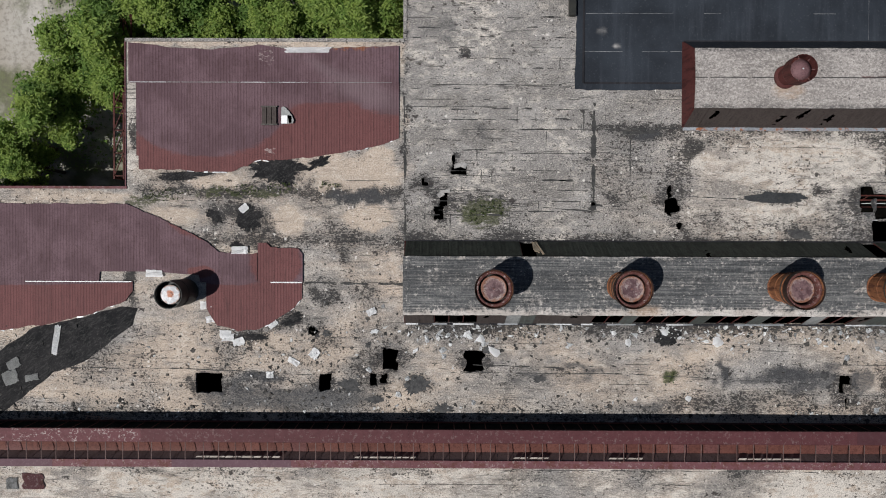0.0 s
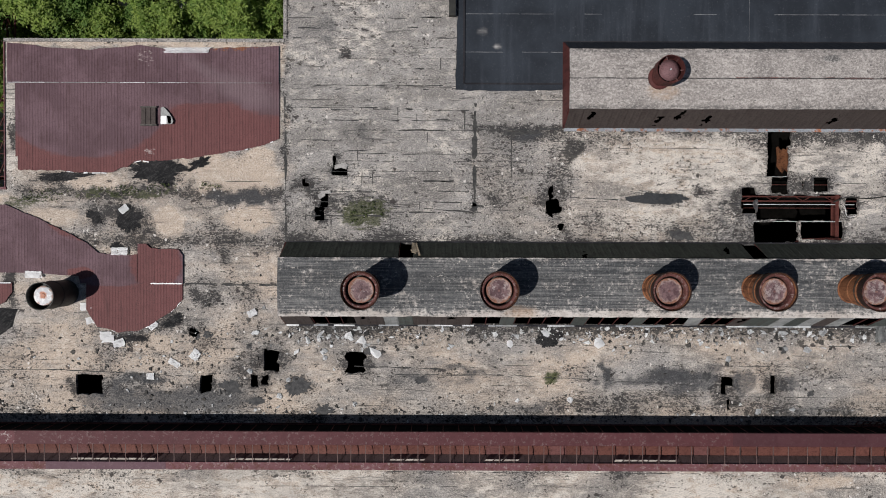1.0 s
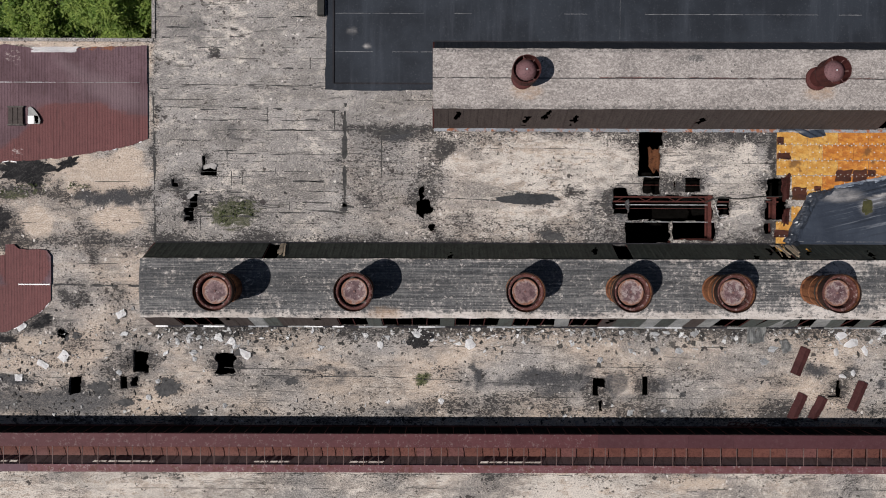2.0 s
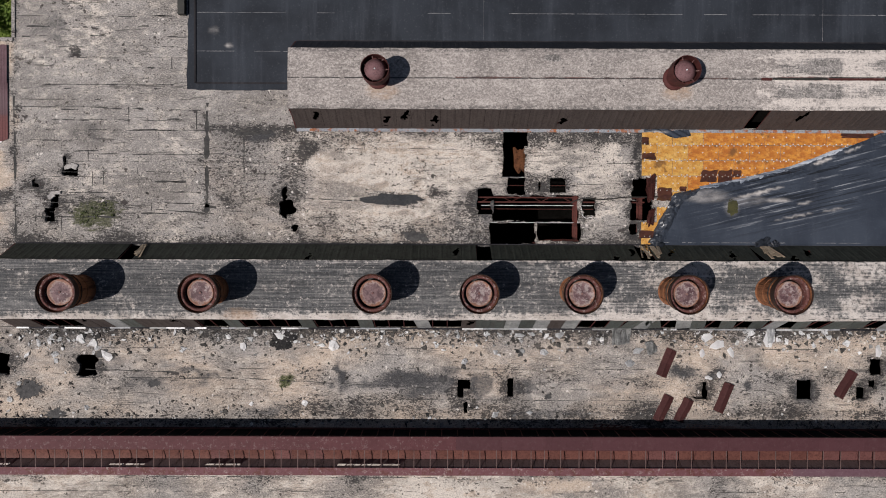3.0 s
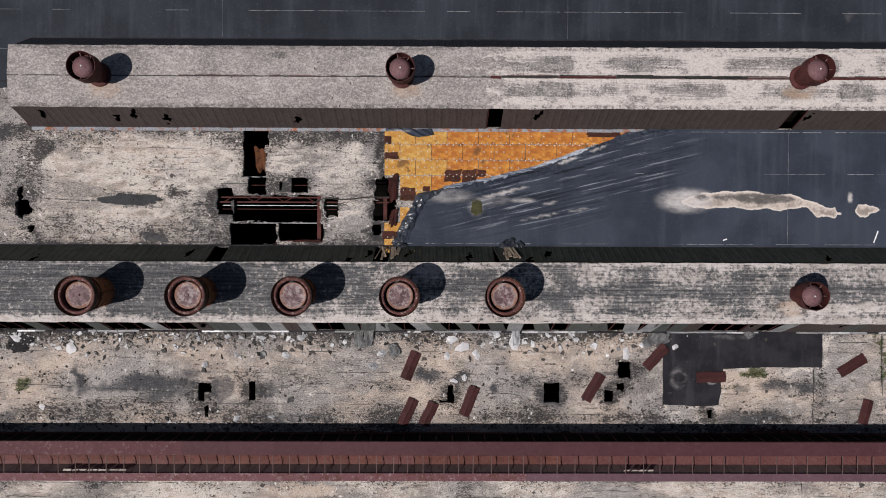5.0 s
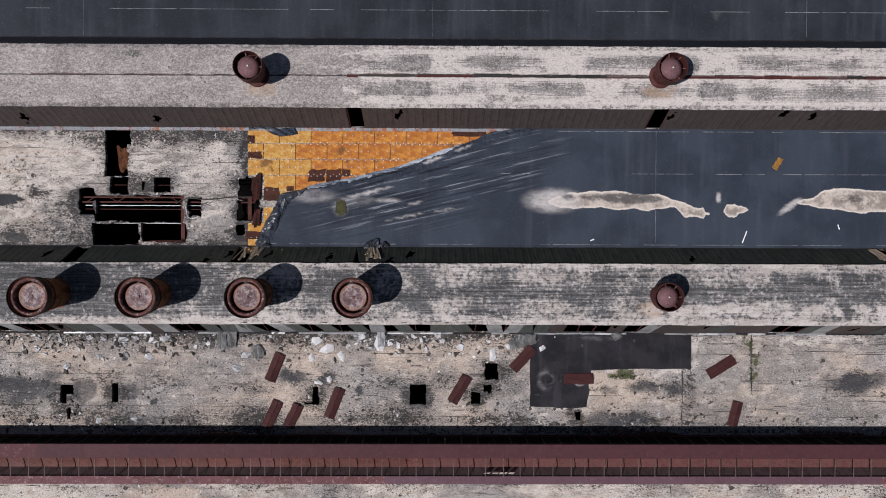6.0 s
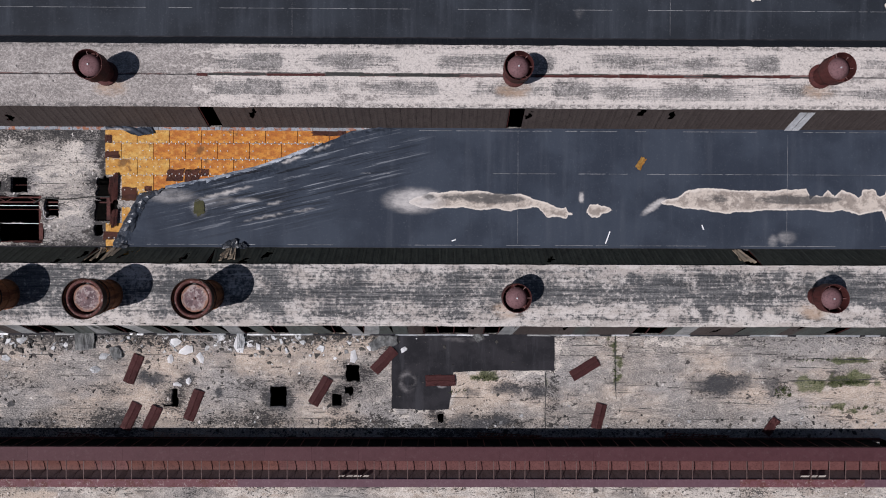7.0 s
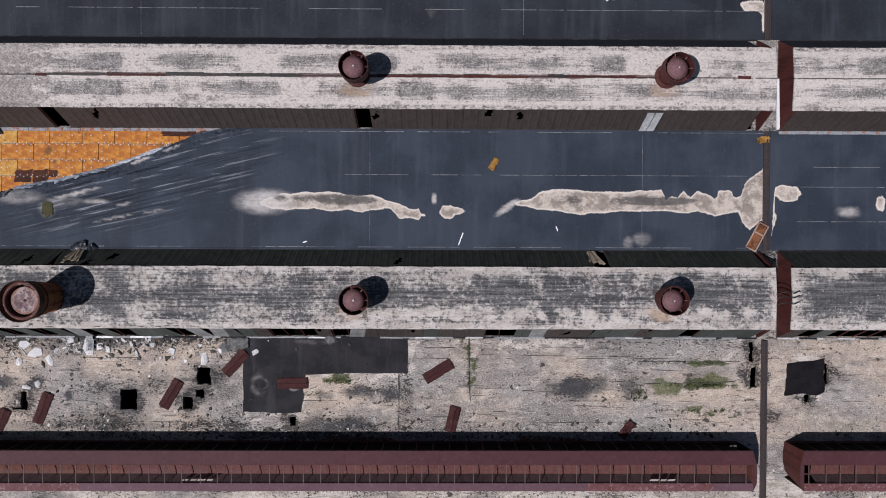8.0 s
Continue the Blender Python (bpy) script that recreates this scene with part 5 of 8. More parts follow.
# pale lap seams on the membranes
seam_bm = bmesh.new()
for y, x0, x1, z in ((13.85, 8.8, 82, 0.034), (11.55, 8.7, 14.9, 0.034), (4.36, 50.2, 82.0, 0.09), (6.83, 51.8, 82, 0.09), (0.2, 36.2, 82, 0.09), (4.9, 82.4, 96, 0.034), (3.75, 82.4, 96, 0.034), (1.75, 82.4, 96, 0.034)):
    x = x0
    while x < x1:
        n = random.uniform(0.5, 2.4)
        if random.random() < 0.8:
            box(seam_bm, x, min(x + n, x1), y - 0.012, y + 0.012, Z + z - 0.02, Z + z + 0.006)
        x += n + random.uniform(0.0, 0.25)
for x, y0, y1, z in ((59.3, 0.3, 6.8, 0.09), (68.1, 12.4, 18, 0.034), (46.2, 12.3, 18, 0.034), (25.9, 12.3, 18, 0.034), (75.0, 0.2, 6.7, 0.09)):
    box(seam_bm, x - 0.006, x + 0.006, y0, y1, Z + z - 0.02, Z + z + 0.004)
tagged(new("roof_seams", mesh_of("roof_seams", seam_bm, SEAM)), "pale lap seams of the rubber roofing", "seam", kind="structure")

# curb along the black sheet's west edge, and the expansion joint right across the roof
curb = bmesh.new()
box(curb, 8.62, 8.72, 9.65, 23.8, Z + 0.02, Z + 0.10)
box(curb, 8.72, 14.6, 9.60, 9.70, Z + 0.02, Z + 0.06)
tagged(new("trim_curb", mesh_of("trim_curb", curb, FELT)), "low felt-covered curb at the sheet's edge", "curb", kind="structure")
joint = bmesh.new()
for y0, y1 in ((-23.8, -5.15), (0.02, 6.95), (12.2, 23.8)):
    box(joint, JOINT_X - 0.18, JOINT_X + 0.18, y0, y1, Z - 0.05, Z + 0.10)
    box(joint, JOINT_X - 0.06, JOINT_X + 0.06, y0, y1, Z + 0.10, Z + 0.15)
bmesh.ops.bevel(joint, geom=joint.edges[:], offset=0.02, segments=1, affect="EDGES")
tagged(new("trim_expansion_joint", mesh_of("trim_expansion_joint", joint, make_painted("brown_joint_cover", (0.042, 0.036, 0.038), (0.075, 0.062, 0.062), (0.10, 0.06, 0.05), 0.5))), "brown metal cover of the roof's expansion joint", "joint cover", kind="structure")


# ---- raised roof monitors ----
def rib_sheet(name, w, h, material, ribs=2, depth=0.010, thick=0.012):
    """A ribbed wall sheet in its own plane: x across, y up, z out."""
    xs, zs = [], []
    for i in range(ribs):
        a = w * i / ribs
        for k, zz in ((0.0, 0), (0.55, 0), (0.68, depth), (0.87, depth)):
            xs.append(a + k * w / ribs)
            zs.append(zz)
    xs.append(w)
    zs.append(0)
    bm = bmesh.new()
    rows = [[bm.verts.new((x, y, z + o)) for x, z in zip(xs, zs)] for y, o in ((0, 0), (h, 0), (h, -thick), (0, -thick))]
    for a, b in zip(rows, rows[1:] + rows[:1]):
        for i in range(len(xs) - 1):
            bm.faces.new((a[i], a[i + 1], b[i + 1], b[i]))
    return mesh_of(name, bm, material)


def torn_sheet(w, h, material, seed):
    """A wall sheet with a ragged tear through it, in the same plane as rib_sheet."""
    cols, rows = 14, 28
    cx, cy = w * (0.35 + 0.3 * (seed % 2)), h * (0.45 + 0.18 * (seed % 3))
    bm = bmesh.new()
    g = [[bm.verts.new((w * i / cols, h * j / rows, 0.01 * (i % 7 in (4, 5)))) for j in range(rows + 1)] for i in range(cols + 1)]
    for i in range(cols):
        for j in range(rows):
            x, y = w * (i + 0.5) / cols, h * (j + 0.5) / rows
            d = math.hypot((x - cx - 0.25 * (y - cy)) / 0.20, (y - cy) / 0.46) + 0.9 * noise.noise((x * 5, y * 5, seed * 2.7))
            if d > 0.85:
                bm.faces.new((g[i][j], g[i + 1][j], g[i + 1][j + 1], g[i][j + 1]))
    bmesh.ops.recalc_face_normals(bm, faces=bm.faces[:])
    bmesh.ops.solidify(bm, geom=bm.faces[:], thickness=0.012)
    return mesh_of("wall_sheet", bm, material)


def monitor(label, x0, x1, ys, zs, roof_mat, paint, north, south, end_mat, group, gaps_n=(), gaps_s=(), tears=(), pitch=0.86, flashings=(), keep=(), over=0.06, tears_n=()):
    """A long raised monitor with sloping sheet walls and a low gabled roof.
    ys: north foot, north eave, ridge, south eave, south foot; zs: foot, eave, ridge."""
    top = thing("roof_monitor", label, "roof monitor", group)
    nf, ne, rg, se, sf = ys
    zf, ze, zr = zs
    # roof, fine enough to carry its stains
    nx = int((x1 - x0) / 0.4)
    prof = [(ne + 0.07, ze - 0.02), (ne * 0.67 + rg * 0.33, ze + (zr - ze) * 0.33), (ne * 0.34 + rg * 0.66, ze + (zr - ze) * 0.66), (rg, zr), (se * 0.34 + rg * 0.66, ze + (zr - ze) * 0.66), (se * 0.67 + rg * 0.33, ze + (zr - ze) * 0.33), (se - 0.07, ze - 0.02)]
    fine = []
    for (ya, za), (yb, zb) in zip(prof, prof[1:]):
        fine += [(ya + (yb - ya) * k / 3, za + (zb - za) * k / 3) for k in range(3)]
    fine.append(prof[-1])
    bm = bmesh.new()
    grid = []
    for i in range(nx + 1):
        x = x0 - over + (x1 - x0 + over + 0.06) * i / nx
        grid.append([bm.verts.new((x, y + (0.03 * wave1(x, 3 + k) if k in (0, len(fine) - 1) else 0), z + 0.015 * noise.noise((x * 0.6, y * 0.6, 0)))) for k, (y, z) in enumerate(fine)])
    for a, b in zip(grid, grid[1:]):
        for k in range(len(fine) - 1):
            bm.faces.new((a[k], a[k + 1], b[k + 1], b[k]))
    bmesh.ops.recalc_face_normals(bm, faces=bm.faces[:])
    bmesh.ops.solidify(bm, geom=bm.faces[:], thickness=0.09)
    me = mesh_of("roof", bm, roof_mat)
    n = len(me.vertices)
    c = np.empty(n * 3)
    me.vertices.foreach_get("co", c)
    c = c.reshape(-1, 3)
    f = [np.zeros(n) for _ in range(4)]
    paint(c[:, 0], c[:, 1], f)
    set_stain(me, f)
    roof = new("roof", me)
    roof.parent = top
    # sheet walls
    for side, (yf, ye), mats, gaps in (("n", (nf, ne), north, gaps_n), ("s", (sf, se), south, gaps_s)):
        up = Vector((0, ye - yf, ze - 0.06 - zf))
        h = up.length
        up.normalize()
        across = Vector((1, 0, 0))
        out = across.cross(up)
        sgn = 1.0
        if out.y * (yf - ye) < 0:
            sgn, out = -1.0, -out
        shapes = [rib_sheet("wall_sheet", pitch - 0.01, h, mt) for mt in mats]
        for i in range(int((x1 - x0) / pitch)):
            x = x0 + i * pitch
            state = [g for g in gaps if g[0] <= x + pitch / 2 < g[1]]
            kept = any(x <= u < x + pitch for u in keep)
            if state and not kept and random.random() < state[0][2]:
                continue
            jut = 0.0 if not state else random.uniform(8, 22) if kept else random.choice((0, random.uniform(-13, 13)))
            m = Matrix(((sgn, 0, 0, x + (0 if sgn > 0 else pitch)), (0, up.y, out.y, yf), (0, up.z, out.z, zf), (0, 0, 0, 1)))
            if sgn < 0:
                m = Matrix(((-1, 0, 0, x + pitch), (0, up.y, out.y, yf), (0, up.z, out.z, zf), (0, 0, 0, 1)))
            pick = shapes[0]
            if len(shapes) > 1 and (24.7 < x < 28.8 or random.random() < 0.25 or state):
                pick = random.choice(shapes[1:])
            if any(x <= u < x + pitch for u in (tears if side == "s" else tears_n)):
                pick = torn_sheet(pitch - 0.01, h, mats[0], i)
            piece("wall_sheet", pick, top, m @ pose(0, 0, 0.01, 0, 0, jut))
        # steel frame behind the sheets
        post = mesh_of("post", bar(bmesh.new(), (0, yf, zf), (0, ye, ze - 0.08), 0.045), MAROON)
        for i in range(int((x1 - x0) / pitch) + 1):
            lean = random.uniform(-6, 6) if random.random() < 0.3 else 0
            piece("post", post, top, pose(x0 + 0.04 + i * pitch, 0.05 if side == "s" else -0.05, -0.02) @ pose(0, yf, zf) @ pose(0, 0, 0, 0, lean, 0) @ pose(0, -yf, -zf))
        foot = bmesh.new()
        s = 1 if yf > ye else -1
        if side == "n":
            bar(foot, (x0, yf + s * 0.03, zf - 0.02), (x1, yf + s * 0.03, zf - 0.02), 0.07, 0.08)
            part("flashing", foot, FELT, top, "dark felt flashing strip")
        else:
            foot.free()
            x = x0
            wide = 0.20 if len(flashings) == 1 else 0.10
            while x < x1 - 0.3:
                n = min(random.uniform(0.25, 1.5), x1 - x)
                lap = bar(bmesh.new(), (x, yf - wide / 2, zf - 0.02), (x + n - 0.02, yf - wide / 2 + random.uniform(-0.02, 0.02), zf - 0.02), wide * 0.9, 0.08)
                metal = random.choice(flashings)
                part("flashing", lap, metal, top)
                x += n
        rail = bar(bmesh.new(), (x0, ye - s * 0.04, ze - 0.10), (x1, ye - s * 0.04, ze - 0.10), 0.06)
        part("rail", rail, RUST_RED, top)
    # ends
    for xe, d in ((x0, -1), (x1, 1)):
        bm = bmesh.new()
        outer = [(nf, zf), (ne, ze - 0.05), (rg, zr - 0.07), (se, ze - 0.05), (sf, zf)]
        a = [bm.verts.new((xe + (d * 0.10 if z == zf else 0), y, z)) for y, z in outer]
        b = [bm.verts.new((xe - d * 0.06, y, z)) for y, z in outer]
        bm.faces.new(a)
        bm.faces.new(b[::-1])
        for i in range(5):
            bm.faces.new((a[i], b[i], b[(i + 1) % 5], a[(i + 1) % 5]))
        bmesh.ops.recalc_face_normals(bm, faces=bm.faces[:])
        part("end_wall", bm, end_mat, top, "maroon corroded steel end wall")
    return top


LOWER_YS, LOWER_ZS = (0.02, -0.92, -2.56, -4.20, -4.98), (Z + 0.06, 8.88, 9.02)
UPPER_YS, UPPER_ZS = (12.15, 11.12, 9.50, 7.82, 6.98), (Z + 0.06, 8.94, 9.06)


def ring_marks(f, x, y, xs, cy):
    for a in xs:
        blot(f[3], x, y, a + 0.2, cy - 0.75, 1.1, 0.55, 0.62)


def paint_lower(x, y, f):
    n = np.array([noise.noise((u * 0.5, v * 0.8, 3.0)) + 0.5 * noise.noise((u * 1.9, v * 1.9, 6.0)) for u, v in zip(x, y)])
    d = np.array([noise.noise((u * 0.38, v * 0.75, 12.0)) + 0.7 * noise.noise((u * 1.3, v * 1.1, 15.0)) for u, v in zip(x, y)])
    cols = np.array([noise.noise((u * 0.8, v * 0.2, 18.0)) for u, v in zip(x, y)])
    mid = np.clip((x - 22.0) / 14, 0, 1)
    far = np.clip((x - 46.0) / 10, 0, 1)
    # pale eaves, wider to the east
    south = np.clip(0.90 - (y + 4.25) * (1.3 - 0.3 * mid - 0.15 * far) + 0.45 * n, 0, 0.9)
    north = np.clip(0.68 + 0.32 * far - (-0.85 - y) * (2.4 - 1.0 * mid) + 0.5 * n, 0, 0.9)
    f[0] += np.maximum(south * (0.95 + 0.05 * mid), north * (0.62 + 0.38 * mid))
    # brushed columns across the slopes, and a row of white tufts along the southern one
    np.maximum(f[0], mid * (1 - 0.22 * far) * np.clip(0.34 + 0.14 * far + 0.60 * cols + 0.40 * d, 0, 0.72) * np.clip(0.45 + np.abs(y + 2.45) * 0.75, 0, 1), out=f[0])
    rng = random.Random(5)
    u = 58.5
    while u < 81:
        blot(f[0], x, y, u, -3.42 + rng.uniform(-0.12, 0.12), rng.uniform(0.28, 0.55), rng.uniform(0.26, 0.42), rng.uniform(0.75, 1.0), rng.uniform(-25, 5))
        u += rng.uniform(0.6, 1.5)
    np.maximum(f[0], (0.12 + 0.12 * np.clip(x / 25, 0, 1) + 0.62 * d) * 0.7, out=f[0])
    f[1] += np.clip(0.55 - np.abs(y + 2.3) * 0.5 + 0.3 * n, 0, 1) * (1 - 0.5 * mid) + 0.15 * np.clip((20 - x) / 10, 0, 1)
    f[2] += np.clip(0.52 - np.abs(y + 2.50) * 5, 0, 1) * (x > 15) * (x < 58)
    blot(f[3], x, y, 12.0, -4.0, 1.2, 0.5, 0.6)
    ring_marks(f, x, y, (58.4, 75.4), -2.6)
    f[0][:] = np.maximum(f[0], np.clip(1.3 - np.abs(x - 82.3) * 0.9, 0, 1))


def paint_upper(x, y, f):
    far = np.clip((x - 39.0) / 4, 0, 1)
    m = np.array([noise.noise((u * 0.33, v * 0.9, 8.0)) + 0.5 * noise.noise((u * 1.3, v * 1.9, 5.0)) for u, v in zip(x, y)])
    f[0] += np.clip(0.10 + 0.62 * far + 0.25 * m, 0, 1)
    # the paint is worn in upright-ended patches half way up each slope
    w = np.array([noise.noise((math.floor(u / 2.1) * 7.3, 1.0 if v > 9.5 else 5.0, 3.0)) for u, v in zip(x, y)])
    slope = np.clip(1.25 - np.abs(np.abs(y - 9.48) - 0.72) * 1.5, 0, 1)
    f[1] += far * slope * np.clip(0.50 + 0.85 * w + 0.60 * m, 0, 0.90)
    f[2] += far * np.clip(0.95 - np.abs(y - 9.52 - 0.03 * m) * 5.0, 0, 1) * (x < 76.5) * (x > 41)
    f[2] += (1 - far) * np.clip(0.7 - np.abs(y - 9.5) * 6.0 + 0.35 * m, 0, 0.6) * (x > 24)
    ring_marks(f, x, y, (19.85, 36.56, 58.6, 75.39), 9.5)
    blot(f[1], x, y, 29.7, 10.65, 0.55, 0.28, 0.75)
    f[0][:] = np.maximum(f[0], np.clip(1.3 - np.abs(x - 82.3) * 0.9, 0, 1))


LOWER_FLASHINGS = (PALE_METAL, FLASHING, FLASHING, GREY_METAL, GREY_METAL, FELT, FELT)
LOWER_GAPS_S = ((-0.4, 2.2, 1.0), (9.0, 12.2, 0.85), (12.2, 18.5, 0.72), (19.5, 24.3, 0.75), (30.5, 36.0, 0.6), (36.0, 44.5, 0.5), (44.5, 53.0, 0.55), (54, 56, 0.6), (57, 59, 0.6), (66, 68, 0.9), (72, 73.5, 0.7), (76.0, 79.5, 0.7), (84, 90, 0.85))
monitor("long grey-roofed monitor with broken sheet walls, on the works roof", -2.06, 81.75, LOWER_YS, LOWER_ZS, ROOF_GREY, paint_lower, [SIDING_GREEN], [SIDING_BROWN, SIDING_PALE, SIDING_PALE, GREY_METAL], MAROON, "roof monitors",
        ((5.2, 5.9, 1.0), (24.6, 25.9, 0.6), (35.0, 36.2, 1.0), (41.8, 43.0, 0.9), (71.5, 72.5, 1.0)), LOWER_GAPS_S, (2.6, 7.5, 25.4, 54.5, 57.0, 62.2, 70.2, 74.6), flashings=LOWER_FLASHINGS, tears_n=(23.9, 33.2, 34.6, 37.3, 40.9, 43.6, 44.4, 15.9, 61.0),
        keep=(36.05, 37.63, 38.85, 40.53, 44.85, 47.14, 48.08, 36.02, 38.94, 41.83, 44.95, 48.54))
monitor("grey-roofed monitor beyond the expansion joint", 82.98, 96.5, LOWER_YS, LOWER_ZS, ROOF_GREY, paint_lower, [SIDING_GREEN], [SIDING_BROWN, SIDING_PALE], MAROON, "roof monitors", (), LOWER_GAPS_S, flashings=LOWER_FLASHINGS, over=0.30)
UPPER_GAPS = ((41.6, 42.2, 1.0), (58.7, 59.3, 1.0))
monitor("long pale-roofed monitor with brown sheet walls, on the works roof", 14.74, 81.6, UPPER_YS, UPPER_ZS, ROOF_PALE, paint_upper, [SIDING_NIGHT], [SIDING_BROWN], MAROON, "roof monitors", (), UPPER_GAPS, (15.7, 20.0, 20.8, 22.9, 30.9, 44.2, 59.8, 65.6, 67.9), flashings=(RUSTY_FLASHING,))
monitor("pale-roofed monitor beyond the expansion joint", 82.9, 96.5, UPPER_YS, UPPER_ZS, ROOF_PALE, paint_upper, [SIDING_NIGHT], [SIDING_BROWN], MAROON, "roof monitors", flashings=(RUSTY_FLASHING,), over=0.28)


# the broken metal strip along the upper ridge
x = 41.5
ridge_strip = thing("ridge_strip", "broken rusty metal strip along the pale monitor's ridge", "metal strip")
while x < 81.0:
    n = min(random.uniform(0.5, 3.2), 81.5 - x)
    if not (57.6 < x + n / 2 < 59.6 or 74.4 < x + n / 2 < 76.4) and random.random() < (0.85 if x < 76 else 0.3):
        y = 9.49 + random.uniform(-0.025, 0.025)
        part("strip_length", bar(bmesh.new(), (x, y, 9.075), (x + n, y + random.uniform(-0.02, 0.02), 9.075), random.uniform(0.10, 0.17), 0.012), random.choice((MAROON, MAROON, STACK_BLACK, RUST_RED)), ridge_strip)
        if random.random() < 0.6:
            part("strip_length", bar(bmesh.new(), (x, y + 0.105, 9.072), (x + n * 0.8, y + 0.095, 9.072), 0.05, 0.012), STACK_BLACK, ridge_strip)
    x += n + random.uniform(-0.1, 0.12)


# ---- the long red skylight ----
# a flat red roof strip on each side of a long well that is crossed by bars; y of its four edges
N_EDGE, WELL_N, WELL_S, S_EDGE = -10.97, -11.73, -12.76, -13.20
ROOF_Z = 8.90


def flat_sheet(name, w, y0, y1, material, fold=0.0):
    """A roof sheet with a turned-down outer edge: fold is -1 on the south side, 1 on the north."""
    bm = box(bmesh.new(), 0, w, y0, y1, ROOF_Z - 0.03, ROOF_Z)
    if fold > 0:
        box(bm, 0, w, y1 - 0.012, y1 + 0.008, ROOF_Z - 0.13, ROOF_Z - 0.031)
    elif fold < 0:
        box(bm, 0, w, y0 - 0.008, y0 + 0.012, ROOF_Z - 0.13, ROOF_Z - 0.031)
    return mesh_of(name, bm, material)


def facet(top, name, points, material, label):
    """One thin plane face of a skylight's end."""
    bm = bmesh.new()
    bm.faces.new([bm.verts.new(q) for q in points])
    bmesh.ops.recalc_face_normals(bm, faces=bm.faces[:])
    bmesh.ops.solidify(bm, geom=bm.faces[:], thickness=0.03)
    part(name, bm, material, top, label)


def skylight(label, x0, x1, first_bar, hip_w, hip_e, slits):
    """A long raised skylight on the deck, open along its middle down to a rusted sagging floor.
    slits: stretches given pale slips for light through a broken south wall."""
    top = thing("roof_skylight", label, "skylight", "roof skylights")
    pitch = 0.9408
    # red roof strips, sheet by sheet
    for name, y0, y1, w, mats, fold in (("roof_sheet", WELL_N, N_EDGE, 2.60, (RED_PAINT, RED_FLECK, RED_WORN), 1), ("skirt", S_EDGE, WELL_S, 3.48, (RED_FLAKED, RED_PLUM), -1)):
        kinds = [flat_sheet(name, w, y0, y1, mt, fold) for mt in mats]
        run = 0
        for i in range(math.ceil((x1 - x0) / (w + 0.004))):
            x = x0 + i * (w + 0.004)
            if random.random() < 0.45:
                run = random.randrange(len(kinds))
            if name == "roof_sheet":
                run = 2 if x < -18 else 1 if x < 24 else 0
            piece(name, kinds[run], top, Matrix.Translation((x, 0, 0)) @ Matrix.Diagonal((min(1, (x1 - x) / w), 1, 1, 1)))
    # the bars across the well
    cross = mesh_of("glazing_bar", box(bmesh.new(), -0.019, 0.019, WELL_S, WELL_N, ROOF_Z - 0.015, ROOF_Z + 0.012), BAR_DUSTY)
    x = first_bar
    while x < x1 - 0.1:
        if x > x0 + 0.1:
            piece("glazing_bar", cross, top, pose(x + random.uniform(-0.01, 0.01), 0, 0, 0, 0, random.uniform(-0.6, 0.6)))
        x += pitch
    part("rim_rail", box(bmesh.new(), x0, x1, WELL_N - 0.03, WELL_N, ROOF_Z - 0.09, ROOF_Z - 0.031), MAROON, top)
    # the rusted floor of the well, one bowed pane to each bay
    bow = bmesh.new()
    rows = []
    for k in range(9):
        y = WELL_N + 0.02 + (-12.50 - WELL_N) * k / 8
        z = 8.24 + 0.22 * (1 - k / 8) ** 1.8
        rows.append([bow.verts.new((u, y, z)) for u in (0.0, pitch - 0.012)])
    for a, b in zip(rows, rows[1:]):
        bow.faces.new((a[0], a[1], b[1], b[0]))
    bmesh.ops.recalc_face_normals(bow, faces=bow.faces[:])
    bmesh.ops.solidify(bow, geom=bow.faces[:], thickness=0.02)
    bow_mesh = mesh_of("floor_pane", bow, GLAZE_AMBER)
    bow_plum = bow_mesh.copy()
    bow_plum.materials[0] = GLAZE_PLUM
    for i in range(int((x1 - x0) / pitch)):
        x = x1 - 0.05 - (i + 1) * pitch
        piece("floor_pane", bow_plum if x > 46 or random.random() < 0.12 else bow_mesh, top, pose(x, 0, 0))
    # the dusty glass slope, pane by pane, and the upright south wall behind it
    lean = bmesh.new()
    q = [lean.verts.new(v) for v in ((0.01, WELL_S - 0.01, ROOF_Z - 0.04), (pitch - 0.01, WELL_S - 0.01, ROOF_Z - 0.04), (pitch - 0.01, -12.49, 8.24), (0.01, -12.49, 8.24))]
    lean.faces.new(q)
    bmesh.ops.recalc_face_normals(lean, faces=lean.faces[:])
    bmesh.ops.solidify(lean, geom=lean.faces[:], thickness=0.02)
    lean_mesh = mesh_of("glass_slope", lean, WELL_WALL)
    for i in range(int((x1 - x0) / pitch)):
        piece("glass_slope", lean_mesh, top, pose(x1 - 0.05 - (i + 1) * pitch, 0, 0))
    part("valley", box(bmesh.new(), x0 + 0.05, x1 - 0.05, -12.53, -12.45, 8.16, 8.22), MAROON, top)
    part("south_wall", box(bmesh.new(), x0, x1, S_EDGE + 0.03, S_EDGE + 0.08, 7.002, ROOF_Z - 0.032), SIDING_BROWN, top, "brown sheet south wall")
    # pale slips along the slope, added in place of light through wall slits
    for a, b in slits:
        x = a
        while x < b:
            w = random.uniform(0.24, 0.56)
            h = random.uniform(0.07, 0.11)
            slip = bmesh.new()
            bmesh.ops.create_cube(slip, size=1, matrix=Matrix(((w, 0.09, 0, x + w / 2), (0, h, 0, -12.635), (0, 0, 0.02, 8.745), (0, 0, 0, 1))))
            part("slip", slip, SLIP_PALE, top, "pale slip standing in for light through a wall slit")
            x += w + random.uniform(0.03, 0.16)
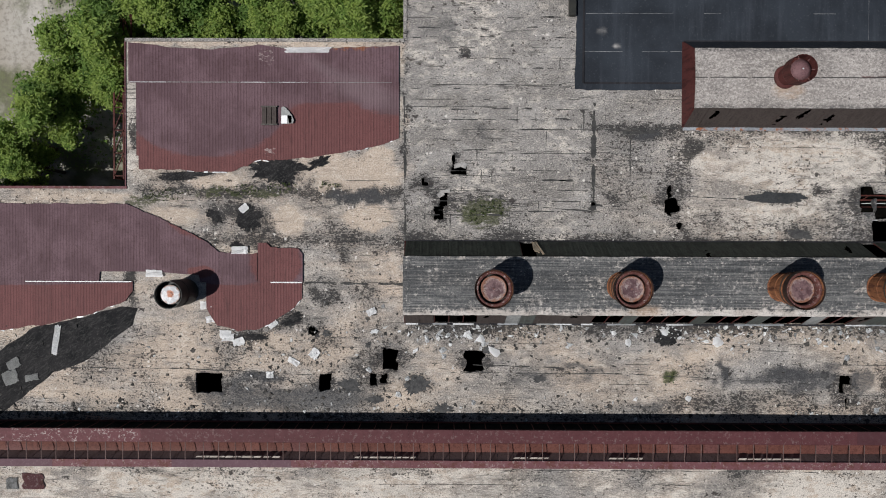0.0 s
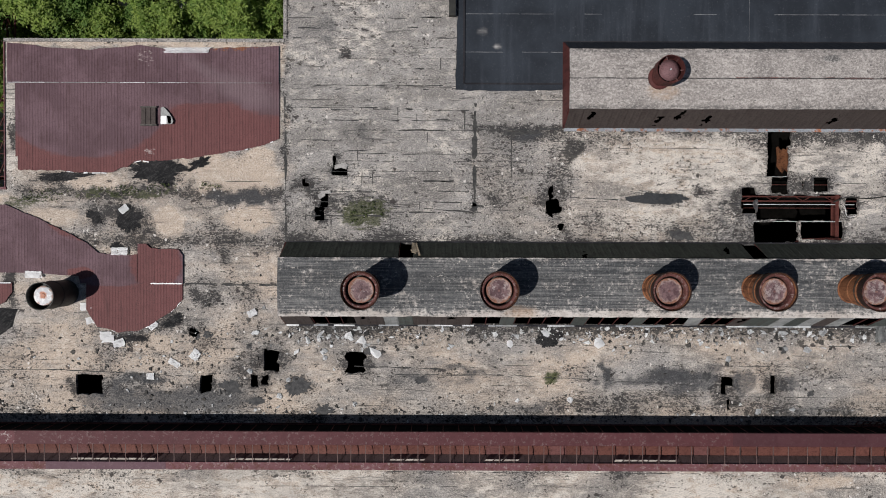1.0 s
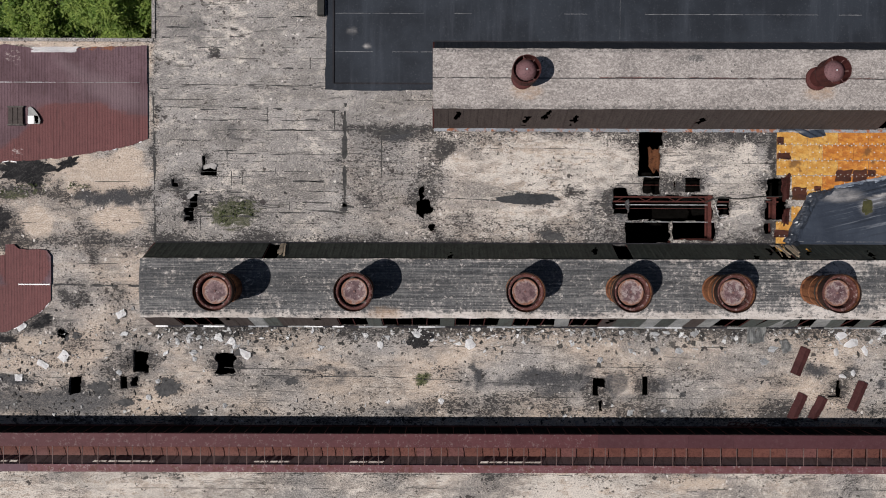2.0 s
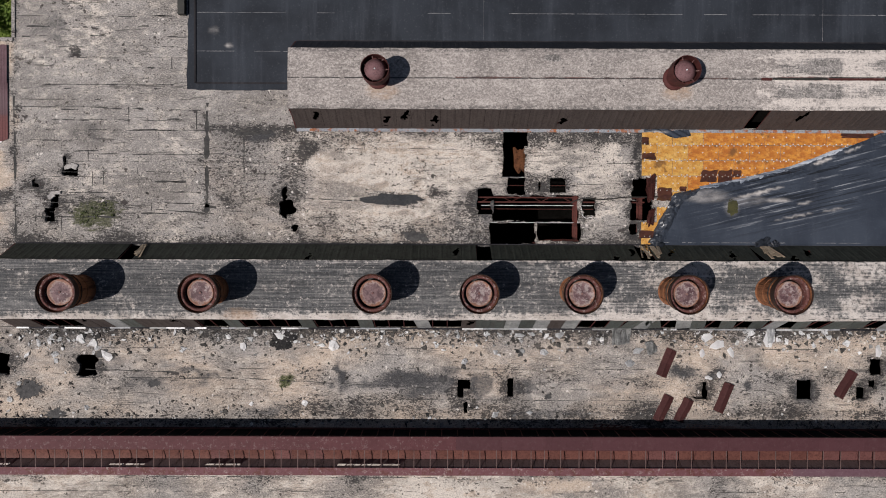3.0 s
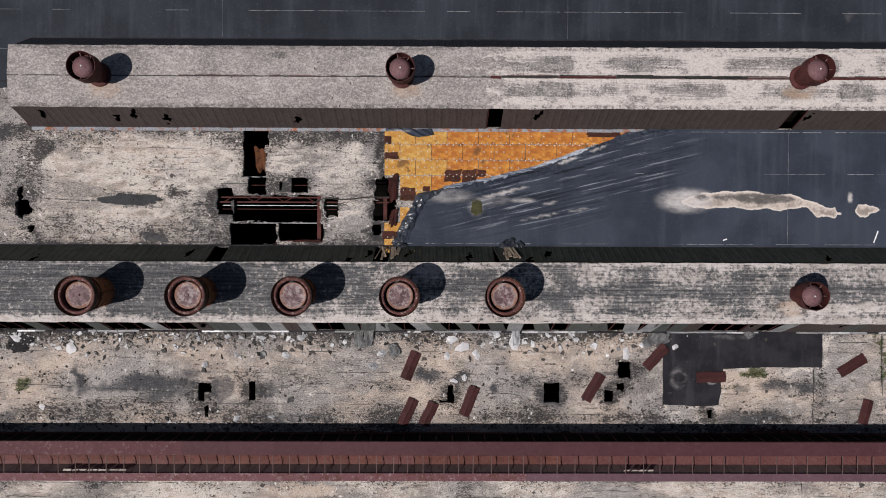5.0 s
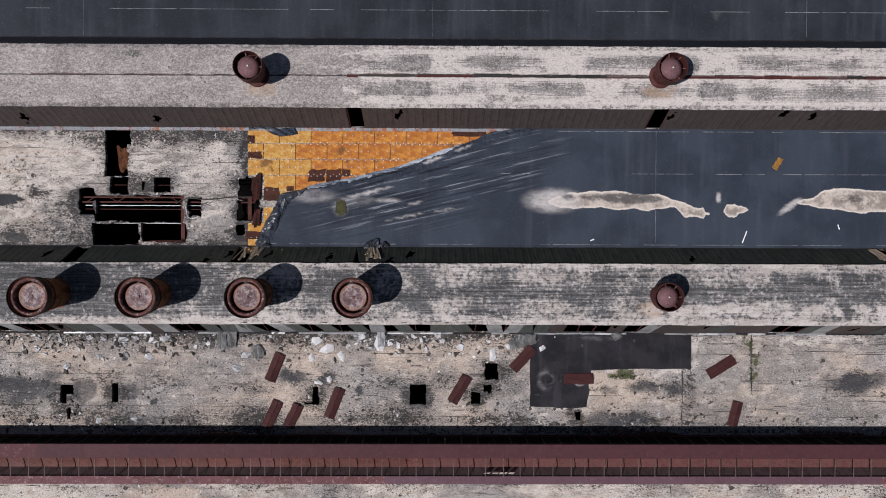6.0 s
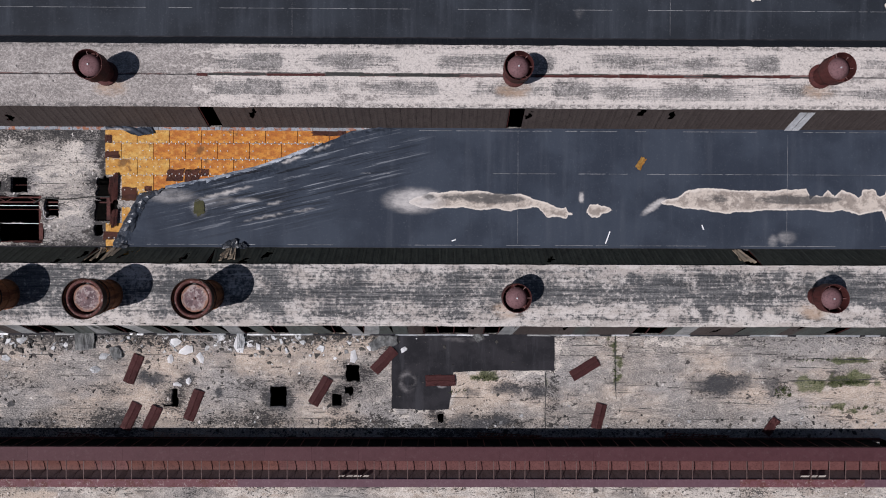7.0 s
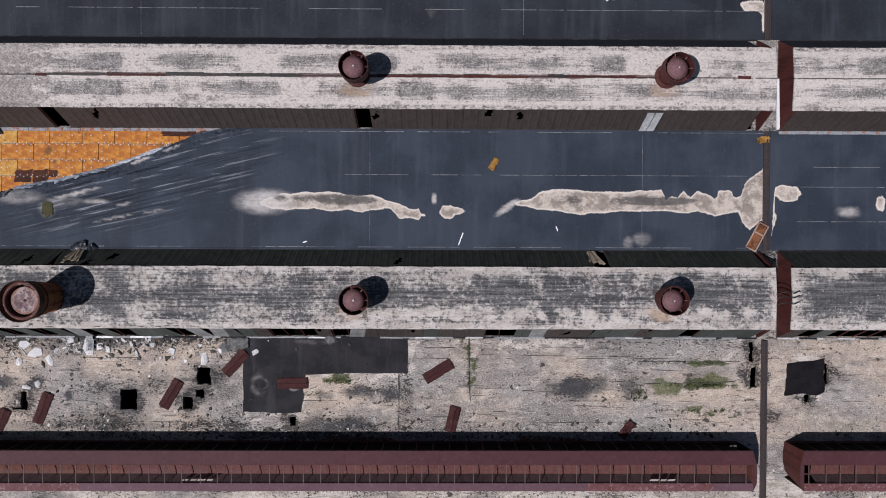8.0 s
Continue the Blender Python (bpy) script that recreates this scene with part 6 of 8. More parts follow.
    # north wall: sashes between mullions on a kerb, their shade put in as near-black colour
    wall_n = N_EDGE - 0.10
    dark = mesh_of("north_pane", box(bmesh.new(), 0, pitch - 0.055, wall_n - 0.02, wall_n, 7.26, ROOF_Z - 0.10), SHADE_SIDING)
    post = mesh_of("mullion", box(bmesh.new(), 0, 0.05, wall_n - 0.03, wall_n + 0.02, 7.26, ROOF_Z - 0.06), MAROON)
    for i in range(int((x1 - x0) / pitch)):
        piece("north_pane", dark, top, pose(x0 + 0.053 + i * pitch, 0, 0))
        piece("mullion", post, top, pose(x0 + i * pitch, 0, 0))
    part("north_kerb", box(bmesh.new(), x0, x1, wall_n - 0.05, wall_n + 0.04, 7.002, 7.26), MAROON, top, "dark maroon kerb below the sashes")
    part("head_rail", box(bmesh.new(), x0, x1, wall_n - 0.05, wall_n + 0.03, ROOF_Z - 0.10, ROOF_Z - 0.032), MAROON, top)
    # ends: upright walls with their corners cut off
    for xe, out, hip in ((x0, -1, hip_w), (x1, 1, hip_e)):
        if not hip:
            part("end_wall", box(bmesh.new(), min(xe, xe + out * 0.06), max(xe, xe + out * 0.06), S_EDGE, N_EDGE - 0.1, 7.002, ROOF_Z - 0.001), MAROON, top)
            continue
        mid = (WELL_N + WELL_S) / 2
        rim = [(xe, N_EDGE), (xe + out * 0.20, WELL_N), (xe + out * 0.22, mid), (xe + out * 0.20, WELL_S), (xe, S_EDGE)]
        low = [(xe + out * 0.02, N_EDGE - 0.08), (xe + out * 0.12, WELL_N), (xe + out * 0.10, mid), (xe - out * 0.02, WELL_S), (xe - out * 0.35, S_EDGE)]
        # the east faces carry their shade as near-black colour
        mt, lab = (SHADE_SIDING, "end face of the skylight, near black for its shade") if out > 0 else (RUST_RED, "rust-red end face of the skylight")
        for k in range(4):
            facet(top, "end_face", ((*low[k], 7.005), (*low[k + 1], 7.005), (*rim[k + 1], ROOF_Z - 0.03), (*rim[k], ROOF_Z - 0.03)), mt, lab)
        lip = bmesh.new()
        lip.faces.new([lip.verts.new((*q, ROOF_Z)) for q in rim] )
        bmesh.ops.recalc_face_normals(lip, faces=lip.faces[:])
        bmesh.ops.solidify(lip, geom=lip.faces[:], thickness=0.03)
        part("end_cap", lip, RED_PAINT, top, "red flashing over the skylight's end")
        part("well_end", box(bmesh.new(), min(xe, xe - out * 0.04), max(xe, xe - out * 0.04), WELL_S, WELL_N, 7.80, ROOF_Z - 0.04), GLAZE_AMBER, top, "rust-stained end of the well")
    return top


SLITS = ((-14.2, -9.7), (-4.9, -1.3), (4.4, 6.15), (9.95, 11.75), (17.5, 21.1), (49.2, 50.6), (75.0, 76.4))
skylight("long raised red-roofed skylight open along its rusted middle", X0 + 1.0, 80.65, -31.7, False, True, SLITS)
skylight("raised red-roofed skylight beyond the expansion joint", 83.47, 96.5, 83.64, True, False, ((93.0, 94.5),))


# tar-filled joints in the concrete deck
def tar_joint(bm, xa, ya, xb, yb, w, seed):
    n = max(2, int(math.hypot(xb - xa, yb - ya) / 0.12))
    d = math.hypot(xb - xa, yb - ya)
    nx, ny = -(yb - ya) / d, (xb - xa) / d
    last = None
    for i in range(n + 1):
        k = i / n
        x, y = xa + (xb - xa) * k, ya + (yb - ya) * k
        j = 0.04 * wave1(k * d * 0.6, seed, 3)
        h = w * max(0.0, 0.62 + 0.9 * wave1(k * d * 1.1, seed + 3, 4))
        if h < w * 0.18:
            last = None
            continue
        p = [bm.verts.new((x + nx * (j + e * h / 2), y + ny * (j + e * h / 2), Z + 0.004)) for e in (-1, 1)]
        if last:
            bm.faces.new((last[0], p[0], p[1], last[1]))
        last = p


joints = bmesh.new()
JOINTS_WEST = (
    (-1.97, 9.53, 7.40, 9.52, 0.07), (2.27, 6.84, 9.31, 6.79, 0.08), (2.27, 5.40, 9.15, 5.38, 0.07), (-1.97, 8.23, 3.46, 8.18, 0.06), (9.36, 8.47, 9.34, 1.95, 0.28), (11.1, 6.66, 13.5, 6.69, 0.32), (9.2, 2.35, 9.9, 2.2, 0.30), (4.25, 2.24, 9.76, 1.81, 0.10),
    (4.25, 2.14, 4.23, -0.07, 0.05), (9.65, 6.86, 14.97, 6.94, 0.13), (-8.23, -2.53, -2.18, -2.61, 0.16), (-2.18, 8.85, -2.12, -0.09, 0.14), (-1.33, 3.19, 4.18, 3.03, 0.08), (-1.95, 1.64, 4.18, 1.62, 0.09),
    (11.54, 6.49, 11.60, 3.40, 0.06), (0.04, 4.05, 4.17, 3.99, 0.05), (-15.51, -7.83, -7.53, -8.21, 0.07), (-24.88, -7.80, -15.51, -7.83, 0.06),
)
JOINTS_EAST = (
    (0.70, -8.02, 11.18, -8.06, 0.07), (11.86, -8.09, 23.72, -8.67, 0.05), (18.97, -9.30, 37.32, -9.39, 0.05), (2.05, -7.54, 7.46, -7.69, 0.10), (60.98, -7.22, 61.00, -10.49, 0.10), (65.05, -4.95, 65.12, -8.78, 0.08),
    (74.89, -6.40, 80.82, -6.42, 0.08), (75.23, -7.71, 80.50, -7.57, 0.08), (70.63, -7.46, 74.25, -7.58, 0.05), (65.70, -6.02, 74.56, -6.14, 0.04), (75.39, -6.89, 78.19, -6.95, 0.05), (15.00, 2.81, 18.92, 2.62, 0.06),
    (16.53, 5.80, 26.74, 5.71, 0.04), (4.04, -14.00, 24.41, -14.06, 0.05), (60.36, -14.03, 60.40, -14.97, 0.06),
)
dash = random.Random(31)
SHORT_JOINTS = []
for i in range(60):
    x, y = dash.uniform(-1.9, 8.6), 0.62 * dash.randint(3, 22) + dash.uniform(-0.04, 0.04)
    n = 0.3 + 2.2 * dash.random() ** 2
    SHORT_JOINTS.append((x, y, min(x + n, 9.0), y + dash.uniform(-0.02, 0.02), dash.uniform(0.05, 0.10)))
for i in range(16):
    x, y = dash.uniform(-1.6, 8.8), dash.uniform(1.5, 11.5)
    SHORT_JOINTS.append((x, y, x, y - dash.uniform(0.3, 1.1), 0.07))
for i in range(26):
    x, y = dash.uniform(62, 81), -5.3 - 0.31 * dash.randint(0, 16)
    SHORT_JOINTS.append((x, y, min(81.2, x + 0.4 + 3 * dash.random() ** 2), y, dash.uniform(0.03, 0.06)))
for i, (xa, ya, xb, yb, w) in enumerate((*JOINTS_WEST, *JOINTS_EAST, *SHORT_JOINTS)):
    tar_joint(joints, xa, ya, xb, yb, w, 40 + i)
tagged(new("roof_joints", mesh_of("roof_joints", joints, TAR)), "cracked tar-filled joints of the concrete deck", "joint", kind="structure")


# ---- ventilation stacks ----
def tall_stack(at, top_z, tint, label):
    """A steel stack that widens upwards, with an inner throat and a damper plate."""
    s = thing("vent_stack", label, "vent stack", "wide stacks on the monitor", at=at)
    h = top_z - at[2]

    def r(z):
        return 0.78 + 0.24 * z / h

    shell = [(0.84, -0.10), (0.84, 0.04), (0.78, 0.06)]
    for k in (0.36, 0.70):
        shell += [(r(h * k), h * k), (r(h * k) + 0.03, h * k + 0.01), (r(h * k) + 0.03, h * k + 0.05), (r(h * k), h * k + 0.06)]
    shell += [(1.01, h - 0.07)]
    part("body", lathe(bmesh.new(), shell), tint, s, "rust-orange rolled steel shell")
    # the rim's near black covers its dark scale and the shading inside it
    part("rim", lathe(bmesh.new(), [(1.005, h - 0.10), (1.065, h - 0.06), (1.065, h), (1.04, h), (1.00, h - 0.5)]), RIM_BLACK, s, "dark scaled rolled rim")
    for k in range(4):
        a = radians(20 + 90 * k)
        c, d = math.cos(a), math.sin(a)
        part("seam", bar(bmesh.new(), (0.785 * c, 0.785 * d, 0.08), (1.015 * c, 1.015 * d, h - 0.08), 0.035), tint, s)
    part("throat_ring", lathe(bmesh.new(), [(1.01, h - 0.30), (0.99, h - 0.20), (0.92, h - 0.17), (0.84, h - 0.18), (0.82, h - 0.24), (0.82, h - 0.78)], 40), RING, s, "dark red inner ring", smooth=True)
    plate = part("damper_plate", lathe(bmesh.new(), [(0.705, h - 0.50), (0.715, h - 0.44), (0.67, h - 0.42), (0.64, h - 0.44), (0.36, h - 0.42), (0.001, h - 0.41)], 36), DAMPER, s, "blotched plum-rust damper plate", smooth=True)
    part("hub", lathe(bmesh.new(), [(0.07, h - 0.415), (0.06, h - 0.36), (0.001, h - 0.36)], 14), RUST_PLUM, plate)
    # black disc added for the darkness deep in the stack
    part("dark_depth_disc", lathe(bmesh.new(), [(1.0, h - 0.80), (0.001, h - 0.80)], 24), STACK_BLACK, s)
    return s


BIG_X = (2.98, 10.50, 19.74, 25.45, 30.98, 36.60, 42.13)
first = tall_stack((BIG_X[0], -2.56, 9.0), 11.40, RUST, "wide rust-orange vent stack standing on the monitor ridge")
for i, x in enumerate(BIG_X[1:]):
    copy_thing(first, pose(x, -2.56, 9.0, 0, 0, 37 * (i + 1)))


def capped_stack(at, top_z):
    """A narrower stack with a cone hung inside its wind band."""
    s = thing("capped_stack", "maroon steel vent stack with a plum cone cap", "vent stack", "capped stacks", at=at)
    h = top_z - at[2]
    part("curb", lathe(bmesh.new(), [(0.68, -0.12), (0.66, 0.10), (0.50, 0.16)], 28), MAROON, s, "low maroon curb ring")
    part("neck", lathe(bmesh.new(), [(0.50, 0.10), (0.50, h * 0.62)], 28), MAROON, s)
    band = part("wind_band", lathe(bmesh.new(), [(0.50, h * 0.52), (0.72, h * 0.56), (0.77, h * 0.62), (0.77, h), (0.74, h), (0.74, h * 0.66), (0.52, h * 0.60)], 36), MAROON, s, "maroon steel wind band")
    cone = part("cone", lathe(bmesh.new(), [(0.56, h - 0.30), (0.58, h - 0.26), (0.30, h - 0.16), (0.05, h - 0.07), (0.001, h - 0.07)], 36), PLUM, s, "dusty plum cone cap", smooth=True)
    part("finial", lathe(bmesh.new(), [(0.045, h - 0.08), (0.04, h - 0.03), (0.001, h - 0.03)], 12), PALE_METAL, cone, "pale metal finial")
    for k in range(7):
        a = 2 * math.pi * k / 7
        part("bracket", bar(bmesh.new(), (0.54 * math.cos(a), 0.54 * math.sin(a), h - 0.28), (0.75 * math.cos(a), 0.75 * math.sin(a), h - 0.24), 0.035), RUST_PLUM, band)
    # black disc in place of the neck's dark depth
    part("dark_depth_disc", lathe(bmesh.new(), [(0.52, h * 0.61), (0.001, h * 0.61)], 20), STACK_BLACK, s)
    return s


capped = capped_stack((19.80, 9.50, 9.03), 10.85)
for i, (x, y, z) in enumerate(((36.58, 9.50, 9.03), (58.85, 9.54, 9.03), (75.64, 9.55, 9.03), (58.84, -2.55, 8.80), (75.58, -2.53, 8.80))):
    copy_thing(capped, pose(x, y, z))

old = thing("blackened_stack", "short blackened steel stack with a white rust-spotted plate inside", "vent stack", at=(-15.55, -3.12, Z))
part("body", lathe(bmesh.new(), [(0.80, 0), (0.80, 1.3), (0.83, 1.32), (0.83, 1.4), (0.80, 1.42), (0.80, 2.40), (0.77, 2.40), (0.77, 1.7)], 40), STACK_BLACK, old, "sooty black shell")
part("plate", lathe(bmesh.new(), [(0.55, 2.02), (0.56, 2.06), (0.50, 2.09), (0.15, 2.12), (0.13, 2.15), (0.001, 2.15)], 32), make_spotted_plate(), old, "white plate with orange rust")
# black disc in place of the shell's dark depth
part("dark_depth_disc", lathe(bmesh.new(), [(0.77, 1.72), (0.001, 1.72)], 24), STACK_BLACK, old)

def flat_scrap(name, x, y, w, h, turn, material, label, category, z=Z, seed=0, bend=0.03, notch=0.12):
    """A torn, slightly bent sheet with an uneven outline."""
    bm = bmesh.new()
    n, m = 6, 4
    g = []
    for i in range(n + 1):
        col = []
        for j in range(m + 1):
            u, v = i / n - 0.5, j / m - 0.5
            e = 1 + notch * noise.noise((u * 5, v * 5, seed)) * (1.6 if i in (0, n) or j in (0, m) else 0.4)
            col.append(bm.verts.new((u * w * e, v * h * e, 0.03 + bend * (1 + noise.noise((u * 2.5, v * 2.5, seed + 4.0))))))
        g.append(col)
    for i in range(n):
        for j in range(m):
            bm.faces.new((g[i][j], g[i + 1][j], g[i + 1][j + 1], g[i][j + 1]))
    bmesh.ops.solidify(bm, geom=bm.faces[:], thickness=0.014)
    ob = new(name, mesh_of(name, bm, material))
    ob.matrix_basis = pose(x, y, z, 0, 0, turn)
    return tagged(ob, label, category)


# ---- bare insulation boards under the torn sheet ----
boards = thing("insulation", "bare yellow-orange insulation boards pinned with small white fasteners", "insulation")


def tear_x(y):
    t = np.array(TEAR)
    return float(np.interp(y, t[:, 1], t[:, 0]))


def board_mesh(w, material):
    bm = box(bmesh.new(), 0.014, w - 0.014, 0.014, 0.911, Z + 0.002, Z + 0.046)
    bmesh.ops.bevel(bm, geom=[e for e in bm.edges if all(v.co.z > Z + 0.04 for v in e.verts)], offset=0.01, segments=1, affect="EDGES")
    return mesh_of("board", bm, material)


RUST_BOARD = make_board("rust_soaked_board", (0.10, 0.034, 0.026), (0.15, 0.052, 0.034), (0.07, 0.028, 0.022))
BOARD_SHAPES = {(w, k): board_mesh(w, mt) for w in (1.85, 0.93) for k, mt in ((0, LIGHT_BOARD), (1, YELLOW), (2, RUST_BOARD))}
pins = bmesh.new()
for row in range(8):
    y = 6.98 - 0.925 * (row + 1)
    x = 35.42
    wide = row % 2 == 0
    while x < tear_x(min(y + 0.95, 6.98)) + 0.5 and x < 51.5:
        w = 1.85 if wide else 0.93
        wide = True
        clash = any(abs(hx - x - w / 2) < (hw * 0.6 + w) / 2 and abs(hy - y - 0.46) < (hh + 0.2) / 2 for hx, hy, hw, hh, _ in HOLES_NORTH if 35.2 < hx < 36)
        if not clash:
            k = 0 if x < 37.6 else 1
            if x < 35.6 and row == 6 and w < 1:
                k = 2
            piece("board", BOARD_SHAPES[(w, k)], boards, pose(x, y, random.uniform(0, 0.004), 0, 0, random.uniform(-0.3, 0.3)))
            for i in range(5 if w > 1 else 3):
                for v in (0.06, 0.48, 0.88):
                    if random.random() < (0.85 if v != 0.48 else 0.45):
                        bmesh.ops.create_cone(pins, cap_ends=True, segments=7, radius1=0.042, radius2=0.03, depth=0.02, matrix=pose(x + 0.16 + i * 0.38 + random.uniform(-0.05, 0.05), y + v, Z + 0.06))
        x += w
tagged(part("fastener_field", pins, PALE_METAL, boards, "small white fastener plates"), kind="stuff")


for i, (x, y, w, h) in enumerate((
    (35.62, 6.29, 0.4, 0.45), (35.82, 5.37, 0.85, 0.4), (36.78, 3.10, 0.9, 0.75), (35.75, 0.68, 0.9, 0.45), (39.45, 4.20, 1, 0.7),
    (40.44, 4.17, 0.85, 0.8), (48.31, 6.68, 1.9, 0.36), (41.14, 4.34, 0.5, 0.4), (37.90, 3.43, 0.4, 0.3),
)):
    flat_scrap("rusted_facing", x, y, w, h, 0, RUST_BOARD, "maroon rust-soaked facing torn off an insulation board", "insulation scrap", Z + 0.035, 130 + i, 0.004, 0.14)


# ---- corrugated red roofing ----
def rib_roof(x0, x1, lo, hi, z, paint, parent, pitch=0.172, amp=0.013, width=1.03, edge=0.0):
    """Ribbed sheets, one object each, with the lower and upper ends given along x."""
    n = math.ceil((x1 - x0) / width)
    for s in range(n):
        a, b = x0 + s * width, min(x1, x0 + (s + 1) * width - 0.004)
        cols = max(8, int((b - a) / pitch * 8))
        rows = 9
        verts, faces = [], []
        drop = random.uniform(0, 0.012)
        for side in (0, -0.012):
            for i in range(cols + 1):
                x = a + (b - a) * i / cols
                yl, yh = lo(x), hi(x)
                k = (x / pitch) % 1
                rib = amp * (1 if 0.22 < k < 0.42 else 0 if k > 0.55 or k < 0.1 else 0.5)
                for j in range(rows):
                    y = yl + (yh - yl) * j / (rows - 1)
                    verts.append((x, y, z + rib + side + drop + 0.02 * noise.noise((x * 0.4, y * 0.4, 5.0))))
        half = (cols + 1) * rows
        for i in range(cols):
            for j in range(rows - 1):
                p = i * rows + j
                faces.append((p, p + rows, p + rows + 1, p + 1))
                faces.append((half + p, half + p + 1, half + p + rows + 1, half + p + rows))
            for p in (i * rows, i * rows + rows - 1):
                faces.append((p, half + p, half + p + rows, p + rows))
        me = bpy.data.meshes.new("sheet")
        me.from_pydata(verts, [], faces)
        me.materials.append(RED_SHEET)
        c = np.array(verts)
        f = [np.zeros(len(c)) for _ in range(4)]
        paint(c[:, 0], c[:, 1], f)
        set_stain(me, f)
        ob = new("sheet", me)
        ob.parent = parent
        for k in range(2):
            if edge and random.random() < edge:
                u = a + (b - a) * k / 2
                v = u + (b - a) * random.uniform(0.15, 0.5)
                wide = random.uniform(0.02, 0.10)
                strip = bar(bmesh.new(), (u, lo(u) - wide * 0.3, z - 0.02), (v, lo(v) - wide * 0.3 + random.uniform(-0.04, 0.02), z - 0.02), wide, 0.02)
                part("torn_edge", strip, WHITE_SHEET if random.random() < 0.5 else PALE_METAL, parent, "pale torn sheet edge")


def line_of(points, seed, amp=0.08):
    xs, ys = [p[0] for p in points], [p[1] for p in points]
    return lambda x: float(np.interp(x, xs, ys)) + amp * wave1(x, seed, 5, 1.3)


def paint_nw(x, y, f):
    f[0] += 0.95
    shade = np.zeros(len(x))
    blot(shade, x, y, -14.3, 8.9, 5.3, 3.75, 1.0, 0, 3.0)
    blot(shade, x, y, -8.0, 10.9, 9.5, 2.5, 1.0, 0, 2.5)
    blot(shade, x, y, -17.8, 11.3, 3.5, 2.2, 1.0, 0, 2.5)
    blot(shade, x, y, -4.0, 9.0, 2.6, 1.2, 0.7, -20, 2.0)
    f[0] -= 0.95 * shade
    blot(f[1], x, y, -5.8, 11.70, 2.4, 0.18, 0.85)
    blot(f[2], x, y, -10.6, 11.2, 0.7, 1.0, 0.36)
    blot(f[2], x, y, -10.3, 5.3, 0.6, 0.4, 0.45)
    # a pale haze put into the sheets' colour
    blot(f[3], x, y, -6.6, 10.2, 1.6, 0.35, 0.7, -30, 1.2)
    blot(f[3], x, y, -4.6, 9.1, 2.2, 0.75, 0.9, -22, 1.2)


nw = thing("corrugated_roof", "purple-red ribbed metal roofing with torn edges, north-west block", "metal roofing", "red metal roofing")
NW_LOW = line_of([(-18.3, 4.35), (-16.0, 4.3), (-13.0, 4.15), (-11.7, 4.55), (-11.3, 4.9), (-8.2, 5.05), (-4.8, 5.55), (-3.2, 6.0), (-2.5, 6.3)], 4, 0.09)
NW_HIGH = line_of([(-19.1, 12.05), (-16.5, 11.75), (-14.0, 11.6), (-11.0, 11.9), (-8.5, 11.6), (-5.5, 11.75), (-2.5, 11.85)], 6, 0.05)
rib_roof(-18.95, -2.52, lambda x: 9.58, NW_HIGH, Z + 0.10, paint_nw, nw)
rib_roof(-18.5, -2.50, lambda x: max(NW_LOW(x), 4.2) + (0.8 if x < -18.35 else 0), lambda x: 9.66, Z + 0.07, paint_nw, nw, edge=0.35)
x = -18.9
while x < -3.0:
    n = random.uniform(0.4, 1.6)
    part("lap_strip", bar(bmesh.new(), (x, 9.62, Z + 0.14), (x + n, 9.62, Z + 0.14), 0.035 if x < -9 else 0.018, 0.015), GREY_METAL if random.random() < 0.6 else PALE_METAL, nw, "pale lap line")
    x += n + random.choice((0.0, 0.02, 0.08))


def paint_sw(x, y, f):
    f[0] += np.where(y < -2.55, 0.75, 0.0)
    blot(f[0], x, y, -10.0, -1.3, 1.7, 1.6, 0.85)
    blot(f[0], x, y, -11.0, -4.6, 2.5, 1.3, 1.0)
    blot(f[0], x, y, -22, -5.2, 4.5, 1.4, 1.0)
    blot(f[0], x, y, -14.6, -1.9, 1.0, 0.4, 0.8)
    blot(f[0], x, y, -15.5, 0.6, 1.6, 0.4, 0.6, -25)


sw = thing("corrugated_roof", "purple-red ribbed metal roofing around a stack, torn at its edges", "metal roofing", "red metal roofing")
SW_HIGH = line_of([(-33, 2.2), (-19.1, 2.25), (-16.4, 1.05), (-14.2, -0.1), (-13.5, -0.7), (-11.1, -0.8)], 8, 0.06)
SW_MID = line_of([(-33, -2.50), (-20.8, -2.50), (-20.75, -1.9), (-17.6, -1.9), (-16.3, -2.0), (-14.7, -2.1), (-14.6, -2.52), (-11, -2.52)], 9, 0.02)
rib_roof(-33.0, -11.15, SW_MID, SW_HIGH, Z + 0.09, paint_sw, sw)
rib_roof(-11.10, -8.35, lambda x: -2.55, line_of([(-11.1, -0.1), (-10.6, -0.12), (-10.3, -0.4), (-8.6, -0.45), (-8.3, -0.9)], 10, 0.05), Z + 0.11, paint_sw, sw)
rib_roof(-14.25, -8.40, line_of([(-14.25, -4.1), (-13.6, -5.15), (-12.3, -5.5), (-11.0, -5.4), (-10.2, -4.95), (-9.0, -4.2), (-8.4, -3.5)], 11, 0.06), lambda x: -2.46, Z + 0.07, paint_sw, sw, edge=0.45)
rib_roof(-33.0, -18.75, line_of([(-33, -5.9), (-26.8, -5.5), (-24.7, -5.27), (-21.6, -4.6), (-19.2, -3.7), (-18.7, -3.0)], 12, 0.08), lambda x: -2.5, Z + 0.07, paint_sw, sw, edge=0.45)
part("lap_strip", bar(bmesh.new(), (-25.3, -2.52, Z + 0.13), (-18.8, -2.52, Z + 0.13), 0.05, 0.015), PALE_METAL, sw, "pale lap line")
part("lap_strip", bar(bmesh.new(), (-10.3, -2.53, Z + 0.14), (-8.4, -2.53, Z + 0.14), 0.07, 0.015), PALE_METAL, sw, "pale lap line")


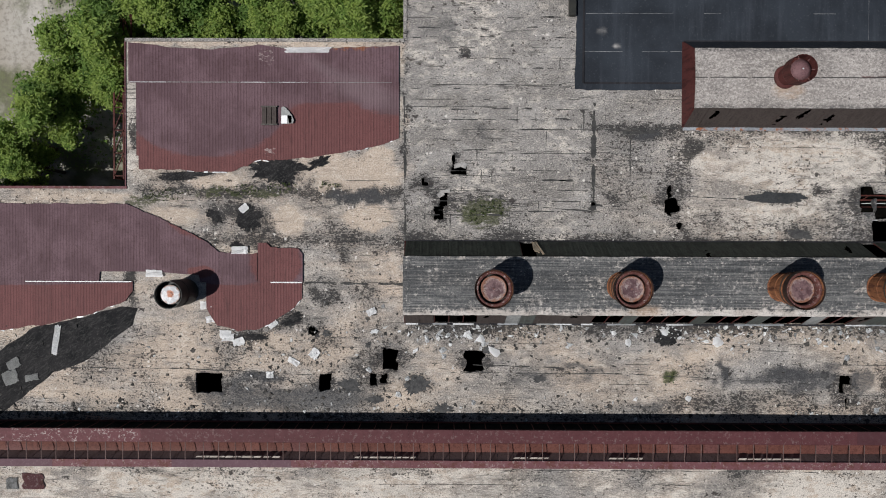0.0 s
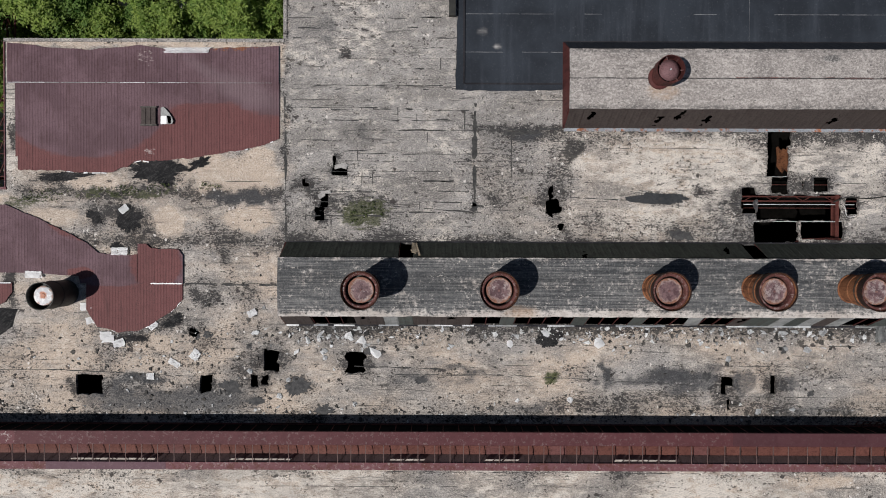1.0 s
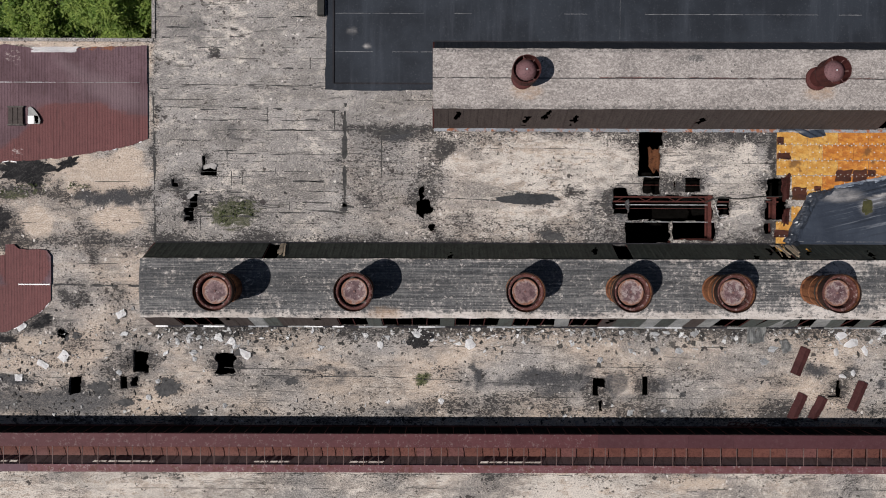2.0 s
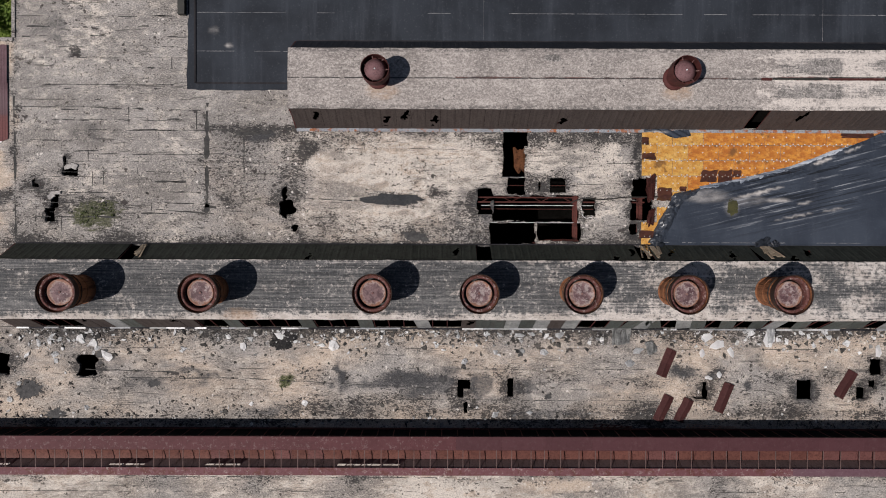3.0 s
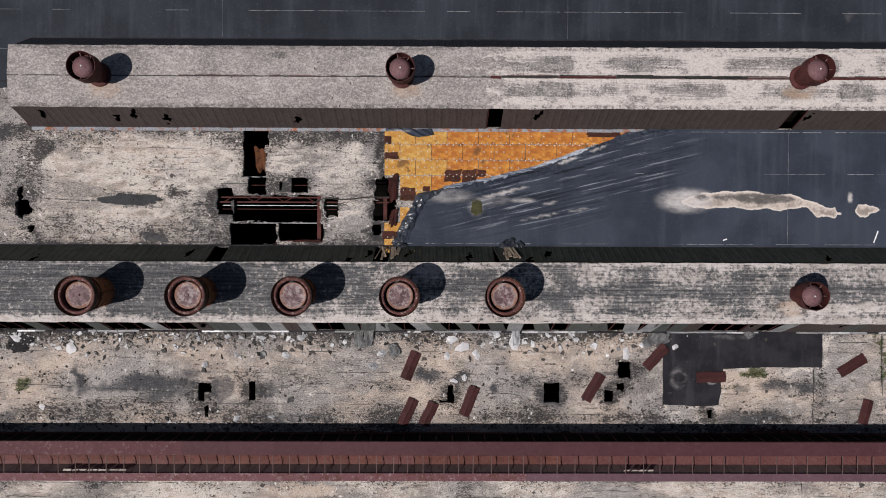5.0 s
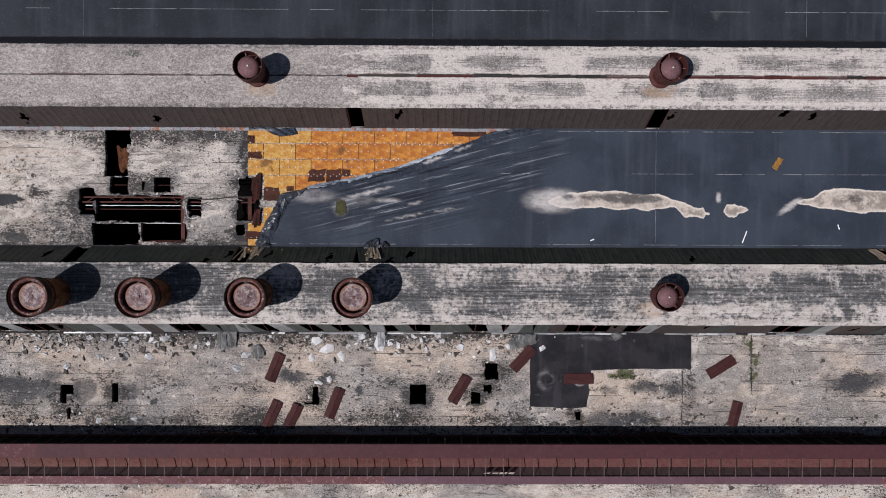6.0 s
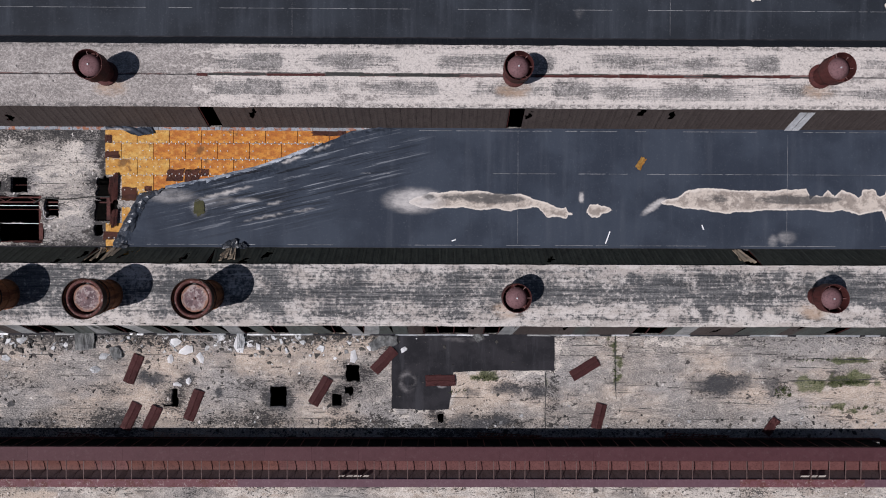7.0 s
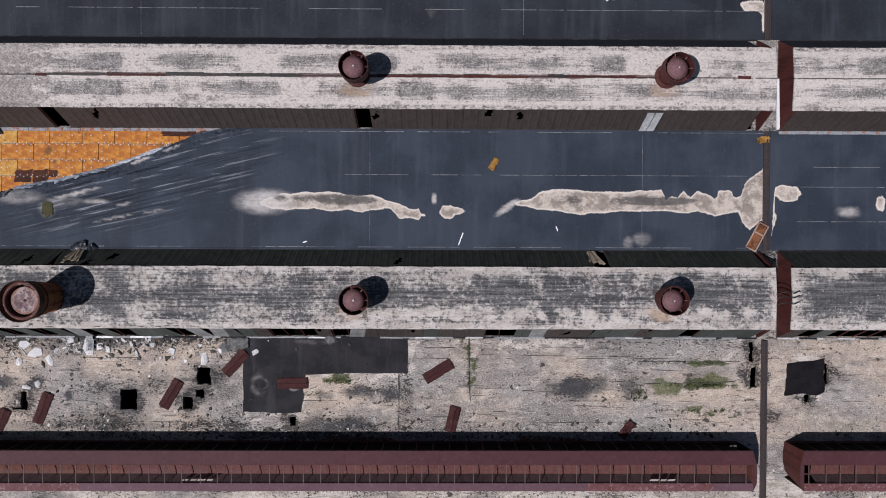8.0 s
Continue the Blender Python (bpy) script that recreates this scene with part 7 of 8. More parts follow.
# ---- loose sheets and slabs ----
def ridge_cap(x, y, turn, length=1.72, z=Z):
    """A fallen two-length ridge cover, folded along its middle."""
    top = thing("ridge_cover", "loose dusty-red folded ridge cover lying on the concrete roof", "metal sheet", "loose ridge covers", (x, y, z))
    top.rotation_euler = (radians(random.uniform(-2, 2)), radians(random.uniform(-2, 2)), radians(turn))
    for k, (a, b, dz, dy) in enumerate(((-length / 2, 0.06, 0.02, 0.0), (-0.02, length / 2, 0.035, random.uniform(-0.05, 0.05)))):
        bm = bmesh.new()
        prof = [(-0.33, 0.0), (-0.29, 0.03), (-0.05, 0.085), (0.0, 0.11), (0.05, 0.085), (0.29, 0.03), (0.33, 0.0)]
        rows = []
        for i in range(4):
            xx = a + (b - a) * i / 3
            rows.append([bm.verts.new((xx + 0.03 * noise.noise((v * 9, k, x)) * (i in (0, 3)), v + dy, h + dz)) for v, h in prof])
        for p, q in zip(rows, rows[1:]):
            for i in range(len(prof) - 1):
                bm.faces.new((p[i], p[i + 1], q[i + 1], q[i]))
        bmesh.ops.solidify(bm, geom=bm.faces[:], thickness=0.012)
        part("cover_length", bm, COVER_RED, top)
    return top


for x, y, turn, length in ((37.01, -7.05, 68, 1.75), (36.84, -9.80, 66, 1.7), (38.06, -9.90, 67, 1.5), (40.50, -9.16, 68, 1.85), (47.85, -8.32, 60, 1.8), (51.58, -6.53, 45, 1.75),
                           (54.85, -7.68, 3, 1.75), (63.27, -7.00, 31, 1.8), (64.12, -9.76, 77, 1.5)):
    ridge_cap(x, y, turn, length)
flat_scrap("rusty_sheet", 74.19, -10.35, 1.1, 0.5, 52, COVER_RED, "curled dusty-red sheet at the skylight's edge", "metal sheet", seed=3, bend=0.12)

PALE_SHEETS = (
    (-12.20, -0.57, 1.0, 0.45, 0), (-17.40, -2.01, 1.0, 0.42, 0), (-14.22, -3.94, 0.8, 0.5, 5), (-14.04, -4.80, 0.5, 0.4, 10), (-13.08, -5.73, 0.7, 0.5, 0), (-10.20, -5.06, 0.6, 0.45, 40),
    (-8.92, -7.38, 0.7, 0.35, -30), (-7.64, -6.89, 0.6, 0.5, 50), (-11.96, 1.98, 0.55, 0.45, 40), (-4.15, -4.31, 0.6, 0.4, 30), (-8.06, 11.57, 2.7, 0.34, 0), (-12.28, -6.18, 0.7, 0.45, 15), (-12.94, -5.91, 0.75, 0.45, 0), (-7.64, -6.82, 0.55, 0.4, 40), (-10.37, -8.19, 0.45, 0.4, 0),
)
for i, (x, y, w, h, turn) in enumerate(PALE_SHEETS):
    flat_scrap("pale_sheet", x, y, w, h, turn, WHITE_SHEET, "torn white sheet lying on the roof", "metal sheet", Z + (0.105 if y > 4.2 or (y > -2.7 and x < -8.3 and y < 0) else 0.01), i)
FALLEN = ((13.89, -5.81, 1.3, 1.0, 20),)
for i, (x, y, w, h, turn) in enumerate(((-23.48, -6.09, 0.38, 1.8, -8), (-26.10, -7.59, 0.8, 0.6, 30), (-26.28, -8.43, 0.9, 0.8, 20), (-24.99, -8.42, 0.8, 0.4, 10))):
    flat_scrap("grey_sheet", x, y, w, h, turn, PALE_METAL if i == 0 else GREY_METAL, "pale sheet lying on the black tar felt", "metal sheet", Z + 0.012, 220 + i, 0.02, 0.15)
def torn_patch(name, x, y, w, h, turn, material, label, category, seed):
    """A flat remnant of felt with a deeply torn outline."""
    c, k = math.cos(radians(turn)), math.sin(radians(turn))
    loop = []
    for i in range(110):
        a = 2 * math.pi * i / 110
        ca, sa = math.cos(a), math.sin(a)
        r = 1 + 0.45 * noise.noise((ca * 1.3, sa * 1.3, seed)) + 0.40 * noise.noise((ca * 3.5, sa * 3.5, seed)) + 0.30 * noise.noise((ca * 10, sa * 10, seed))
        u, v = 0.55 * w * ca * r, 0.55 * h * sa * r
        loop.append((x + u * c - v * k, y + u * k + v * c))
    me = sheet_from_loops(name, loop, [], 0.3, Z + 0.014, 0.012, material)
    return tagged(new(name, me), label, category)


TORN_FELT = (
    (-9.95, 4.30, 3.0, 1.35, -5), (-15.79, 3.97, 3, 0.45, 3), (-7.40, 4.75, 1.3, 0.5, 25), (-11.65, 1.36, 1.3, 1.5, 20),
    (-13.79, 1.53, 1, 0.5, -40), (-11.41, -5.90, 1.6, 0.4, 0), (-8.95, -4.78, 1.3, 0.6, 30), (-12.41, -0.26, 0.7, 0.5, 0),
    (-7.71, -5.50, 0.6, 0.45, -35),
)
for i, (x, y, w, h, turn) in enumerate(TORN_FELT):
    torn_patch("felt_scrap", x, y, w, h, turn, TAR_FELT, "torn black felt scrap lying beside the red roofing", "roofing scrap", 190 + i)
def shard(x, y, w, h, turn, material, label, seed):
    """One sharp-cornered piece of broken sheet, a little bent and lifted at one side."""
    rng = random.Random(seed)
    n = rng.choice((5, 6, 7))
    bm = bmesh.new()
    ring = []
    for i in range(n):
        a = 2 * math.pi * (i + rng.uniform(-0.35, 0.35)) / n
        q = rng.uniform(0.62, 1.12)
        ring.append((0.56 * w * q * math.cos(a), 0.56 * h * q * math.sin(a)))
    tx, ty = rng.uniform(-0.12, 0.12), rng.uniform(-0.12, 0.12)
    low = min(u * tx + v * ty for u, v in ring)
    mid = bm.verts.new((0.0, 0.0, 0.05 - low))
    rim = [bm.verts.new((u, v, u * tx + v * ty - low + 0.012)) for u, v in ring]
    for i in range(n):
        bm.faces.new((mid, rim[i], rim[(i + 1) % n]))
    bmesh.ops.solidify(bm, geom=bm.faces[:], thickness=0.012)
    ob = new("white_shard", mesh_of("white_shard", bm, material))
    ob.matrix_basis = pose(x, y, Z + 0.012, 0, 0, turn)
    return tagged(ob, label, "broken sheet", "white shards")


SHARDS = (
    (39.40, -5.48, 0.7, 0.5, 10), (40.04, -5.99, 0.8, 0.6, 30), (39.15, -6.43, 0.5, 0.4, 80), (40.86, -6.39, 0.4, 0.8, 20), (39.57, -7.93, 0.5, 0.35, 0), (40.21, -7.78, 0.35, 0.5, 0), (43.15, -5.62, 0.6, 1.0, 0), (43.79, -5.56, 0.35, 0.5, 140),
    (49.76, -6.30, 0.55, 0.9, 0), (50.77, -5.82, 0.6, 0.4, 20), (52.70, -5.91, 0.4, 0.3, 40), (1.69, -5.68, 0.7, 0.4, 20), (2.51, -5.95, 0.6, 0.6, 0), (3.33, -6.75, 1.0, 0.6, 140), (10.63, -5.57, 0.5, 0.4, 0), (11.53, -6.15, 0.5, 0.5, 30),
    (13.75, -5.45, 0.7, 0.4, 150), (16.96, -6.05, 0.6, 0.9, 20), (15.23, -9.52, 0.4, 0.4, 0), (12.02, -9.61, 0.35, 0.3, 0),
)
SHARDS_SMALL = (
    (-7.67, -6.85, 0.6, 0.5, 40), (0.22, -6.62, 0.6, 0.4, 0), (0.26, -7.02, 0.35, 0.45, 0), (-0.76, -5.96, 0.3, 0.55, 10), (0.0, -5.68, 0.4, 0.3, 0), (0.5, -5.75, 0.45, 0.3, 30), (-1.92, -8.38, 0.4, 0.4, 15), (2.09, -9.89, 0.4, 0.35, 0), (2.71, -6.24, 0.4, 0.35, 50), (-2.51, -9.38, 0.4, 0.5, 0), (-4.30, -7.88, 0.45, 0.35, 0), (24.39, -5.37, 0.3, 0.5, 20), (26.13, -5.34, 0.55, 0.35, 0), (26.97, -5.38, 0.5, 0.3, 0),
    (28.14, -5.42, 0.6, 0.3, 0), (28.87, -5.32, 0.5, 0.3, 0), (30.57, -5.39, 0.6, 0.5, 0), (29.65, -6.48, 0.55, 0.5, 0), (24.82, -7.00, 0.45, 0.4, 0), (26.69, -6.43, 0.3, 0.4, 0), (34.76, -7.09, 0.6, 0.5, 0), (35.32, -6.30, 0.6, 0.4, 20), (26.69, -10.26, 0.45, 0.45, 0), (28.71, -10.08, 0.4, 0.3, 0),
)
for i, (x, y, w, h, turn) in enumerate(SHARDS + SHARDS_SMALL):
    shard(x, y, w, h, turn, WHITE_SHEET if i < len(SHARDS) else PALE_METAL, "sharp-cornered white shard of broken sheet on the concrete roof" if i < len(SHARDS) else "small pale shard of broken sheet on the concrete roof", 300 + i)
for i, (x, y, w, h, turn) in enumerate(((21.9, 0.50, 1.3, 0.55, -8), (28.20, -6.45, 0.35, 0.45, 0), (23.55, -8.07, 0.5, 0.5, 20), (29.88, -9.12, 0.4, 0.3, 20), (-6.90, -5.66, 0.5, 0.4, 0), (-1.50, -8.86, 1.4, 0.9, 20), (-5.48, -8.84, 1.1, 0.8, -15), (-3.93, -9.68, 1.0, 0.4, 10), (3.05, -6.55, 0.7, 0.35, 30), (6.1, -8.38, 0.7, 0.4, 0), (0.20, -10.23, 0.9, 0.6, 0), (-7.71, -5.53, 0.8, 0.4, 140), (-4.33, -6.32, 0.35, 0.3, 40))):
    torn_patch("felt_scrap", x, y, w, h, turn, FELT_SCRAP, "dark torn scrap of roofing on the concrete deck", "roofing scrap", 340 + i)
for i, (x, y, w, h, turn) in enumerate(FALLEN):
    torn_patch("felt_scrap", x, y, w, h, turn, TAR_FELT, "torn scrap of black felt on the concrete roof", "roofing scrap", 25 + i)
for i, (x, y, w, h, turn, mt) in enumerate((
    (33.95, -5.32, 0.55, 1.3, 3, GREY_METAL), (34.51, -5.36, 0.55, 1.1, -4, GREY_METAL), (43.24, -5.27, 0.45, 1.0, 5, PALE_METAL), (51.18, -5.52, 1.0, 0.6, 30, GREY_METAL),
    (51.98, -5.36, 0.7, 0.6, 0, GREY_METAL), (57.04, -5.12, 0.5, 0.5, 40, GREY_METAL), (36.04, -6.12, 0.55, 0.75, 20, GREY_METAL), 
)):
    flat_scrap("fallen_siding", x, y, w, h, turn, mt, "fallen grey siding sheet leaning at the monitor's foot", "metal sheet", Z + 0.02, 50 + i, 0.10, 0.15)
for x, y, turn in ((66.42, 5.0, 60), (81.95, 6.45, 10)):
    flat_scrap("yellow_scrap", x, y, 0.75, 0.36, turn, LIGHT_BOARD, "torn scrap of yellow insulation on the black sheet", "insulation scrap", Z + 0.09, x, 0.03, 0.25)
flat_scrap("red_sheet_remnant", -24.93, -14.84, 1.3, 1.0, 0, RED_FLAKED, "remnant of red sheet on the south roof", "metal sheet", Z, 71)
flat_scrap("pale_sheet", -26.25, -14.95, 0.7, 0.7, 0, RUBBLE_PALE, "torn pale sheet lying on the roof", "metal sheet", Z, 72)


def rubble(name, label, material, count, area, size, seed):
    """Loose flakes and chips, as one scatter."""
    rng = random.Random(seed)
    verts, faces = [], []
    made = 0
    while made < count:
        x, y = area(rng)
        if any(abs(x - hx) < hw / 2 + 0.12 and abs(y - hy) < hh / 2 + 0.12 for hx, hy, hw, hh, _ in HOLES_SOUTH + HOLES_NORTH):
            continue
        made += 1
        r = size * (0.16 + 0.84 * rng.random() ** 3)
        n = rng.choice((3, 4, 4, 5))
        flat, spin = rng.uniform(0.4, 1.0), rng.uniform(0, 3.14)
        h = rng.uniform(0.015, 0.05) + r * 0.12
        tx, ty = rng.uniform(-0.2, 0.2), rng.uniform(-0.2, 0.2)
        base = len(verts)
        ring = []
        for i in range(n):
            a = 2 * math.pi * (i + rng.uniform(-0.3, 0.3)) / n
            q = r * rng.uniform(0.55, 1.1)
            u, v = q * math.cos(a), q * math.sin(a) * flat
            ring.append((u * math.cos(spin) - v * math.sin(spin), u * math.sin(spin) + v * math.cos(spin)))
        verts += [(x + u, y + v, Z + 0.004) for u, v in ring]
        verts += [(x + u * 0.9, y + v * 0.9, Z + h + u * tx + v * ty) for u, v in ring]
        faces.append(tuple(base + n + i for i in range(n)))
        for i in range(n):
            j = (i + 1) % n
            faces.append((base + i, base + j, base + n + j, base + n + i))
    me = bpy.data.meshes.new(name)
    me.from_pydata(verts, [], faces)
    me.materials.append(material)
    return tagged(new(name, me), label, "rubble", kind="stuff")


def foot_strip(rng):
    return rng.uniform(-2, 51.5), -5.12 - abs(rng.gauss(0, 0.65)) ** 1.3


def edge_strip(rng):
    return rng.uniform(-27, 80.5), -10.90 + abs(rng.gauss(0, 0.6))


def whole_south(rng):
    return rng.uniform(-27, 60), rng.uniform(-10.9, -5.1)


def west_block(rng):
    while True:
        x, y = rng.gauss(-7.5, 5.5), rng.gauss(-6.0, 2.6)
        if y > -10.9 and not (-2.2 < x and y > -5.1) and not (x < -8.2 and y > -5.6) and not (x < -14 and y > -6.5):
            return x, y


def middle_strip(rng):
    return rng.uniform(-1.5, 34.8), rng.uniform(0.15, 6.85)


rubble("rubble_pale", "pale chips of broken siding strewn below the monitor wall", RUBBLE_PALE, 420, foot_strip, 0.22, 1)
def white_strip(rng):
    return rng.choice((rng.uniform(-2, 51), rng.gauss(20, 6), rng.gauss(45, 3), rng.gauss(0, 2.5))), -5.2 - abs(rng.gauss(0, 0.7)) ** 1.2


rubble("rubble_white", "white flakes of broken siding below the monitor wall", RUBBLE_WHITE, 260, white_strip, 0.34, 11)
rubble("rubble_dark", "dark chips of roofing strewn below the monitor wall", RUBBLE_DARK, 900, foot_strip, 0.26, 2)
rubble("rubble_edge", "dark roofing chips along the skylight", RUBBLE_DARK, 1100, edge_strip, 0.22, 3)
rubble("rubble_edge_pale", "pale chips along the skylight", RUBBLE_PALE, 420, edge_strip, 0.17, 4)
rubble("rubble_south", "dark crumbs scattered over the concrete roof", RUBBLE_DARK, 1200, whole_south, 0.16, 5)
rubble("rubble_west", "pale and broken scraps on the west roof", RUBBLE_PALE, 160, west_block, 0.20, 6)
rubble("rubble_west_dark", "dark scraps on the west roof", RUBBLE_DARK, 420, west_block, 0.20, 7)
rubble("rubble_middle", "dark crumbs on the middle roof strip", RUBBLE_DARK, 420, middle_strip, 0.10, 8)
rubble("rubble_middle_pale", "pale crumbs on the middle roof strip", RUBBLE_PALE, 110, middle_strip, 0.09, 9)

# ---- steelwork seen through the broken roof ----
truss = thing("roof_truss", "red-painted steel truss bared by the broken roof", "truss", at=(0, 0, 0))
for y in (2.90, 2.62):
    part("chord", bar(bmesh.new(), (25.6, y, 6.72), (35.7, y, 6.72), 0.08, 0.12), RUST_RED, truss)
for i in range(10):
    x = 26.3 + i * 0.9
    part("diagonal", bar(bmesh.new(), (x, 2.88, 6.70), (x + (0.45 if i % 2 else -0.45), 2.64, 6.70), 0.04), RUST_RED, truss)
for x in (31.52, 35.45):
    beam = thing("roof_beam", "red-painted steel roof beam under the broken deck", "beam", "bared roof beams", (x, 0, 0))
    part("web", box(bmesh.new(), -0.02, 0.02, 0.05, 3.0, 6.35, 6.72), RUST_RED, beam)
    part("flange", box(bmesh.new(), -0.11, 0.11, 0.05, 3.0, 6.72, 6.77), RUST_RED, beam)
    part("lower_flange", box(bmesh.new(), -0.11, 0.11, 0.05, 3.0, 6.31, 6.35), RUST_RED, beam)
for y, z, mt, lab in ((2.42, 6.74, PALE_METAL, "pale conduit pipe across the broken bay"), (1.38, 6.745, PALE_METAL, "pale steel angle across the broken bay"), (4.12, 6.76, PALE_METAL, "pale steel angle across the roof slot"), (2.20, 6.745, RUST_RED, "thin red purlin across the broken bay"), (3.62, 6.745, RUST_RED, "red purlin under the broken slot")):
    bm = bmesh.new()
    bar(bm, (25.8, y, z), (35.4 if y < 2 else 32.6, y, z), 0.035)
    bmesh.ops.bevel(bm, geom=bm.edges[:], offset=0.01, segments=2, affect="EDGES")
    tagged(new("purlin", mesh_of("purlin", bm, mt)), lab, "purlin", "bared purlins")
flat_scrap("hanging_sheet", 28.18, 5.15, 0.75, 1.3, 4, RUST, "rust-orange sheet hanging in the roof slot", "metal sheet", 6.66, 81, 0.15, 0.3)
flat_scrap("hanging_sheet", 30.3, 0.22, 2.6, 0.3, 2, RUST_RED, "rust-red flashing strip along the broken edge", "metal sheet", 6.82, 82, 0.08, 0.2)
flat_scrap("rusty_plate", 35.92, 3.35, 0.50, 1.5, 0, RUST_RED, "rust-red plate beside the broken deck", "metal sheet", Z + 0.05, 83, 0.06, 0.3)
flat_scrap("rusty_plate", 35.95, 1.75, 0.40, 1.0, -6, RUST_RED, "rust-red plate beside the broken deck", "metal sheet", Z + 0.05, 84, 0.06, 0.3)

# ---- small things ----
RUST_PALE = make_painted("pale_rusted_bar", (0.40, 0.24, 0.17), (0.62, 0.52, 0.46), (0.28, 0.11, 0.05), 0.6)
cage = thing("steel_frame_box", "rust-orange open steel frame lying by the joint", "steel frame", at=(81.62, 0.86, Z + 0.1))
cage.rotation_euler = (0, 0, radians(62))
for a, b in (((-0.8, -0.3), (0.8, -0.3)), ((-0.8, 0.3), (0.8, 0.3)), ((-0.8, -0.3), (-0.8, 0.3)), ((0.8, -0.3), (0.8, 0.3)), ((0.2, -0.3), (0.2, 0.3))):
    part("frame_bar", bar(bmesh.new(), (*a, 0.12), (*b, 0.12), 0.06), RUST_PALE, cage)
part("plate", box(bmesh.new(), -0.75, 0.74, -0.26, 0.26, 0.0, 0.05), RUST, cage)

for k, (dy, lift) in enumerate(((0.0, 0.25), (0.22, 0.15), (0.45, 0.2))):
    cu = bpy.data.curves.new("cable", "CURVE")
    cu.dimensions, cu.bevel_depth, cu.bevel_resolution = "3D", 0.024, 2
    sp = cu.splines.new("NURBS")
    pts = [(81.75, -2.3, 9.06), (81.95, -2.15, 9.10 + lift), (82.4, -2.12, 9.12 + lift), (82.7, -2.32, 9.10), (82.95, -2.08, 9.12), (83.05, -2.15, 9.07)]
    sp.points.add(len(pts) - 1)
    for q, (x, y, z) in zip(sp.points, pts):
        q.co = (x, y - dy * (1 + 0.15 * k), z, 1)
    sp.use_endpoint_u = True
    cu.materials.append(STACK_BLACK)
    tagged(new("cable", cu), "black cable looped across the gap between monitors", "cable", "looped cables")
def loose_cable(points, thick, material, label):
    cu = bpy.data.curves.new("cable", "CURVE")
    cu.dimensions, cu.bevel_depth, cu.bevel_resolution = "3D", thick, 2
    sp = cu.splines.new("NURBS")
    sp.points.add(len(points) - 1)
    for q, (x, y, z) in zip(sp.points, points):
        q.co = (x, y, z, 1)
    sp.use_endpoint_u = True
    cu.materials.append(material)
    return tagged(new("cable", cu), label, "cable", "loose cables")


loose_cable([(31.2, 2.55, 6.9), (31.8, 2.95, 7.04), (32.8, 2.70, 7.04), (33.9, 2.85, 7.04), (34.6, 2.95, 7.04), (35.3, 2.92, 6.95), (36.4, 2.95, 7.1)], 0.035, STACK_BLACK, "black cable trailing over the broken concrete deck")
loose_cable([(31.6, 2.5, 6.95), (31.9, 2.3, 7.04), (31.75, 1.8, 7.04), (32.1, 1.55, 7.04), (32.5, 1.75, 7.04)], 0.012, WHITE_SHEET, "thin white cable curled beside a hole in the deck")
pipe_ob = new("downpipe", mesh_of("downpipe", bar(bmesh.new(), (81.93, 9.56, 8.6), (82.77, 7.05, 7.2), 0.14, 0.10), WHITE_SHEET))
tagged(pipe_ob, "white square downpipe leaning at the joint between monitors", "pipe")
up = Vector((0, UPPER_YS[3] - UPPER_YS[4], UPPER_ZS[1] - UPPER_ZS[0])).normalized()
for x0 in (74.7, 75.15):
    bm = bmesh.new()
    m = Matrix(((1, 0, 0, x0), (0, up.y, -up.z, UPPER_YS[4] - 0.06), (0, up.z, up.y, UPPER_ZS[0] + 0.05), (0, 0, 0, 1)))
    bmesh.ops.create_cube(bm, size=1, matrix=m @ Matrix.Translation((0.25, 0.88, 0.0)) @ Matrix.Diagonal((0.40, 1.72, 0.02, 1)))
    tagged(new("patch_sheet", mesh_of("patch_sheet", bm, PALE_METAL)), "pale galvanised sheet patched on the brown monitor wall", "metal sheet", "patch sheets")

hatch = thing("roof_hatch", "small grey roof hatch with a broken pale lid on red roofing", "roof hatch", at=(-10.3, 7.6, Z + 0.08))
for a in (-0.5, -0.2, 0.1):
    part("slat", box(bmesh.new(), a, a + 0.26, -0.5, 0.5, 0, 0.14), SIDING_BROWN, hatch)
part("frame", box(bmesh.new(), -0.56, 0.42, 0.5, 0.58, 0, 0.16), RUBBLE_DARK, hatch)
part("frame", box(bmesh.new(), -0.56, 0.42, -0.58, -0.5, 0, 0.16), RUBBLE_DARK, hatch)
cover = bmesh.new()
arc = [(0.65, 0.50), (0.80, 0.56), (0.98, 0.42), (1.16, 0.22), (1.34, -0.04), (1.44, -0.30), (1.38, -0.48), (0.65, -0.50)]
cover.faces.new([cover.verts.new((x, y, 0.05 + 0.10 * (x - 0.65))) for x, y in arc])
bmesh.ops.recalc_face_normals(cover, faces=cover.faces[:])
bmesh.ops.solidify(cover, geom=cover.faces[:], thickness=0.02)
lid_part = part("lid", cover, GREY_METAL, hatch, "bent pale metal lid with a rounded edge")
part("lid_panel", box(bmesh.new(), 0.66, 1.02, -0.48, 0.0, 0.085, 0.115), WHITE_SHEET, lid_part, "white painted panel")
# a dark plate laid on the lid in place of its shaded opening
gap = bmesh.new()
gap.faces.new([gap.verts.new((x, y, 0.135)) for x, y in ((1.04, 0.02), (1.28, -0.02), (1.38, -0.42), (1.14, -0.47))])
bmesh.ops.solidify(gap, geom=gap.faces[:], thickness=0.02)
part("lid_hole", gap, SIDING_NIGHT, lid_part, "dark plate standing in for the opening in the lid")
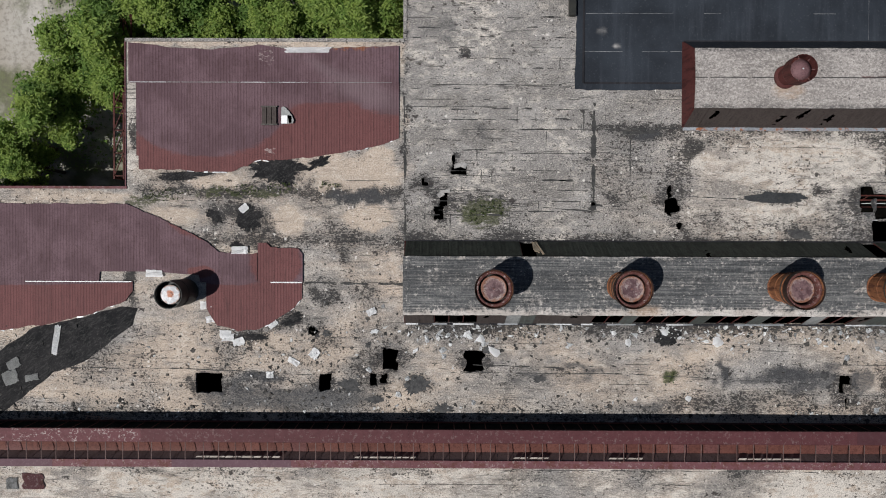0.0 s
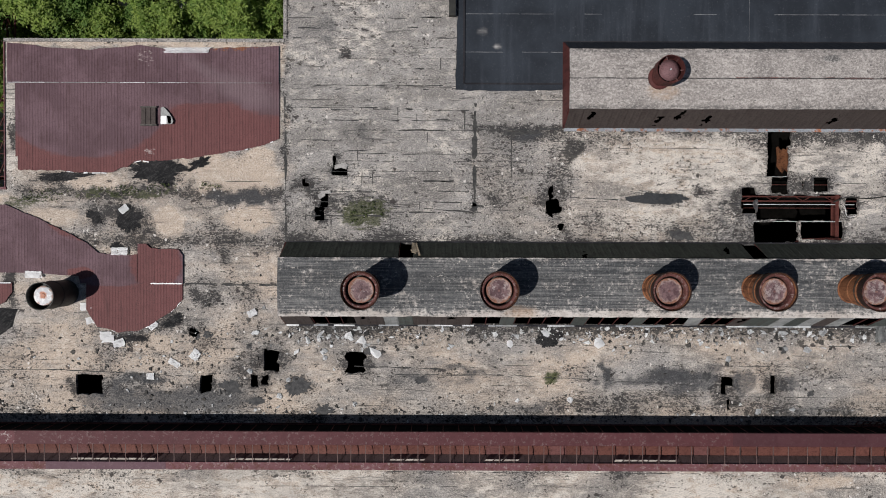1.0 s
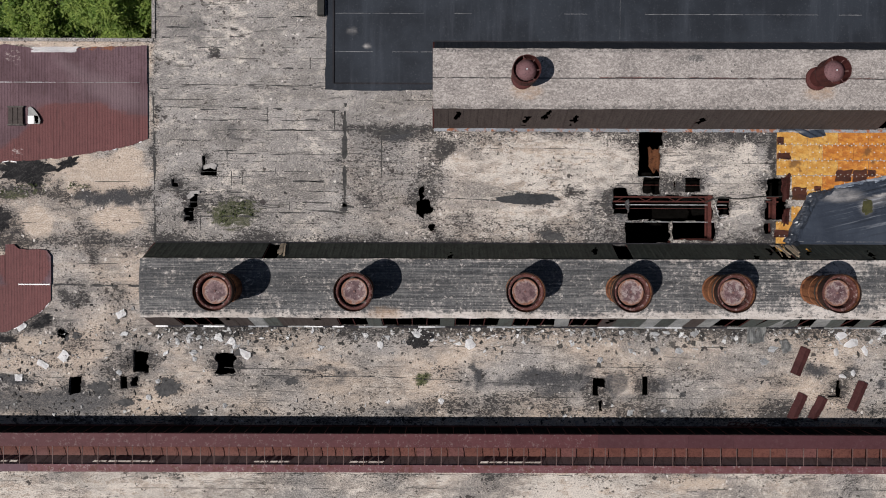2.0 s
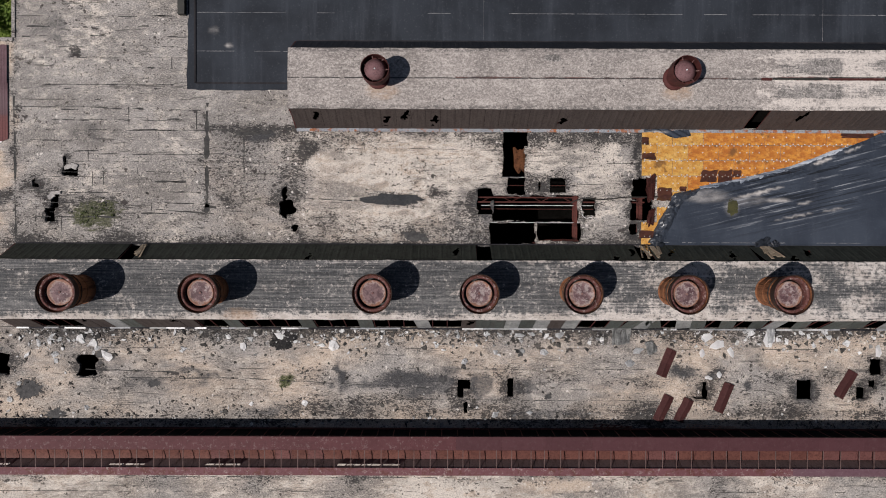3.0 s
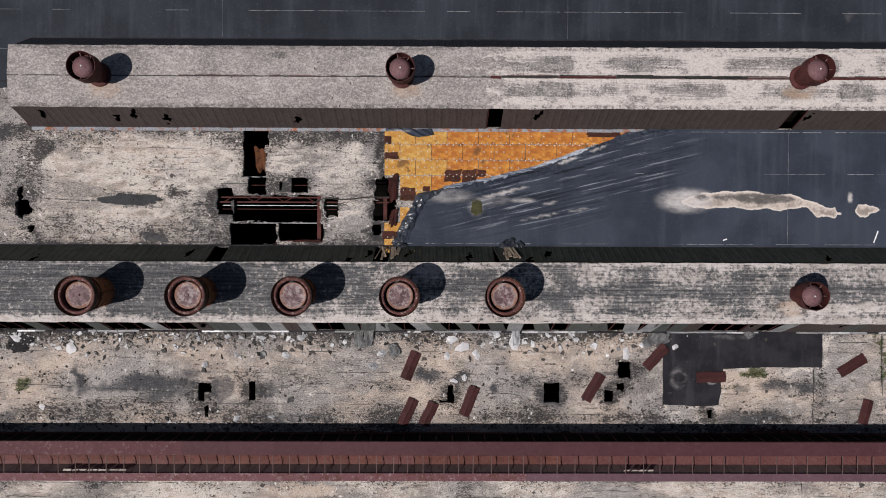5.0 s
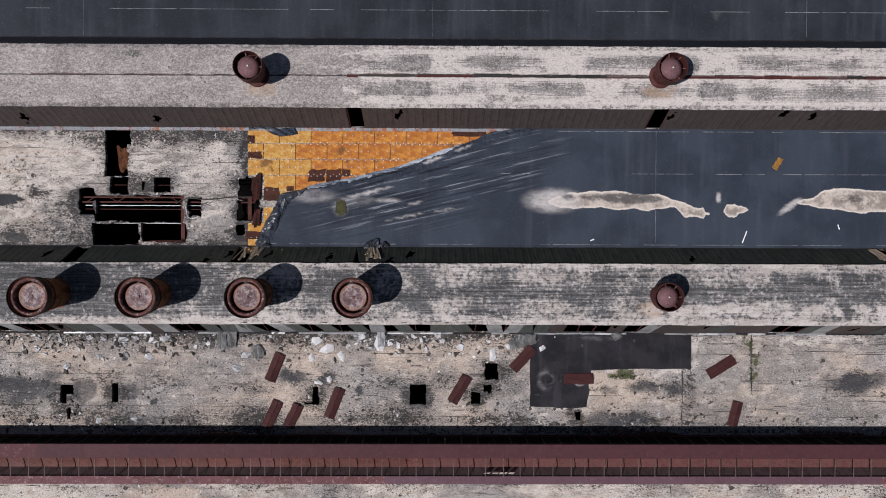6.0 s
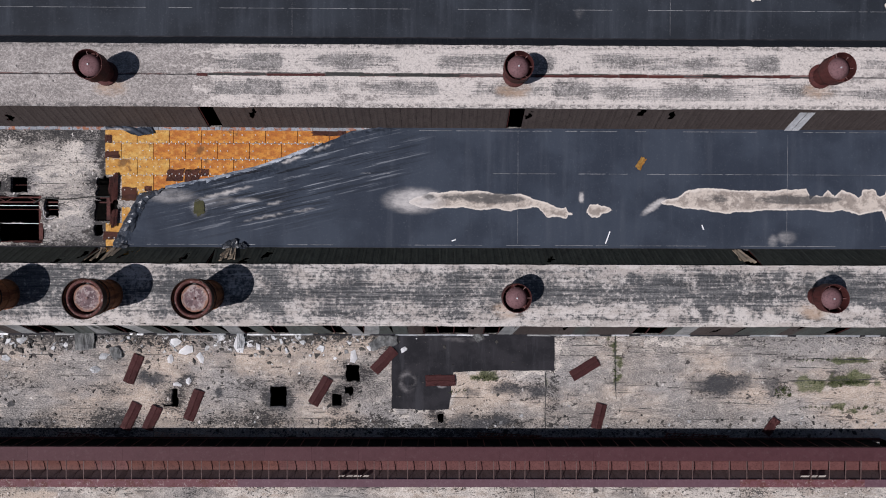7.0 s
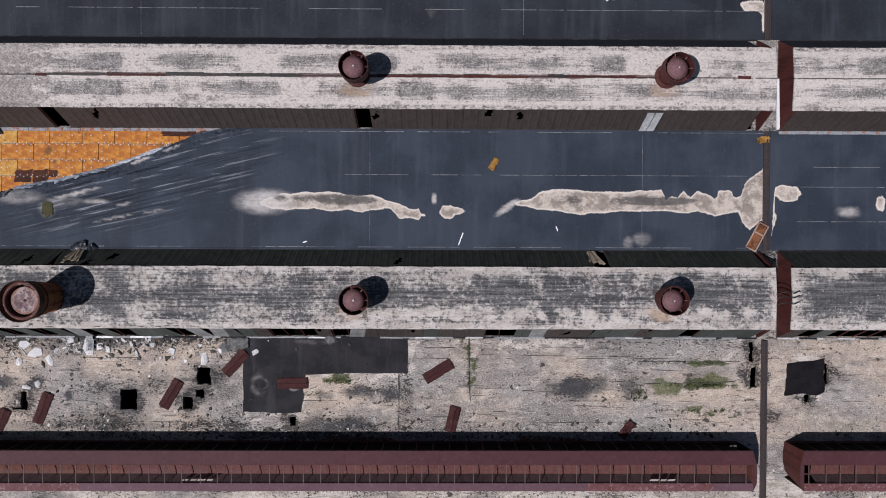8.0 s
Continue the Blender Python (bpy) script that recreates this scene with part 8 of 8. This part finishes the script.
for i, (x, y, w, h, turn) in enumerate(((1.02, 4.60, 0.36, 0.24, 12), (1.42, 4.66, 0.42, 0.30, -20), (0.05, 2.86, 0.42, 0.26, 30), (0.32, 3.06, 0.60, 0.16, 4))):
    chunk = bmesh.new()
    box(chunk, -w / 2, w / 2, -h / 2, h / 2, 0, 0.10)
    bmesh.ops.subdivide_edges(chunk, edges=chunk.edges[:], cuts=2, use_grid_fill=True)
    for v in chunk.verts:
        k = noise.noise_vector(v.co * 6.0 + Vector((i * 3.1, 0, 0)))
        v.co += Vector((k.x * 0.06, k.y * 0.06, k.z * 0.03 if v.co.z > 0.05 else 0))
    ob = new("concrete_chunk", mesh_of("concrete_chunk", chunk, SLAB_GREY))
    ob.matrix_basis = pose(x, y, Z - 0.004, 0, 0, turn)
    tagged(ob, "pale broken chunk of concrete at the lip of a roof opening", "concrete chunk", "broken concrete chunks")
shaft = box(bmesh.new(), 7.75, 8.15, 13.65, 15.6, Z + 0.005, Z + 0.35)
tagged(new("black_duct", mesh_of("black_duct", shaft, STACK_BLACK)), "black duct along the sheet's edge", "duct")

# broken timber where the north sheets are gone
for x in (35.4, 35.9, 42.2, 42.7, 71.8, 5.4):
    bm = bmesh.new()
    for k in range(5):
        a, lean = x + random.uniform(-0.1, 0.5), random.uniform(-0.45, 0.45)
        top_k = random.uniform(0.45, 0.95)
        bar(bm, (a, -0.02, 7.22), (a + lean * top_k, -0.02 - 0.74 * top_k, 7.22 + 1.45 * top_k), random.uniform(0.05, 0.26), 0.03)
    tagged(new("splintered_board", mesh_of("splintered_board", bm, WOOD)), "splintered timber in a gap of the monitor wall", "timber", "splintered boards")


for x, y, w, h, turn in ((42.65, 0.12, 0.9, 0.55, 20), (36.3, 0.05, 0.7, 0.4, -10), (43.4, 0.1, 0.4, 0.4, 50)):
    flat_scrap("torn_flap", x, y, w, h, turn, FOLD, "torn flap of black roofing sheet over the monitor's broken wall", "roofing scrap", Z + 0.09, x, 0.10, 0.3)
for x, y, turn, n in ((64.54, 0.68, 70, 0.75), (55.58, 0.48, 20, 0.25), (70.08, 1.29, 110, 0.3)):
    bm = bar(bmesh.new(), (-n / 2, 0, 0.02), (n / 2, 0, 0.02), 0.06, 0.02)
    stick = new("pale_strip", mesh_of("pale_strip", bm, WHITE_SHEET))
    stick.matrix_basis = pose(x, y, Z + 0.09, 0, 0, turn)
    tagged(stick, "thin white strip lying on the black roofing sheet", "scrap", "white strips")


# ---- trees and weeds ----
def leaf_cloud(rng, centre, radius, count, size, verts, faces):
    cx, cy, cz = centre
    for _ in range(count):
        d = Vector((rng.gauss(0, 1), rng.gauss(0, 1), rng.gauss(0, 1))).normalized() * radius * rng.uniform(0.1, 1.0) ** 0.8
        p = Vector((cx, cy, cz)) + Vector((d.x, d.y, d.z * 0.65))
        a = Vector((rng.gauss(0, 1), rng.gauss(0, 1), rng.gauss(0, 0.3))).normalized()
        b = a.cross(Vector((rng.gauss(0, 0.5), rng.gauss(0, 0.5), 1)).normalized())
        s = size * rng.uniform(0.6, 1.3)
        n = len(verts)
        verts += [tuple(p - a * s), tuple(p + b * s * 0.45), tuple(p + a * s), tuple(p - b * s * 0.45)]
        faces.append((n, n + 1, n + 2, n + 3))


def tree(seed, height, spread, leaf):
    rng = random.Random(seed)
    top = thing("tree", "young broad-leaved tree with a loose green crown beside the works", "tree", "trees beside the works")
    trunk = bmesh.new()
    lathe(trunk, [(0.16, 0), (0.12, height * 0.3), (0.08, height * 0.6), (0.03, height * 0.9)], 8)
    clumps = []
    for i in range(30):
        a = rng.uniform(0, 2 * math.pi)
        k = rng.uniform(0.0, 1.0)
        z = height * (0.42 + 0.58 * k)
        r = spread * math.sqrt(rng.uniform(0, 1)) * (1.05 - 0.75 * k ** 1.8)
        c = (r * math.cos(a), r * math.sin(a), z)
        clumps.append(c)
        bar(trunk, (0, 0, z * 0.62), c, 0.05)
    part("trunk", trunk, BARK, top)
    verts, faces = [], []
    for c in clumps:
        leaf_cloud(rng, c, rng.uniform(0.5, 1.25), 150, 0.135, verts, faces)
    me = bpy.data.meshes.new("crown")
    me.from_pydata(verts, [], faces)
    me.materials.append(leaf)
    crown = new("crown", me)
    crown.parent = top
    return top


kinds = [tree(1, 6.4, 1.9, LEAF_A), tree(2, 5.6, 2.1, LEAF_B), tree(3, 7.0, 1.7, LEAF_A)]
rng = random.Random(5)
spots = []
for i in range(13):
    spots.append((-19.2 + i * 1.35 + rng.uniform(-0.4, 0.4), rng.uniform(14.0, 14.9)))
    spots.append((-18.6 + i * 1.35 + rng.uniform(-0.4, 0.4), rng.uniform(16.2, 18.2)))
for x, y in ((-22.3, 13.6), (-24.4, 12.8), (-22.6, 11.4), (-25.0, 10.6), (-23.5, 10.2), (-25.6, 9.2), (-25.3, 8.0), (-27.9, 6.6), (-28.6, 5.2), (-27.3, 4.9), (-30.4, 5.8), (-21.3, 14.9), (-21.0, 12.2), (-21.2, 10.2), (-31.5, 4.8)):
    spots.append((x, y))
for i, (x, y) in enumerate(spots):
    k = kinds[i % 3]
    m = pose(x, y, 0, 0, 0, rng.uniform(0, 360))
    if i < 3:
        k.matrix_basis = m
    else:
        ob = copy_thing(k, m)
        ob.scale = Vector((1, 1, 1)) * rng.uniform(0.78, 1.08)


def weeds(name, label, spots, count, size, seed, z):
    rng = random.Random(seed)
    verts, faces = [], []
    for x, y, rx, ry, h in spots:
        for _ in range(int(count * rx * ry)):
            a, r = rng.uniform(0, 6.283), math.sqrt(rng.uniform(0, 1))
            leaf_cloud(rng, (x + rx * r * math.cos(a), y + ry * r * math.sin(a), z + 0.08 + rng.uniform(0, h)), 0.10, 3, size, verts, faces)
    me = bpy.data.meshes.new(name)
    me.from_pydata(verts, [], faces)
    me.materials.append(LEAF_C if z > 1 else LEAF_B)
    return tagged(new(name, me), label, "weeds", kind="stuff")


weeds("roof_weeds", "low weeds rooted in the roof's gutters and cracks", ((-16.86, 2.79, 1.3, 0.4, 0.2), (-12.37, 3.05, 1.4, 0.4, 0.15), (-9.61, 3.26, 1.0, 0.3, 0.2), (-6.68, 3.41, 0.7, 0.3, 0.15), (14.07, -8.19, 0.45, 0.4, 0.35),
      (2.12, 1.48, 0.5, 0.5, 0.1), (3.15, 2.00, 0.8, 0.5, 0.08), (78.53, -7.78, 0.9, 0.2, 0.05)), 90, 0.06, 3, Z)
weeds("crack_weeds", "thin green lines of moss and weeds in the roof's cracks", ((77.69, -6.46, 2.3, 0.06, 0.03), (78.53, -7.78, 2.0, 0.10, 0.04), (77.88, -9.26, 2.4, 0.06, 0.03), (74.91, -8.37, 0.5, 0.4, 0.03), (65.03, -6.62, 0.08, 1.6, 0.03), (57.49, -7.56, 0.8, 0.15, 0.04), (55.83, -8.30, 0.5, 0.1, 0.04)), 300, 0.045, 8, Z)
weeds("ground_weeds", "rank weeds on the sandy ground by the works", ((-25, 9, 4, 4, 0.5), (-27.5, 14, 1.5, 4, 0.4), (-29.5, 5.5, 2.5, 1.5, 0.6), (-12, 14, 9, 2, 0.8)), 40, 0.09, 4, 0.0)

# the lattice gantry beside the north-west block
gantry = thing("pipe_gantry", "rusted steel lattice gantry running beside the block", "gantry")
GX = (-20.75, -20.15, -19.65)
for x in GX:
    part("chord", bar(bmesh.new(), (x, 3.9, 5.4), (x, 20, 5.4), 0.09), RUST_RED, gantry)
for i in range(11):
    y = 4.1 + i * 1.45
    part("cross_bar", bar(bmesh.new(), (GX[0], y, 5.4), (GX[2], y, 5.4), 0.06), RUST_RED, gantry)
    part("brace", bar(bmesh.new(), (GX[0], y, 5.42), (GX[1], y + 1.45, 5.42), 0.05), RUST_RED, gantry)
    part("brace", bar(bmesh.new(), (GX[1], y + 1.45, 5.42), (GX[2], y, 5.42), 0.05), RUST_RED, gantry)
for y in (4.0, 9.0, 14.0, 19.0):
    for x in (GX[0], GX[2]):
        part("post", bar(bmesh.new(), (x, y, 0), (x, y, 5.4), 0.12), RUST_RED, gantry)

# added slanted bars in place of sunlight patches at the skylight's north foot
for x0, x1, mt in ((-25.5, -23.6, RUST_PALE), (-21.7, -19.8, RUST_PALE), (-2.9, -1.0, RUST_PALE), (32.6, 35.0, RUST_ORANGE), (38.2, 41.3, RUST_PALE), (57.0, 60.8, RUST_ORANGE), (68.0, 71.8, RUST_ORANGE)):
    sash = thing("bare_sash", "slanted rust-coloured bars standing in for a sunlight patch below the skylight wall", "window sash", "bare sashes", (x0, -10.98, Z + 0.02))
    w = x1 - x0
    part("frame_bar", bar(bmesh.new(), (0, 0.02, 0.03), (w, 0.0, 0.03), 0.03), mt, sash)
    part("frame_bar", bar(bmesh.new(), (0, 0.24, 0.06), (w, 0.06, 0.03), 0.03), mt, sash)
    n = int(w / 0.36)
    for i in range(n):
        a = i * w / n
        part("muntin", bar(bmesh.new(), (a, 0.0, 0.03), (min(w, a + 0.20), 0.22 - 0.17 * a / w, 0.05), 0.045), mt, sash)
